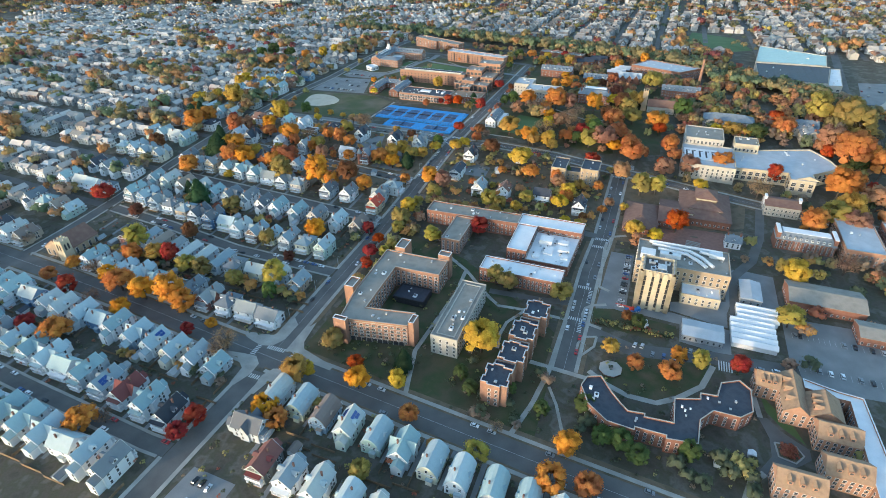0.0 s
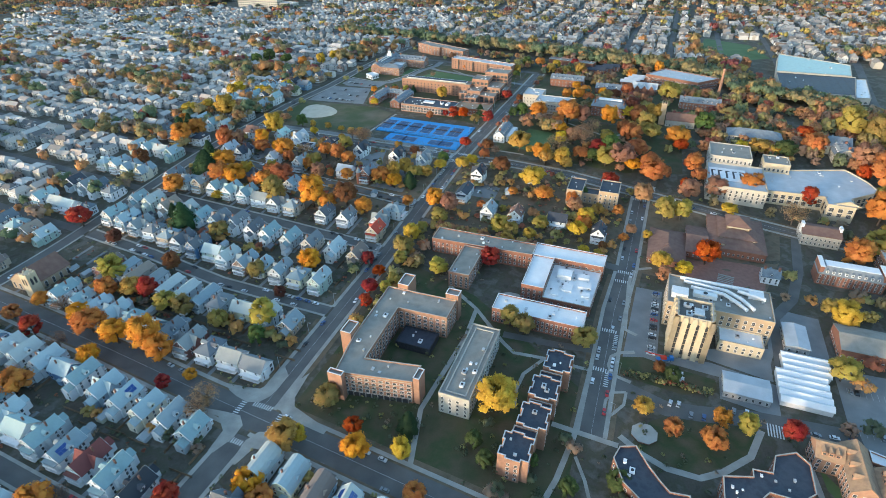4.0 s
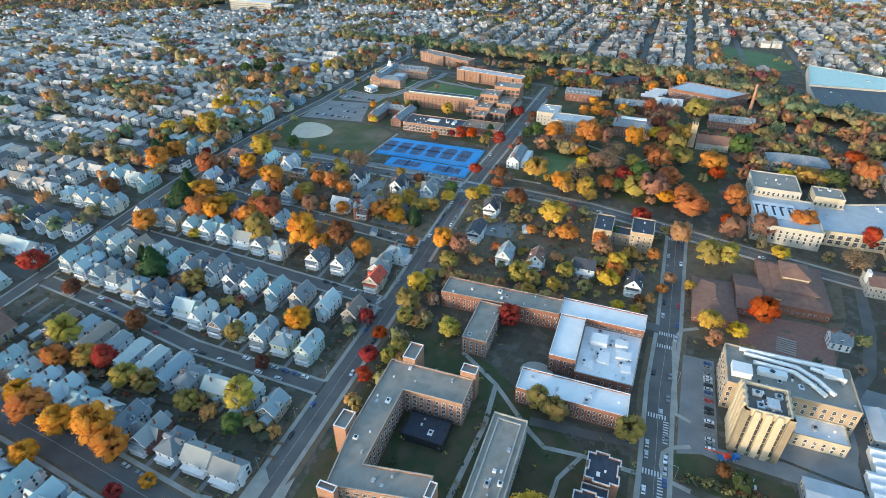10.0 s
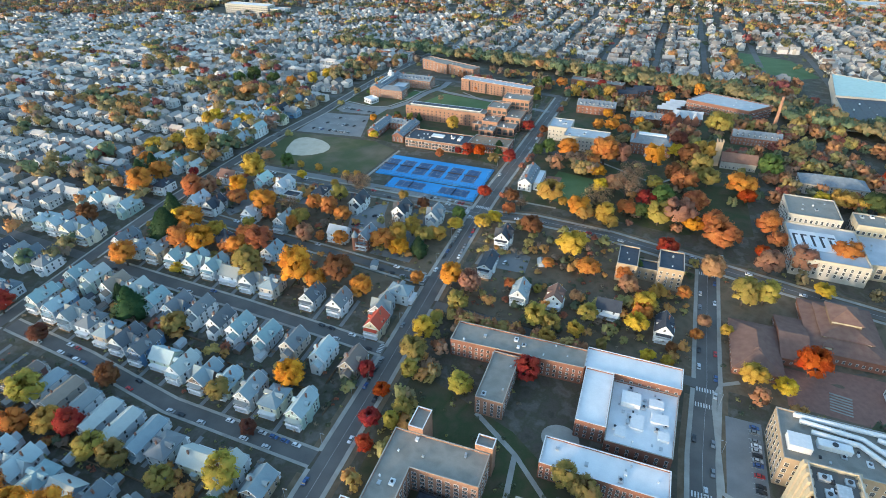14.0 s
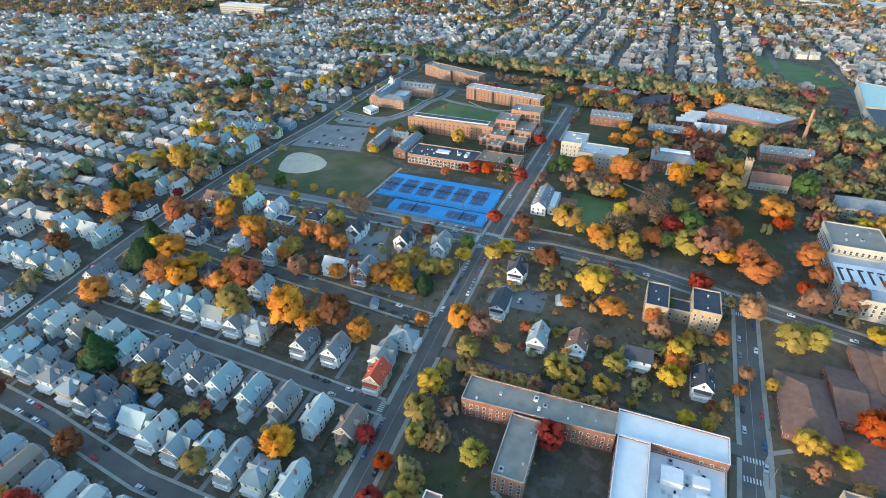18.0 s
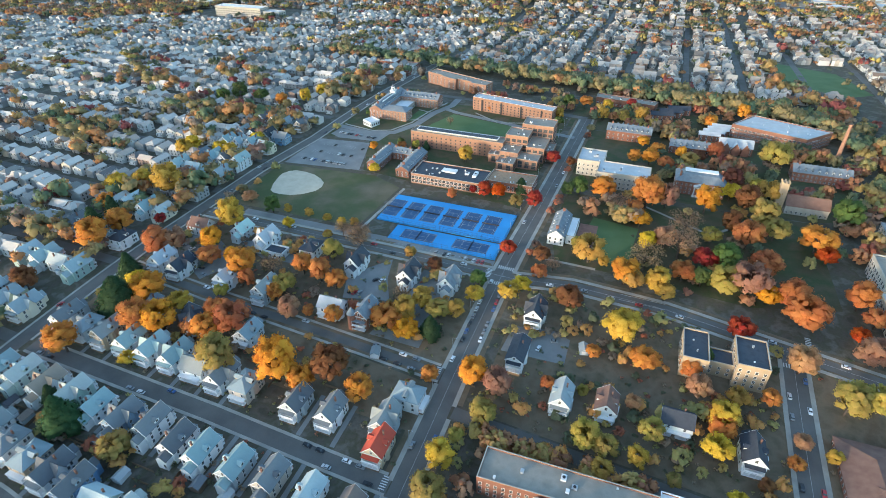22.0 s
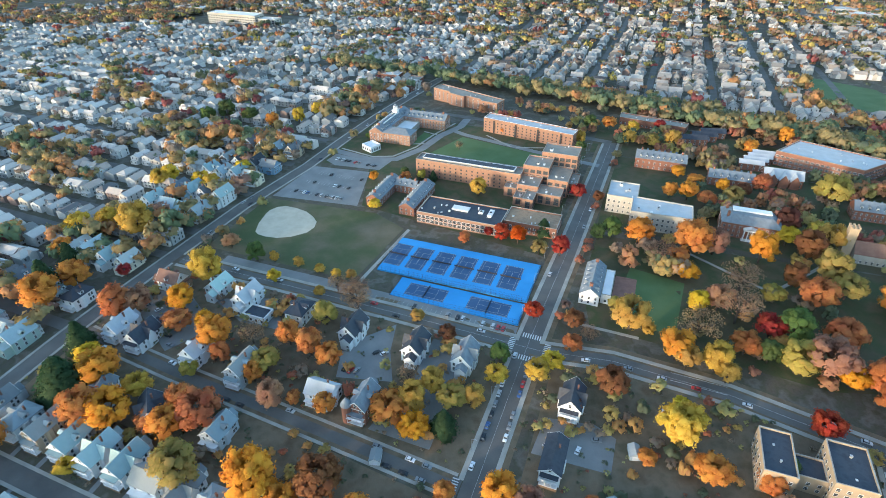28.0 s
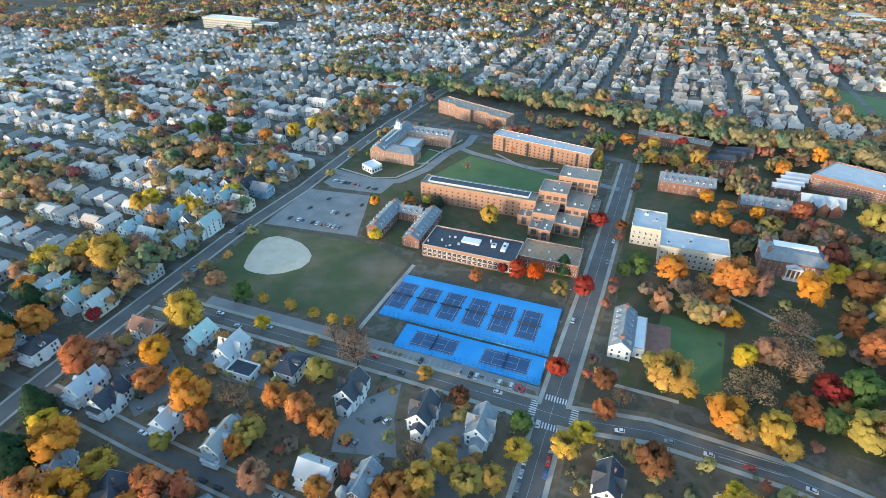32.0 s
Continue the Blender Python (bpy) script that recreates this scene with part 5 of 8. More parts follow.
KINDS = ["gable", "cross", "tall", "hip", "cross", "cross", "low", "tall", "low", "wide"]
LONG_PALETTE = [("white", "pale"), ("maroon", "brown"), ("tan", "brown"), ("white", "mid"), ("white", "brown"), ("grey", "pale"), ("tan", "mid")]
PALETTE = [("white", "pale"), ("white", "mid"), ("white", "pale"), ("white", "tealish"), ("grey", "mid"), ("white", "tealish"), ("white", "slatey"), ("creamy", "pale"), ("grey", "pale"), ("tan", "brown"), ("white", "black"), ("sage", "pale"), ("blue", "slatey"),
           ("white", "brown"), ("grey", "tealish"), ("creamy", "mid"), ("white", "slatey"), ("tan", "slatey"), ("maroon", "mid"), ("white", "tealish"), ("blue", "pale"), ("grey", "slatey"), ("tan", "mid")]
# the rows by the boulevard keep nearly all pale blue-grey roofs
PALE_PALETTE = [("white", "pale"), ("white", "tealish"), ("white", "pale"), ("sage", "pale"), ("white", "tealish"), ("creamy", "pale"), ("grey", "pale"), ("white", "mid"), ("white", "pale"), ("grey", "tealish"), ("blue", "pale"), ("white", "slatey")]
# rows: v at the start and the end, u range, pitch, turn (front towards the street)
ROWS = [
    ((-234, -92), (-32, -108), 15.2, 0, "mix"),      # north side of the boulevard
    ((-232, -57), (-100, -69), 14.0, 180, "long"),   # south side of cross street one
    ((-86, -70), (-34, -70), 15.0, 180, "mix"),
    ((-234, -12), (-100, -27), 14.8, 0, "mix"),
    ((-86, -27), (-40, -29), 14.6, 0, "mix"),
    ((-236, 14), (-120, 12), 14.6, 180, "mix"),
    ((-106, 11), (-32, 8), 16.2, 180, "gable"),
    ((-232, 52), (-110, 49), 14.6, 0, "mix"),
    ((-80, 49), (-62, 49), 17, 0, "gable"),
    ((-236, -138), (-34, -152), 14.8, 180, "mix"),   # south side of the boulevard
    ((-236, -170), (-34, -187), 14.8, 0, "mix"),
    ((-236, -209), (-36, -220), 14.8, 180, "mix"),
    ((9, -157), (235, -184), 14.6, 180, "curved"),
    ((28, -195), (190, -212), 14.6, 0, "curved"),
    ((9, -181), (10, -197), 16, 90, "cross"),
]
for (u0, v0), (u1, v1), pitch, rot, style in ROWS:
    n = int(abs(u1 - u0) / pitch) + 1
    for i in range(n):
        f = i / max(1, n - 1)
        u, v = u0 + (u1 - u0) * f + rnd.uniform(-0.7, 0.7), v0 + (v1 - v0) * f + rnd.uniform(-1.2, 1.2)
        kind = rnd.choice(KINDS) if style == "mix" else rnd.choice(("gambrel", "gambrel", "low", "cross", "gambrel", "gable")) if style == "curved" else style
        if u < -196 and -112 < v < -52:
            continue
        wl, rf = rnd.choice(LONG_PALETTE if style == "long" else PALE_PALETTE if v < -120 else PALETTE)
        if math.hypot(u + 61, v + 187) < 8:
            wl, rf = "white", "maroon"
        elif math.hypot(u + 34, v + 187) < 8 or math.hypot(u - 12, v + 197) < 6:
            wl, rf = "grey", "black"
        elif math.hypot(u - 31, v + 196) < 6:
            wl, rf = "maroon", "maroon"
        elif math.hypot(u - 9, v + 181) < 5:
            wl, rf = "grey", "slatey"
        elif math.hypot(u - 35, v + 161) < 8:
            wl, rf = "blue", "brown"
        solar = any(math.hypot(u - a, v - b) < 7.4 for a, b in ((-83, -149), (-76, -183), (50, -163)))
        ob = put_house("gable" if solar else kind, u, v, rot + rnd.uniform(-1.5, 1.5), "wall_" + wl, "roof_" + rf)
        if solar:
            SOLAR_HOUSES.append(ob)
for v0 in (-108, -31, 33, 105, 178, 208, 268, 326):
    for side in (-1, 1):
        for k in range(4):
            if (v0, side) in ((178, 1), (208, -1)):
                continue
            put_house(rnd.choice(KINDS), -264 - 14.6 * k + rnd.uniform(-1, 1), v0 + side * 17.5 + 0.5 * k, 0 if side > 0 else 180, *(a + b for a, b in zip(("wall_", "roof_"), rnd.choice(PALETTE))))
# single houses between the wider streets and on the college side
SINGLES = [
    ("cross", -36, 54, 0, None), ("hip", -31, 70, 90, None), ("cross", -41, 156, 180, "slate"), ("cross", 14, 148, 0, "darkroof"), ("long", 12, 116, 0, "darkroof"),
    ("gable", 39, 95, 0, None), ("low", 60, 99, 0, "brownroof"), ("wide", 92, 101, 0, "darkroof"), ("gable", 124, 94, 0, "darkroof"), 
    ("gable", -223, 153, 90, "brownroof"), ("low", -194, 159, 180, "tealroof"), ("cross", -172, 156, 180, "paleroof"), ("hip", -137, 156, 180, "darkroof"), ("cross", -103, 154, 180, "darkroof"),
    ("cross", -67, 154, 180, "darkroof"), ("gable", -220, 112, 0, "paleroof"), ("cross", -204, 111, 0, "darkroof"), ("gable", -170, 112, 0, "paleroof"), ("tall", -141, 110, 0, None),
    ("wide", -97, 112, 0, "paleroof"), ("low", -195, 76, 30, "slate"), ("cross", -165, 75, 45, "darkroof"), ("low", -130, 78, 0, None),
]
for kind, u, v, rot, roof_kind in SINGLES:
    put_house(kind, u, v, rot, "wall_white" if roof_kind else "wall_grey", roof_kind or "roof_mid")
# the turreted brick house on the corner lot
th = put_house("tall", -76, 113, 0, "brick", "slate", "tall brick house with a slate roof and a round turret")
s = Shape()
s.tube((-4.6, -7.7, -1.5), (-4.6, -7.7, 10), 2.4, 2.4, 14, 0)
s.tube((-4.6, -7.7, 10), (-4.6, -7.7, 14.5), 2.8, 0.05, 14, 1)
part("turret", s, ["brick", "slate"], th, "round turret with a conical slate roof")
put_house("gable", -33, 40.5, 0, "cream", "redroof", "cream house with a bright red-orange roof")


def drives(name, items):
    """Asphalt drives beside the houses of one row."""
    s = Shape()
    for u, v, rot in items:
        sg = -1 if abs(rot) < 90 else 1
        for k in range(4):
            a, b = v + sg * (14 - 6 * k), v + sg * (8 - 6 * k)
            q = [(u + 6.2, a), (u + 8.6, a), (u + 8.6, b), (u + 6.2, b)]
            s.face([(*xy(*p), gz(*p) + 0.09) for p in (q if sg < 0 else q[::-1])])
    return tagged(new(name, s.mesh(name, "lot")), "grey asphalt drives between houses", "drive", kind="structure")


for (u0, v0), (u1, v1), pitch, rot, style in ROWS:
    n = int(abs(u1 - u0) / pitch) + 1
    drives("drive_paving", [(u0 + (u1 - u0) * i / max(1, n - 1), v0 + (v1 - v0) * i / max(1, n - 1), rot) for i in range(n) if i % 5 != 3])


def garage(u, v, rot):
    g = thing("garage", at(u, v, rot), "small timber garage behind the houses", "garage", "garages in the back yards")
    s = Shape()
    s.prism([(-2.3, -3), (2.3, -3), (2.3, 3), (-2.3, 3)], -1, 2.6)
    s.poly([(-2.3, -3, 2.6), (2.3, -3, 2.6), (0, -3, 4.0)], [(0, 1, 2)])
    s.poly([(-2.3, 3, 2.6), (2.3, 3, 2.6), (0, 3, 4.0)], [(0, 2, 1)])
    part("wall", s, "wall", g)
    s = Shape()
    s.gable(-2.3, 2.3, -3, 3, 2.6, 4.1, 0.3, 0.15)
    part("roof", s, "roof", g)
    s = Shape()
    s.box(-1.3, 1.3, -3.08, -3.0, -0.2, 2.2)
    part("garage_door", s, "trim", g)
    return g


first_garage = None
for u, v in ((57, 157), (44, 133), (-60, 92)):
    PLACED.append((u, v))
    garage(u, v, 15)
for (u0, v0), (u1, v1), pitch, rot, style in ROWS:
    n = int(abs(u1 - u0) / pitch) + 1
    for i in range(n):
        if rnd.random() < 0.28:
            u, v = u0 + (u1 - u0) * i / n + 7.4, v0 + (v1 - v0) * i / n + (12.5 if rot == 0 else -12.5)
            if road_gap(u, v, None, 3):
                continue
            if first_garage is None:
                first_garage = garage(u, v, rot)
            else:
                copy_thing(first_garage, at(u, v, rot + rnd.uniform(-4, 4)))
            PLACED.append((u, v))

# solar panels fixed on the slopes of three gable roofs
panel = Shape()
for i in range(3):
    for j in range(2):
        panel.box(-1.7 + 1.75 * j, -0.05 + 1.75 * j, -2.6 + 1.75 * i, -0.95 + 1.75 * i, 0, 0.08)
panel_mesh = panel.mesh("solar_panel", "solar")
for ob in SOLAR_HOUSES:
    for sg in (1, -1):
        child("solar_panel", panel_mesh, ob, Matrix.Translation((sg * 2.75, -2.5, 9.55)) @ Matrix.Rotation(radians(sg * 45.6), 4, "Y"), "blue solar panels on the slope")

# ---- college buildings ----
def inset(ring, d):
    n, out = len(ring), []
    for i in range(n):
        a, b, c = Vector(ring[i - 1]), Vector(ring[i]), Vector(ring[(i + 1) % n])
        e1, e2 = (b - a).normalized(), (c - b).normalized()
        n1, n2 = Vector((-e1.y, e1.x)), Vector((-e2.y, e2.x))
        k = 1 + n1.dot(n2)
        out.append(tuple(b + (n1 + n2) * (d / max(0.3, k))))
    return out


def ccw(ring):
    a = sum(p[0] * q[1] - q[0] * p[1] for p, q in zip(ring, ring[1:] + ring[:1]))
    return list(ring) if a > 0 else list(reversed(ring))


def rect(u0, u1, v0, v1):
    return [(u0, v0), (u1, v0), (u1, v1), (u0, v1)]


def facade(bd, ring, h, floors, win, z0=1.2, skip_north=True, every=3.0, frame_mat="trim", z_top=0.8, joined=False):
    """Windows, each a part, on the walls of a ring; those turned to the north joined in one."""
    if not floors:
        return
    me = window_mesh(win[0], win[1], frame_mat)
    fh = (h - z_top - z0) / floors
    back = Shape()
    for a, b in zip(ring, ring[1:] + ring[:1]):
        L = math.dist(a, b)
        n = int((L - 1.0) / every)
        if n < 1:
            continue
        e = ((b[0] - a[0]) / L, (b[1] - a[1]) / L)
        ang = math.atan2(e[1], e[0])
        north = e[0] < -0.6
        for k in range(n):
            d = (k + 0.5) * L / n
            for f in range(floors):
                mt = Matrix.Translation((a[0] + e[0] * d, a[1] + e[1] * d, z0 + f * fh)) @ Matrix.Rotation(ang, 4, "Z")
                if north or joined:
                    for p in me.polygons:
                        back.poly([mt @ me.vertices[i].co for i in p.vertices], [tuple(range(len(p.vertices)))], p.material_index)
                else:
                    child("window", me, bd, mt)
    if back.v:
        tagged(part("glazing", back, [frame_mat, "glass"], bd), kind="stuff")


def building(name, ring, h, wall, roof, label, floors=3, win=(1.3, 1.6), every=3.2, coping="concrete", parapet=0.7, category="building", group="", frame_mat="trim", z0=1.2):
    ring = ccw(ring)
    cu, cv = sum(p[0] for p in ring) / len(ring), sum(p[1] for p in ring) / len(ring)
    loc = [(u - cu, v - cv) for u, v in ring]
    bd = thing(name, at(cu, cv), label, category, group)
    s = Shape()
    n = len(loc)
    inn = inset(loc, 0.45)
    s.poly([(*q, zz) for i in range(n) for q, zz in ((loc[i], -4), (loc[i], h + parapet), (inn[i], h + parapet), (inn[i], h))],
           [(4 * i + k, 4 * ((i + 1) % n) + k, 4 * ((i + 1) % n) + k + 1, 4 * i + k + 1) for i in range(n) for k in range(3)])
    part("wall", s, wall, bd)
    c = Shape()
    out, inn2 = inset(loc, -0.08), inset(loc, 0.42)
    z, w = h + parapet, h + parapet + 0.18
    c.poly([(*q, zz) for i in range(n) for q, zz in ((out[i], z), (out[i], w), (inn2[i], w), (inn2[i], z))],
           [(4 * i + k, 4 * ((i + 1) % n) + k, 4 * ((i + 1) % n) + (k + 1) % 4, 4 * i + (k + 1) % 4) for i in range(n) for k in range(4)])
    part("coping", c, coping, bd)
    r = Shape()
    bm = bmesh.new()
    f = bm.faces.new([bm.verts.new((x, y, h)) for x, y in inset(loc, 0.4)])
    f.normal_update()
    bmesh.ops.triangulate(bm, faces=[f])
    for fc in bm.faces:
        r.face([v.co for v in fc.verts])
    bm.free()
    part("roof", r, roof, bd)
    facade(bd, loc, h, floors, win, z0, every=every, frame_mat=frame_mat, joined=cv > 180 or cu > 230)
    return bd


def rooftop(bd, boxes, mat="metal", name="roof_unit"):
    """Plant on a roof: boxes of (u, v, du, dv, z, height) in the building's own frame."""
    for x, y, dx, dy, z, hh in boxes:
        s = Shape()
        s.box(-dx / 2, dx / 2, -dy / 2, dy / 2, 0, hh, 0, min(0.08, dx / 8))
        s.box(-dx / 2 - 0.08, dx / 2 + 0.08, -dy / 2 - 0.08, dy / 2 + 0.08, hh - 0.3, hh - 0.1, 0)
        if 1.5 < min(dx, dy) < 5:
            s.tube((0, 0, hh), (0, 0, hh + 0.35), min(dx, dy) * 0.3, min(dx, dy) * 0.3, 10, 1)
        part(name, s, [mat, "dark"], bd, m=Matrix.Translation((x, y, z)))


def scatter_units(bd, ring, h, n, seed, mats=("metal", "white")):
    ring = ccw(ring)
    cu, cv = sum(p[0] for p in ring) / len(ring), sum(p[1] for p in ring) / len(ring)
    g = random.Random(seed)
    us, vs = [p[0] for p in ring], [p[1] for p in ring]

    def inside(x, y):
        ok = False
        for a, b in zip(ring, ring[1:] + ring[:1]):
            if (a[1] > y) != (b[1] > y) and x < (b[0] - a[0]) * (y - a[1]) / (b[1] - a[1]) + a[0]:
                ok = not ok
        return ok

    done = 0
    for _ in range(n * 20):
        x, y = g.uniform(min(us), max(us)), g.uniform(min(vs), max(vs))
        w = g.choice((0.7, 0.9, 1.4, 2.2))
        if all(inside(x + a, y + b) for a in (-w - 1, w + 1) for b in (-w - 1, w + 1)):
            rooftop(bd, [(x - cu, y - cv, w, w * g.choice((1, 1.4)), h, g.uniform(0.5, 1.3))], g.choice(mats), "roof_vent")
            done += 1
            if done >= n:
                break


def pitched(name, u0, u1, v0, v1, h, rise, wall, roof, label, axis="u", hip=False, floors=2, win=(1.1, 1.6), every=3.0, flat=0.0, category="building", rot=0):
    cu, cv = (u0 + u1) / 2, (v0 + v1) / 2
    x, y = (u1 - u0) / 2, (v1 - v0) / 2
    bd = thing(name, at(cu, cv, rot), label, category)
    s, rf = Shape(), Shape()
    s.prism([(-x, -y), (x, -y), (x, y), (-x, y)], -4, h)
    if hip:
        rf.hip(-x, x, -y, y, h, h + rise, 0.6, 0, flat)
    elif axis == "v":
        s.poly([(-x, -y, h), (x, -y, h), (0, -y, h + rise - 0.1)], [(0, 1, 2)])
        s.poly([(-x, y, h), (x, y, h), (0, y, h + rise - 0.1)], [(0, 2, 1)])
        rf.gable(-x, x, -y, y, h, h + rise)
    else:
        s.poly([(-x, -y, h), (-x, y, h), (-x, 0, h + rise - 0.1)], [(0, 2, 1)])
        s.poly([(x, -y, h), (x, y, h), (x, 0, h + rise - 0.1)], [(0, 1, 2)])
        t = Shape()
        t.gable(-y, y, -x, x, h, h + rise)
        rf.poly([(b, -a, c) for a, b, c in t.v], t.f)
    part("wall", s, wall, bd)
    part("roof", rf, roof, bd)
    if roof == "slate" and not hip:
        L, half = (x, y) if axis == "u" else (y, x)
        turn = Matrix.Identity(4) if axis == "u" else Matrix.Rotation(radians(90), 4, "Z")
        dm = Shape()
        dm.box(-0.8, 0.8, -half * 0.82, -half * 0.3, h + rise * 0.1, h + rise * 0.52, 0)
        dm.box(-0.5, 0.5, -half * 0.82 - 0.06, -half * 0.8, h + rise * 0.16, h + rise * 0.46, 2)
        dm.gable(-0.8, 0.8, -half * 0.82, -half * 0.2, h + rise * 0.5, h + rise * 0.72, 0.2, 0.12, 1)
        me = dm.mesh("dormer", "trim", roof, "glass")
        k = int((2 * L - 3) / 4.5)
        for i in range(k):
            for sd in (0, 180):
                child("dormer", me, bd, turn @ Matrix.Translation((-L + 1.5 + (i + 0.5) * (2 * L - 3) / k, 0, 0)) @ Matrix.Rotation(radians(sd), 4, "Z"))
        cs = Shape()
        cs.box(-0.6, 0.6, -0.9, 0.9, h + rise * 0.4, h + rise + 1.8)
        cs.box(-0.72, 0.72, -1.02, 1.02, h + rise + 1.6, h + rise + 1.95)
        cm = cs.mesh("chimney", "brick")
        for f in (-0.8, 0.8):
            child("chimney", cm, bd, turn @ Matrix.Translation((f * L, 0, 0)), "brick chimney stack")
    facade(bd, [(-x, -y), (x, -y), (x, y), (-x, y)], h, floors, win, 1.0, every=every, z_top=0.4, joined=cv > 180 or cu > 300)
    return bd


def stock(name, ring, h, wall, roof, label, n=6, seed=1, **kw):
    bd = building(name, ring, h, wall, roof, label, **kw)
    scatter_units(bd, ring, h, n, seed)
    return bd


U_RING = [(17, -105), (57, -98), (57, -86), (27, -91), (26, -47), (56, -46), (56, -29), (12, -30), (13, -76)]
ud = stock("dormitory", U_RING, 15, "orange", "gravel", "long brick dormitory bent round a courtyard", 14, 1, floors=5, every=3.6, win=(2.0, 1.5))
for a, b, c, d, hh in ((6.5, 12.7, -80, -70, 18), (15, 23, -108.5, -105.2, 17), (49, 57, -28.8, -23, 18), (18, 25, -29.6, -18, 18), (57.2, 60.5, -97.5, -90, 17)):
    building("stair_tower", rect(a, b, c, d), hh, "orange", "gravel", "brick stair tower with a white rim", 0, coping="white", parapet=1.0, group="stair towers")
stock("courtyard_pavilion", rect(31, 52, -63, -48.5), 4, "dark", "darkroof", "low dark pavilion in the courtyard", 3, 90, floors=0, coping="dark")
cu_, cv_ = sum(q[0] for q in U_RING) / 9, sum(q[1] for q in U_RING) / 9
for (a, b), (c, d), cols in (((17, -105), (57, -98), 1), ((13, -76), (17, -105), 0), ((12, -30), (13, -76), 0)):
    L = math.hypot(c - a, d - b)
    turn = Matrix.Translation((a - cu_, b - cv_, 0)) @ Matrix.Rotation(math.atan2(d - b, c - a), 4, "Z")
    for k in range(5):
        s = Shape()
        s.box(0.3, L - 0.3, -0.14, 0.05, 3.2 + 2.75 * k, 3.5 + 2.75 * k)
        part("floor_band", s, "concrete", ud, "pale concrete floor band", turn)
    if cols:
        # dark box proud of the wall paints the shade under the raised floors
        s = Shape()
        s.box(2, L - 2, -0.12, 0.1, -2, 2.7)
        part("undercroft", s, "dark", ud, "dark band painted as the shade of the open ground floor", turn)
        for k in range(12):
            s = Shape()
            s.box(-0.2, 0.2, -0.34, -0.1, -2, 2.9)
            part("column", s, "concrete", ud, "slim concrete column", turn @ Matrix.Translation((2.5 + (L - 5) * k / 11, 0, 0)))
slab = stock("lecture_hall", rect(71, 87, -98, -43), 13, "limestone", "gravel", "plain grey-beige slab hall with a gravel roof", 8, 2, floors=4, every=3.4)
s = Shape()
for a, b, c, d in ((-5.5, 5.5, -25, -24.4), (-5.5, 5.5, 24.4, 25), (-5.5, -4.9, -24.4, 24.4), (4.9, 5.5, -24.4, 24.4)):
    s.box(a, b, c, d, 13, 13.5)
part("roof_kerb", s, "limestone", slab, "pale raised kerb on the gravel roof")
stock("brick_hall", [(14, 37), (86, 40), (86, 54), (14, 53)], 11, "brick", "gravel", "long brick hall with a flat grey roof", 8, 3, floors=3)
stock("brick_wing", rect(39, 53, 3, 36.8), 11, "orange", "gravel", "brick wing with a flat grey roof", 3, 4, floors=4)
lib = stock("library", [(101.3, 2), (131, 2), (133, 41.7), (101.3, 41.7)], 7, "brick", "whiteroof", "library with a sunken roof full of plant", 16, 5, floors=2, every=4)
scatter_units(lib, rect(104, 130, 4, 40), 7, 16, 123, ("metal", "dark", "metal"))
rooftop(lib, [(-6, 8, 9, 8, 7, 3.2), (6, 10, 7, 5, 7, 1.6), (8, 1, 8, 6, 7, 1.4), (-2, -4, 6, 9, 7, 1.2), (10, -9, 5, 5, 7, 1.5), (-9, -12, 5, 6, 7, 1.1)], "white")
building("library_wing", [(87, 6), (101, 6), (101, 41.7), (87, 41.7)], 11, "brick", "whiteroof", "library wing under a pale flat roof", 3, coping="white")
building("library_wing", [(86, 42), (133.5, 42), (134, 57), (86, 57)], 11, "brick", "whiteroof", "library wing under a pale flat roof", 3, coping="white", every=4)
stock("white_roofed_hall", rect(76, 130, -22, -7), 10, "brick", "whiteroof", "brick hall under a bright white roof", 8, 6, floors=3, every=2.6, coping="white")
for i, (u, v) in enumerate(((122.5, -57), (119.5, -77.5), (118.5, -96.5), (115, -116))):
    d = stock("residence_block", [(u + a, v + b) for a, b in ((-7, -6.5), (-3.5, -6.5), (-3.5, -7.8), (3.5, -7.8), (3.5, -6.5), (7, -6.5), (7, -2), (6, -2), (6, 3), (7, 3), (7, 6.5), (2, 6.5), (2, 7.8), (-4, 7.8), (-4, 6.5), (-7, 6.5), (-7, 2), (-6, 2), (-6, -2), (-7, -2))], 14, "orange", "darkroof",
              "brick residence block with a black roof", 2, 10 + i, floors=4, every=2.8, coping="paleroof", group="linked residence blocks")
for u, v in ((121, -69), (120, -89.5), (117, -107.5)):
    building("stair_link", rect(u - 6, u + 5, v - 3.2, v + 3.2), 13, "orange", "darkroof", "brick stair link between residence blocks", 0)
stock("curved_dormitory", [(156, -103), (158, -96), (165, -93), (171, -102), (176, -108), (180, -112), (188, -111), (188, -113), (201, -112), (201, -96), (213, -92), (213, -88), (221, -87), (223, -77), (232, -72), (237, -77),
                           (237, -92), (231, -98), (219, -98), (213, -106), (212, -121), (198, -123), (198, -121), (184, -121), (184, -123), (171, -122), (161, -114)], 9, "brick", "darkroof",
      "winding brick dormitory with a black roof", 14, 20, floors=3, every=3.2, coping="limestone")
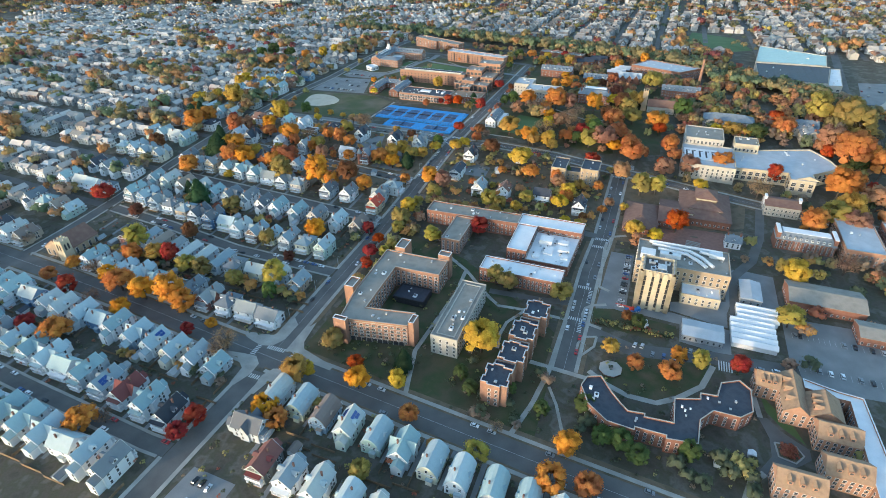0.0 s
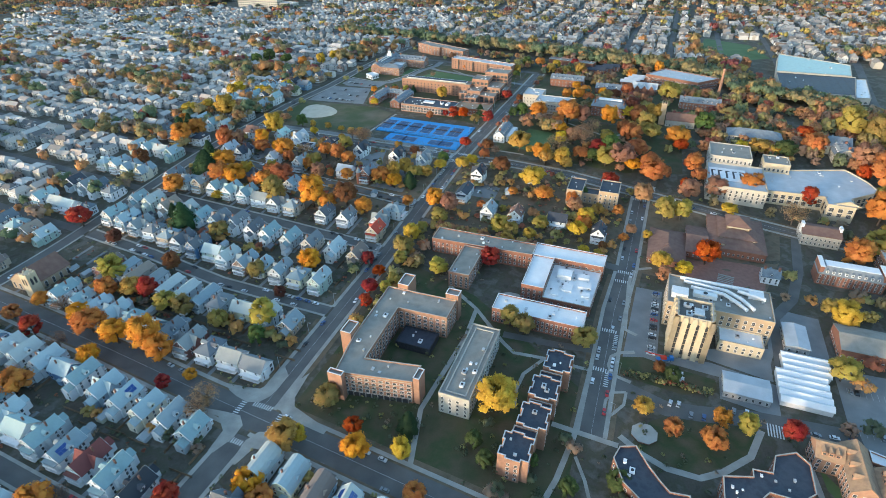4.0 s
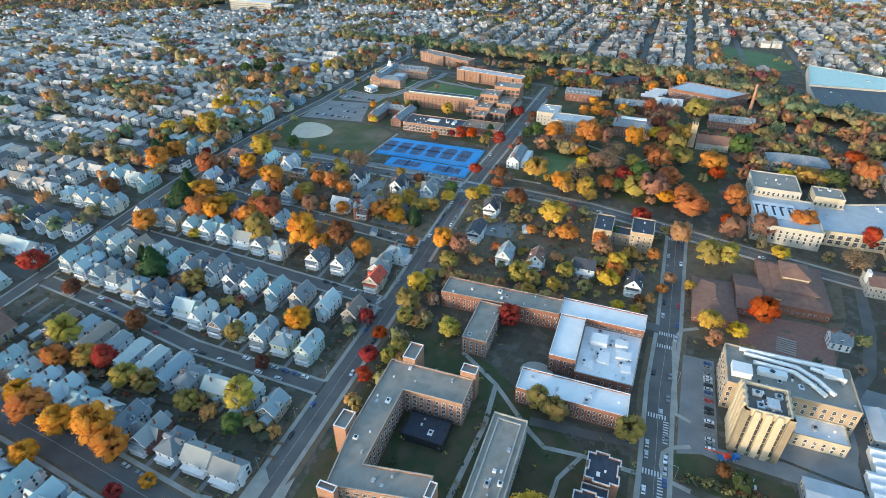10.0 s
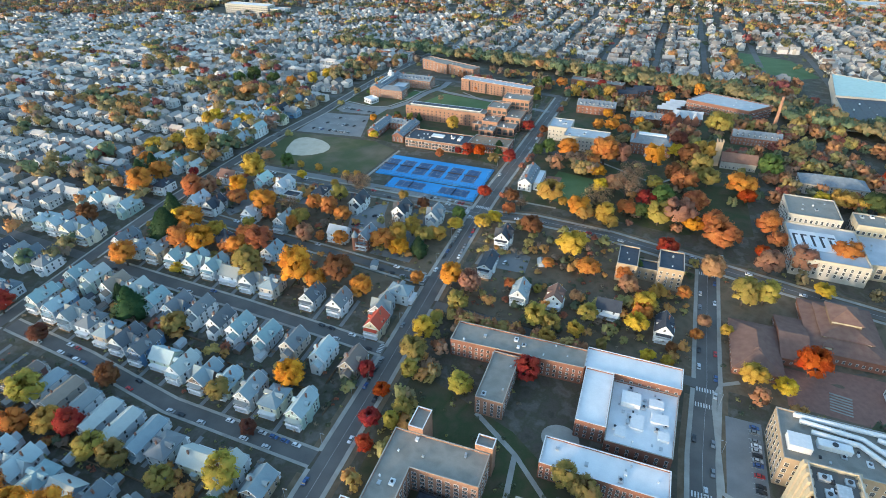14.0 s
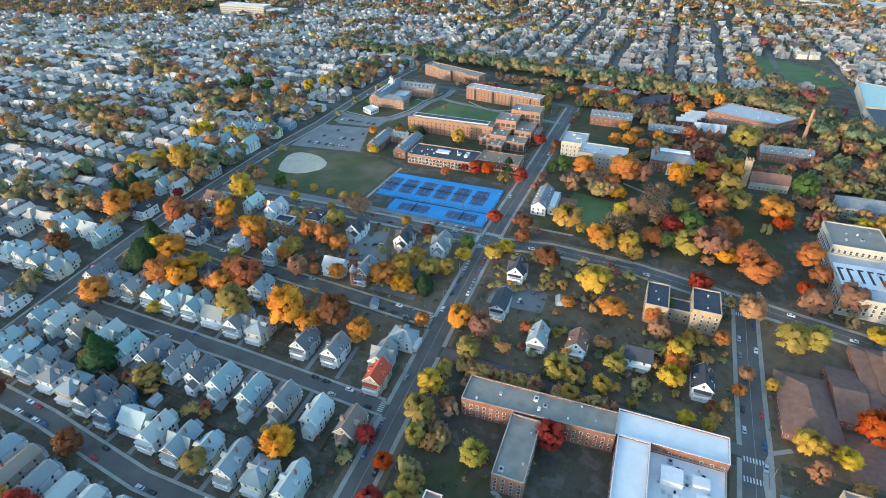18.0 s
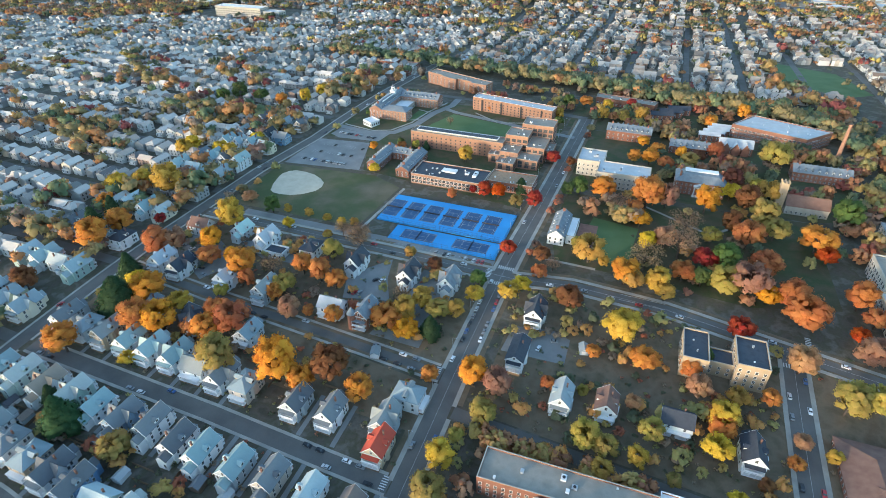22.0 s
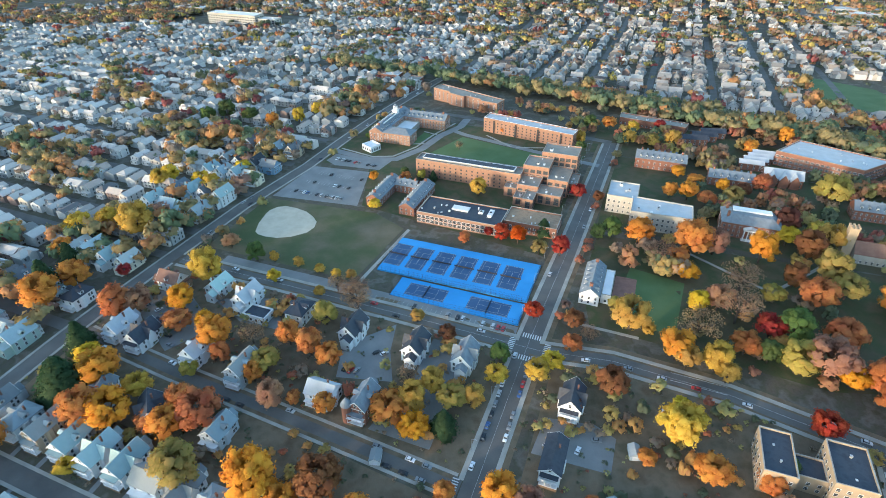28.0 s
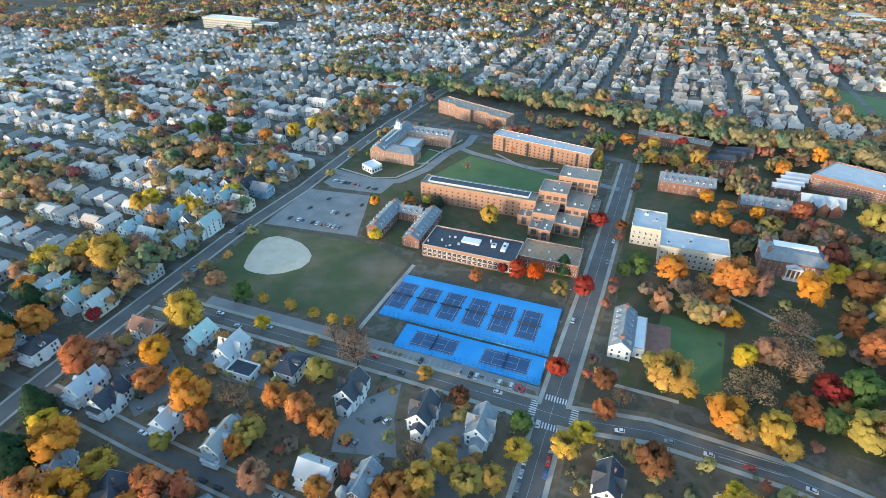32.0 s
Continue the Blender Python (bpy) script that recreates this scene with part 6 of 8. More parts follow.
# tower laboratory and its plant
tw = building("tower_laboratory", rect(177, 195, -15, 2), 27, "cream", "asphalt", "tall cream stone laboratory tower with ribbed walls", 0, coping="limestone", parapet=1.6)
for a, b, c, d in ((-9, -8.5, 9, -8.5), (9, -8.5, 9, 8.5), (-9, 8.5, -9, -8.5)):
    for k in range(5):
        f = k / 4
        x, y = a + (c - a) * f, b + (d - b) * f
        s = Shape()
        s.box(x - 1.45, x + 1.45, y - 1.45, y + 1.45, -4, 26, 0, 0.1)
        s.box(x - 1.6, x + 1.6, y - 1.6, y + 1.6, 24.5, 28.2, 0, 0.5)
        part("rib", s, "cream", tw)
    for k in range(4):
        for z in range(6):
            f = (k + 0.5) / 4
            ang = math.atan2(d - b, c - a)
            child("window", window_mesh(1.2, 3.3, "dark"), tw, Matrix.Translation((a + (c - a) * f, b + (d - b) * f, 2 + z * 3.8)) @ Matrix.Rotation(ang, 4, "Z"))
scatter_units(tw, rect(178, 194, -14, 1), 27, 12, 121, ("metal", "dark", "white"))
rooftop(tw, [(-4, 3, 4, 3, 27, 1.5), (2, -2, 5, 6, 27, 1.8), (5, 4, 3, 3, 27, 1.2), (-3, -4, 3, 4, 27, 1.0)])
lb = stock("laboratory", rect(173, 230, 11, 40), 17, "buff", "gravel", "buff laboratory building with white ducts on its roof", 10, 22, floors=4, every=4, win=(1.6, 2.2))
for pts in ([(-20, 8), (4, 6), (12, 0), (18, -8)], [(-16, 3), (2, 2), (9, -4), (14, -10)], [(-22, 11), (24, 11)], [(10, 8), (25, 4)]):
    s = Shape()
    for a, b in zip(pts, pts[1:]):
        s.tube((*a, 18.8), (*b, 18.8), 1.1, 1.1, 10)
    part("duct", s, "white", lb, "fat white ventilation duct")
scatter_units(lb, rect(174, 229, 12, 39), 17, 16, 122, ("metal", "dark", "white"))
rooftop(lb, [(-22, -5, 9, 8, 17, 3.4), (-8, -2, 13, 4, 17, 2.6), (20, 8, 8, 6, 17, 2.5)], "white")
an = stock("annex", rect(203, 226, -2, 10.8), 7, "cream", "whiteroof", "low annex with a white roof", 3, 23, floors=2)
for i in range(8):
    pitched("glasshouse_bay", 232 + (4 if i > 4 else 0), 255.5 + (3 if i > 4 else 0), -34 + 5 * i, -29.2 + 5 * i, 3.4, 1.3, "white", "whiteroof", "bay of a white glasshouse range", floors=0, category="glasshouse")
pitched("storage_shed", 205, 227, -38, -23, 4.2, 1.2, "metal", "paleroof", "low metal shed with a pale grey roof", floors=1)
pitched("storage_shed", 239, 251, 10, 31, 4.5, 1.0, "metal", "paleroof", "low metal shed with a pale grey roof", "v", floors=1)
pitched("sports_hall", 266, 308, 14, 37, 7, 3.0, "brick", "gravel", "brick hall with a broad tan roof", floors=1)
pitched("brick_store", 300, 330, -8, 8, 6, 2.0, "brick", "gravel", "brick store beside the car park", floors=1)
# yellow-brick pair
stock("yellow_hall", rect(92, 104.5, 134, 157), 12, "buff", "darkroof", "yellow brick hall with a dark roof", 2, 30, floors=3)
stock("yellow_hall", rect(117, 132, 136, 158), 14, "buff", "darkroof", "tall yellow brick hall with a dark roof", 2, 31, floors=4)
building("yellow_link", rect(104.5, 117, 140, 151), 8, "buff", "darkroof", "low link between two yellow brick halls", 2)
# brown-roofed hall
pitched("brown_roofed_hall", 160, 184.5, 76, 118, 4.5, 5.0, "brick", "brownroof", "low hall under a wide brown hipped roof", hip=True, floors=1)
bh = pitched("brown_roofed_hall", 199.5, 237, 102, 150, 6, 5, "brick", "brownroof", "tall hall under stepped brown hipped roofs", hip=True, floors=1)
s = Shape()
s.box(-12, 12, -13, 17, 6.5, 9.4, 1)
s.box(-11.6, 11.6, -13.1, -12.9, 7.6, 9.0, 2)
s.hip(-12, 12, -13, 17, 9.4, 13.2, 1.0)
part("upper_roof", s, ["brownroof", "wood", "cream"], bh, "raised upper roof of brown shingles")
s = Shape()
s.box(-7.5, 7.5, -4, 13, 11.0, 14.0, 1)
s.box(-7.2, 7.2, -4.1, -3.9, 12.2, 13.7, 2)
s.hip(-7.5, 7.5, -4, 13, 14.0, 18.2, 0.9)
part("top_roof", s, ["brownroof", "wood", "cream"], bh, "topmost brown roof over a pale clerestory")
pitched("brown_roofed_wing", 184.8, 199.2, 92, 130, 4.5, 3.4, "brick", "brownroof", "low linking wing under a brown roof", "u", floors=1)
for u_, v_ in ((172, 90), (208, 106)):
    s = Shape()
    s.box(-2.2, 2.2, -1.6, 1.6, -1, 2.4, 0)
    s.box(-1.8, 1.8, -1.68, -1.6, 0.8, 2.0, 1)
    s.hip(-2.2, 2.2, -1.6, 1.6, 2.4, 3.4, 0.3, 2)
    tagged(new("roof_lantern", s.mesh("roof_lantern", "wood", "cream", "brownroof")), "small lantern with a pale window on the brown roof", "roof lantern").matrix_world = at(u_, v_, 0, 6.6)
patch("plaza_brick", [(186, 62), (234, 60), (238, 98), (200, 96), (199, 90), (187, 90)], 0.05, "brickpave", "brick-paved forecourt", "plaza")
# library of limestone with lettering on its roof
west = stock("limestone_library", rect(198, 242, 180, 228.5), 11, "limestone", "paleroof", "limestone library pavilion with a lettered roof terrace", 3, 33, floors=3, every=3.6, win=(1.5, 2.2), coping="cream", parapet=1.1)
main = stock("limestone_library", [(242.3, 190), (284, 193), (284, 180), (303, 180), (303, 196), (312, 204), (321, 212), (325, 221), (322, 232), (316, 244), (309, 255), (263, 238), (263, 230), (242.3, 230)], 10, "cream", "paleroof",
             "long limestone library with a rounded end and a pale roof", 10, 35, floors=2, every=5.0, win=(3.2, 3.0), coping="limestone", parapet=0.9)
s = Shape()
s.poly([(-9.5, -0.5, 0), (9.5, -0.5, 0), (0, -0.5, 3.4), (-9.5, 0.5, 0), (9.5, 0.5, 0), (0, 0.5, 3.4)], [(0, 1, 2), (5, 4, 3), (0, 2, 5, 3), (1, 4, 5, 2)])
cu_, cv_ = 287.96, 213.14
part("pediment", s, "cream", main, "pale stone pediment over the end bay", Matrix.Translation((293.5 - cu_, 180.6 - cv_, 10.9)))
for k in range(5):
    s = Shape()
    s.box(-1.2, 1.2, -0.5, 0.5, -3, 10.2)
    s.box(-1.5, 1.5, -0.7, 0.7, 10.0, 10.6)
    part("pier", s, "limestone", main, "pale stone pier", Matrix.Translation((246 + 8.6 * k - cu_, 190.2 + 0.6 * k - cv_, 0)))
stock("limestone_wing", rect(199.5, 233, 229.2, 261), 14, "limestone", "gravel", "limestone wing with tall windows and a flat roof", 5, 34, floors=3, every=3.2, win=(1.5, 2.6))
stock("yellow_reading_room", rect(242.6, 262.7, 230.4, 249), 14, "cream", "gravel", "cream reading room with tall bays", 3, 36, floors=1, every=3.0, win=(1.6, 6.5), z0=3.5)
pitched("slate_roofed_hall", 217, 264, 294, 313, 9, 5, "limestone", "slate", "pale stone hall with a hipped slate roof", hip=True, floors=3, every=3.2)
pitched("gabled_stone_house", 305, 325, 282, 300, 8, 5.5, "limestone", "slate", "pale stone house with slate gables", "v", floors=2, every=3.2)
pitched("gabled_stone_house", 300, 322, 300.4, 322, 8, 5.5, "limestone", "slate", "pale stone house with slate gables", "u", floors=2, every=3.2)
s = Shape()
s.box(-14, 14, -12.5, 12.5, 0, 0.12, 0)
for a, w in ((-11, 3.6), (-5.6, 4.2), (0, 3.4), (5.4, 3.6), (11, 4.0)):
    s.box(a - w / 2, a - w / 2 + 1.5, -7.4, 7.4, 0.12, 0.17, 1)
    s.box(a - w / 2, a + w / 2, 5.6, 7.4, 0.17, 0.2, 1)
tagged(new("roof_sign", s.mesh("roof_sign", "whiteroof", "dark")), "white roof panel with large dark bars", "sign").matrix_world = at(214, 206, 2, 11.05)
cream_house = pitched("cream_stone_house", 263, 288, 138, 156, 8.5, 2.6, "limestone", "brownroof", "cream stone house with white gable ends and chimneys", "u", floors=2, every=2.6)
for x in (-12.2, 12.2):
    s = Shape()
    s.box(-0.8, 0.8, -2.4, 2.4, 6, 13.4)
    s.box(-0.95, 0.95, -2.55, 2.55, 13.0, 13.5)
    part("chimney", s, "white", cream_house, "broad white end chimney", Matrix.Translation((x, 0, 0)))
mans = pitched("brick_mansard_hall", 266, 304, 89, 103, 8.4, 4.4, "brick", "slate", "brick hall with a slate mansard and white flat top", hip=True, floors=3, every=2.8, flat=0.5)
rooftop(mans, [(0, 0, 30.5, 7.2, 12.75, 0.35)], "whiteroof", "roof_deck")
dm = Shape()
dm.box(-0.75, 0.75, -1.2, 1.6, 0, 1.8, 0)
dm.box(-0.45, 0.45, -1.26, -1.2, 0.4, 1.5, 2)
dm.gable(-0.75, 0.75, -1.2, 1.8, 1.8, 2.4, 0.15, 0.1, 1)
dme = dm.mesh("dormer", "trim", "slate", "glass")
for k in range(9):
    child("dormer", dme, mans, Matrix.Translation((-14.5 + 3.6 * k, -5.9, 9.2)))
for x in (-18, 18):
    s = Shape()
    s.box(-1.2, 1.2, -6.9, 6.9, 0, 13.6)
    s.box(-1.35, 1.35, -7.0, 7.0, 13.3, 13.8, 1)
    part("end_gable", s, ["brick", "white"], mans, "brick end wall with a white coping", Matrix.Translation((x, 0, 0)))
pitched("small_white_house", 232.5, 243, 77, 87, 5.5, 3.5, "white", "slate", "small white house with a dark roof", "u", floors=2, category="house")
pitched("slate_roofed_lodge", 172, 214, 384, 398, 8, 4.5, "brick", "slate", "long brick lodge with a pale slate roof", "u", floors=2, every=3)
cg = pitched("crossed_gable_hall", 118, 146, 424, 438, 7, 5, "brick", "paleroof", "brick hall with crossed gables edged in white", "u", floors=2, every=3)
for x in (-8, 0, 8):
    t_ = Shape()
    t_.gable(-3.2, 3.2, -10.5, 0, 6.6, 11.2, 0.3, 0.25, 1)
    t_.prism([(-3.2, -10), (3.2, -10), (3.2, 0), (-3.2, 0)], -3, 6.6, 0)
    t_.poly([(-3.2, -10, 6.6), (3.2, -10, 6.6), (0, -10, 11.0)], [(0, 1, 2)])
    part("cross_gable", t_, ["brick", "paleroof"], cg, "steep brick cross gable", Matrix.Translation((x, 0, 0)))
stock("flat_roofed_hall", [(-2.6, 523), (59, 513.5), (62, 527), (-2.5, 537)], 7, "brick", "gravel", "long low hall with a pale gravel roof", 5, 91, floors=1, every=4)
for k in range(3):
    u_, v_ = 56 + 8 * k, 489 + 11.5 * k
    pitched("panelled_house", u_, u_ + 22, v_, v_ + 8, 6, 3, "brick", "darkroof", "terraced house with dark panels on its roof", "u", floors=2, every=4, rot=12)
for k in range(4):
    pitched("stepped_house", 102 + 4 * k, 108.5 + 4 * k + 12, 448 + 8.2 * k, 455.6 + 8.2 * k, 6, 2.2, "brick", "paleroof", "terraced house with a white-edged shed roof", "u", floors=2, every=4)
# stone church on the boulevard
church = pitched("stone_church", -232, -211, -99, -72, 7, 7.5, "buff", "brownroof", "stone church with a steep brown roof", "v", floors=1, win=(1.8, 4.2), every=5, category="church")
s = Shape()
s.prism([(-3.6, -3.6), (3.6, -3.6), (3.6, 3.6), (-3.6, 3.6)], -3, 17, 0, [(-3.3, -3.3), (3.3, -3.3), (3.3, 3.3), (-3.3, 3.3)])
for a in (-2.8, 0, 2.8):
    for b in (-2.8, 0, 2.8):
        if a or b:
            s.box(a - 0.5, a + 0.5, b - 0.5, b + 0.5, 17, 18.1)
for rz in (0, 90, 180, 270):
    for x in (-1.2, 1.2):
        q = Matrix.Rotation(radians(rz), 4, "Z")
        s.poly([q @ Vector(c) for c in ((x - 0.7, -3.62, 9.5), (x + 0.7, -3.62, 9.5), (x + 0.7, -3.5, 13.6), (x, -3.45, 14.8), (x - 0.7, -3.5, 13.6))], [(0, 1, 2, 3, 4)], 1)
part("bell_tower", s, ["cream", "dark"], church, "square cream stone bell tower", Matrix.Translation((10.4, -13.4, 0)))

# halls on the hill
stock("stone_hall", [(6, 336), (24, 336), (24, 317), (64, 319), (64, 339), (27, 340), (27, 361), (6, 361)], 13, "limestone", "paleroof", "buff stone hall with a pale flat roof", 9, 36, floors=3)
mh = pitched("brick_mansion_hall", 83, 119, 329, 350, 11, 4, "brick", "slate", "red brick hall with a hipped slate roof and white deck", hip=True, floors=3, flat=0.45)
rooftop(mh, [(0, 2.5, 24, 5.5, 15.02, 0.9)], "whiteroof", "roof_deck")
s = Shape()
for x in (-3.6, -1.2, 1.2, 3.6):
    s.tube((x, -13, -1), (x, -13, 7.5), 0.4, 0.34, 10)
s.box(-4.4, 4.4, -13.6, -10.1, 7.5, 8.3)
s.gable(-4.4, 4.4, -13.6, -10.2, 8.3, 10.2, 0.2, 0.2)
s.box(-4.6, 4.6, -13.8, -10.1, -1, 0.3)
part("portico", s, "white", mh, "white columned portico")
for x in (-15, 15):
    for y in (-6, 6):
        s = Shape()
        s.box(-0.7, 0.7, -1, 1, 11, 17)
        part("chimney", s, "brick", mh, "brick chimney stack", Matrix.Translation((x, y, 0)))
stock("science_hall", [(130, 468), (190, 448), (215, 476), (152, 500)], 12, "brick", "paleroof", "wide brick building with a pale blue-grey roof", 10, 37, floors=3, win=(2.4, 1.6), every=3.6)
# terraced brick complex and dormitories round the lawn
stock("terraced_hall", rect(-147, -60, 344, 358), 14, "orange", "gravel", "long orange brick hall with a flat roof", 10, 38, floors=4, every=4.5, win=(1.0, 1.1), frame_mat="dark")
at_ = thing("roof_attic", at(-104, 351, 0, 14.0), "long low attic on the flat roof", "attic")
s = Shape()
s.box(-38, 38, -3.6, 3.6, 0, 1.5)
part("attic_wall", s, "limestone", at_)
s = Shape()
s.box(-38.4, 38.4, -4, 4, 1.5, 1.75, 0)
s.box(-37.6, 37.6, -3.2, 3.2, 1.75, 1.8, 1)
part("attic_roof", s, ["white", "darkroof"], at_)
for i, (a, b, c, d, hh) in enumerate(((-70, -60.5, 334, 343.5, 7), (-59.7, -52, 322, 333.6, 6), (-51.7, -44, 318, 333.6, 8), (-25.8, -18, 352, 372, 9), (-60, -44, 334, 352, 11), (-60, -40, 352.3, 372, 19), (-39.7, -24, 346, 372, 13), (-50, -22, 372.3, 392, 23), (-43.7, -26, 330, 345.7, 8))):
    stock("terraced_block", rect(a, b, c, d), hh, "orange", "gravel", "stepped brick block with deep window bays", 3, 50 + i, floors=max(2, hh // 4), every=4.4, win=(3.3, 2.5), frame_mat="dark")
nd = stock("north_dormitory", [(-124, 458), (-36, 442), (-34, 456), (-122, 473)], 13, "orange", "paleroof", "orange brick dormitory with a white-edged roof", 8, 40, floors=4, every=4.2, win=(1.0, 1.1), frame_mat="dark", coping="white")
# four dark strips on the facade paint the shade of its upright slots
for i in range(4):
    s = Shape()
    s.box(-0.8, 0.8, -0.12, 0.1, 0.5, 12.4)
    f = (i + 0.5) / 4
    part("recess", s, "dark", nd, "dark vertical strip painted as the shade of a wall slot", Matrix.Translation((-45 + 88 * f, -0.8 - 16 * f + 0.55, 0)) @ Matrix.Rotation(math.atan2(-16, 88), 4, "Z"))
stock("far_dormitory", [(-208, 540), (-186, 532), (-185, 528), (-166, 521), (-165, 525), (-146, 519), (-145, 515), (-126, 511), (-122, 526), (-203, 556)], 12, "orange", "gravel", "brick dormitory behind the trees", 5, 41, floors=4, every=5)
pitched("old_school", -217, -203, 398, 462, 10, 4, "orange", "slate", "brick school with a slate roof", "v", floors=3)
pitched("old_school", -202.7, -160, 446, 462, 10, 4, "orange", "slate", "brick school wing with a slate roof", "u", floors=3)
pitched("old_school", -202.7, -176, 398, 414, 10, 3, "orange", "slate", "brick school end block with a slate roof", "u", True, floors=3)
building("school_flat_wing", rect(-202.5, -186, 414.3, 445.7), 5, "limestone", "whiteroof", "low wing with a white roof", 1)
cupola = thing("cupola", at(-210, 442, 0, 12.5), "white wooden cupola on the school roof", "cupola")
s = Shape()
s.box(-2.6, 2.6, -2.6, 2.6, 0, 4.2)
s.box(-3.0, 3.0, -3.0, 3.0, 4.0, 4.5)
part("tower_base", s, "white", cupola)
s = Shape()
for k in range(8):
    a = radians(45 * k + 22.5)
    s.box(1.7 * math.cos(a) - 0.25, 1.7 * math.cos(a) + 0.25, 1.7 * math.sin(a) - 0.25, 1.7 * math.sin(a) + 0.25, 4.5, 7.6)
s.tube((0, 0, 7.6), (0, 0, 8.1), 2.3, 2.3, 8)
part("lantern", s, "white", cupola, "open eight-posted lantern")
s = Shape()
s.tube((0, 0, 8.1), (0, 0, 10.0), 1.9, 0.9, 8)
s.tube((0, 0, 10.0), (0, 0, 12.4), 0.3, 0.04, 6)
part("spire", s, "slate", cupola, "small dark spire")
rail = thing("roof_balustrade", at(-210, 430, 0, 13.2), "white balustrade along the school ridge", "balustrade")
for x in (-2.4, 2.4):
    s = Shape()
    s.box(x - 0.15, x + 0.15, -20, 10, 0.2, 1.5)
    part("balustrade_side", s, "white", rail)
pavilion = building("glazed_pavilion", [(-214, 377), (-202, 371), (-198, 382), (-209, 388)], 4.5, "white", "whiteroof", "low white glazed pavilion beside the school", 1, every=2.6, coping="white", win=(1.8, 2.2))
pitched("low_school", -162, -151, 284, 322, 6.5, 3.5, "brick", "slate", "brick school range with a slate roof", "v", floors=2)
pitched("low_school", -150.7, -134, 311, 322, 6.5, 3.2, "brick", "slate", "brick school range with a slate roof", "u", floors=2)
pitched("low_school", -133.7, -122, 280, 322, 6.5, 3.5, "brick", "slate", "brick school range with a slate roof", "v", floors=2)
dk = stock("student_centre", rect(-117, -57, 274, 299), 8, "orange", "darkroof", "low centre with a black roof and pale bands", 10, 42, floors=2, every=3.2, win=(2.7, 2.2), coping="limestone")
rooftop(dk, [(-2, 2, 12, 6, 8, 1.2), (20, 2, 3, 9, 8, 1.6), (13, 2, 3, 4, 8, 1.2)], "white")
stock("arts_block", rect(-56.5, -20, 284, 305), 7.5, "brick", "tanroof", "low brick block with a tan roof", 5, 43, floors=2)
# church, chimney and far blocks
ch = pitched("chapel", 160, 188, 322, 334, 7, 6, "limestone", "brownroof", "stone chapel with a steep brown roof", "u", floors=1, category="church")
s = Shape()
s.prism([(-3, -3), (3, -3), (3, 3), (-3, 3)], -4, 22, 0, [(-2.6, -2.6), (2.6, -2.6), (2.6, 2.6), (-2.6, 2.6)])
for a in (-2.3, 0, 2.3):
    for b in (-2.3, 0, 2.3):
        s.box(a - 0.5, a + 0.5, b - 0.5, b + 0.5, 22, 23.2)
part("bell_tower", s, "buff", ch, "square stone bell tower", Matrix.Translation((-18, 0, 0)))
s = Shape()
s.tube((0, 0, -1), (0, 0, 34), 1.9, 1.25, 16)
s.tube((0, 0, 32.5), (0, 0, 33.6), 1.45, 1.45, 16)
tagged(new("factory_chimney", s.mesh("factory_chimney", "orange")), "tall round orange brick chimney", "chimney").matrix_world = at(214, 437)
pitched("white_mansion", 5, 16, 222, 254, 7, 4, "white", "slate", "white mansion with a slate roof and dormers", "v", floors=2, category="house")
building("mansion_wing", rect(16.6, 22, 226, 252), 5.5, "white", "whiteroof", "flat white wing of the mansion", 1)
patch("terrace_brick", rect(22.5, 35, 222, 256), 0.12, "brickpave", "brick terrace beside the mansion", "terrace")
for i, (a, b, c, d, hh, wl, rf) in enumerate(((308, 333, 83, 128, 11, "orange", "paleroof"), (340, 366, 96, 134, 11, "brick", "whiteroof"))):
    stock("campus_hall", rect(a, b, c, d), hh, wl, rf, "campus hall with a flat roof", 4, 60 + i, floors=3)
for a, b, c, d, hh, wl, rf in ((20, 60, 422, 440, 9, "brick", "slate"), (77, 110, 408, 424, 7, "brick", "slate")):
    pitched("hall_on_the_hill", a, b, c, d, hh, 4, wl, rf, "older hall with a pitched slate roof", floors=2, every=4)
stock("sports_centre", [(284, 543), (368, 547), (377, 604), (322, 629), (297, 640)], 10, "limestone", "tealroof", "large sports centre with a pale green roof", 6, 70, floors=0)
sa = stock("sports_annex", [(281, 458), (356, 464), (372, 546.5), (284, 542.5)], 9, "limestone", "darkroof", "low sports hall with a black membrane roof", 8, 71, floors=1, every=6, win=(3, 2))
s = Shape()
for k in range(9):
    s.box(-40 + 9.2 * k, -39.7 + 9.2 * k, -38, 36, 9.03, 9.12)
part("roof_seam", s, "dark", sa, "dark seams across the membrane")
stock("sports_entrance", [(356.6, 464), (372, 466), (384, 548), (373, 546)], 7, "limestone", "whiteroof", "white-roofed entrance range of the sports centre", 5, 74, floors=1, every=5, win=(3, 2))
stock("white_roofed_gym", rect(318, 342, 430, 456), 7, "limestone", "whiteroof", "low gym under a white roof", 2, 75, floors=1, every=5)
for a, b, c, d, hh, rf in ((-965, -893, 957, 984, 13, "whiteroof"), (-828, -716, 896, 924, 19, "whiteroof"), (-711, -674, 898, 922, 14, "paleroof")):
    stock("office_block", rect(a, b, c, d), hh, "limestone", rf, "pale office block far beyond the houses", 6, int(72 - a), floors=4, every=6, win=(4.4, 2))
for a, b, c, d, hh, rf in ((284, 340, 1478, 1505, 8, "whiteroof"), (350, 440, 1372, 1402, 8, "whiteroof"), (352, 452, 1420, 1450, 8, "paleroof"), (300, 345, 1400, 1425, 7, "gravel"), (420, 520, 1480, 1515, 8, "whiteroof"), (470, 560, 1390, 1440, 9, "paleroof")):
    stock("warehouse", rect(a, b, c, d), hh, "limestone", rf, "long low warehouse at the edge of the town", 4, int(a + c), floors=0, group="warehouses")
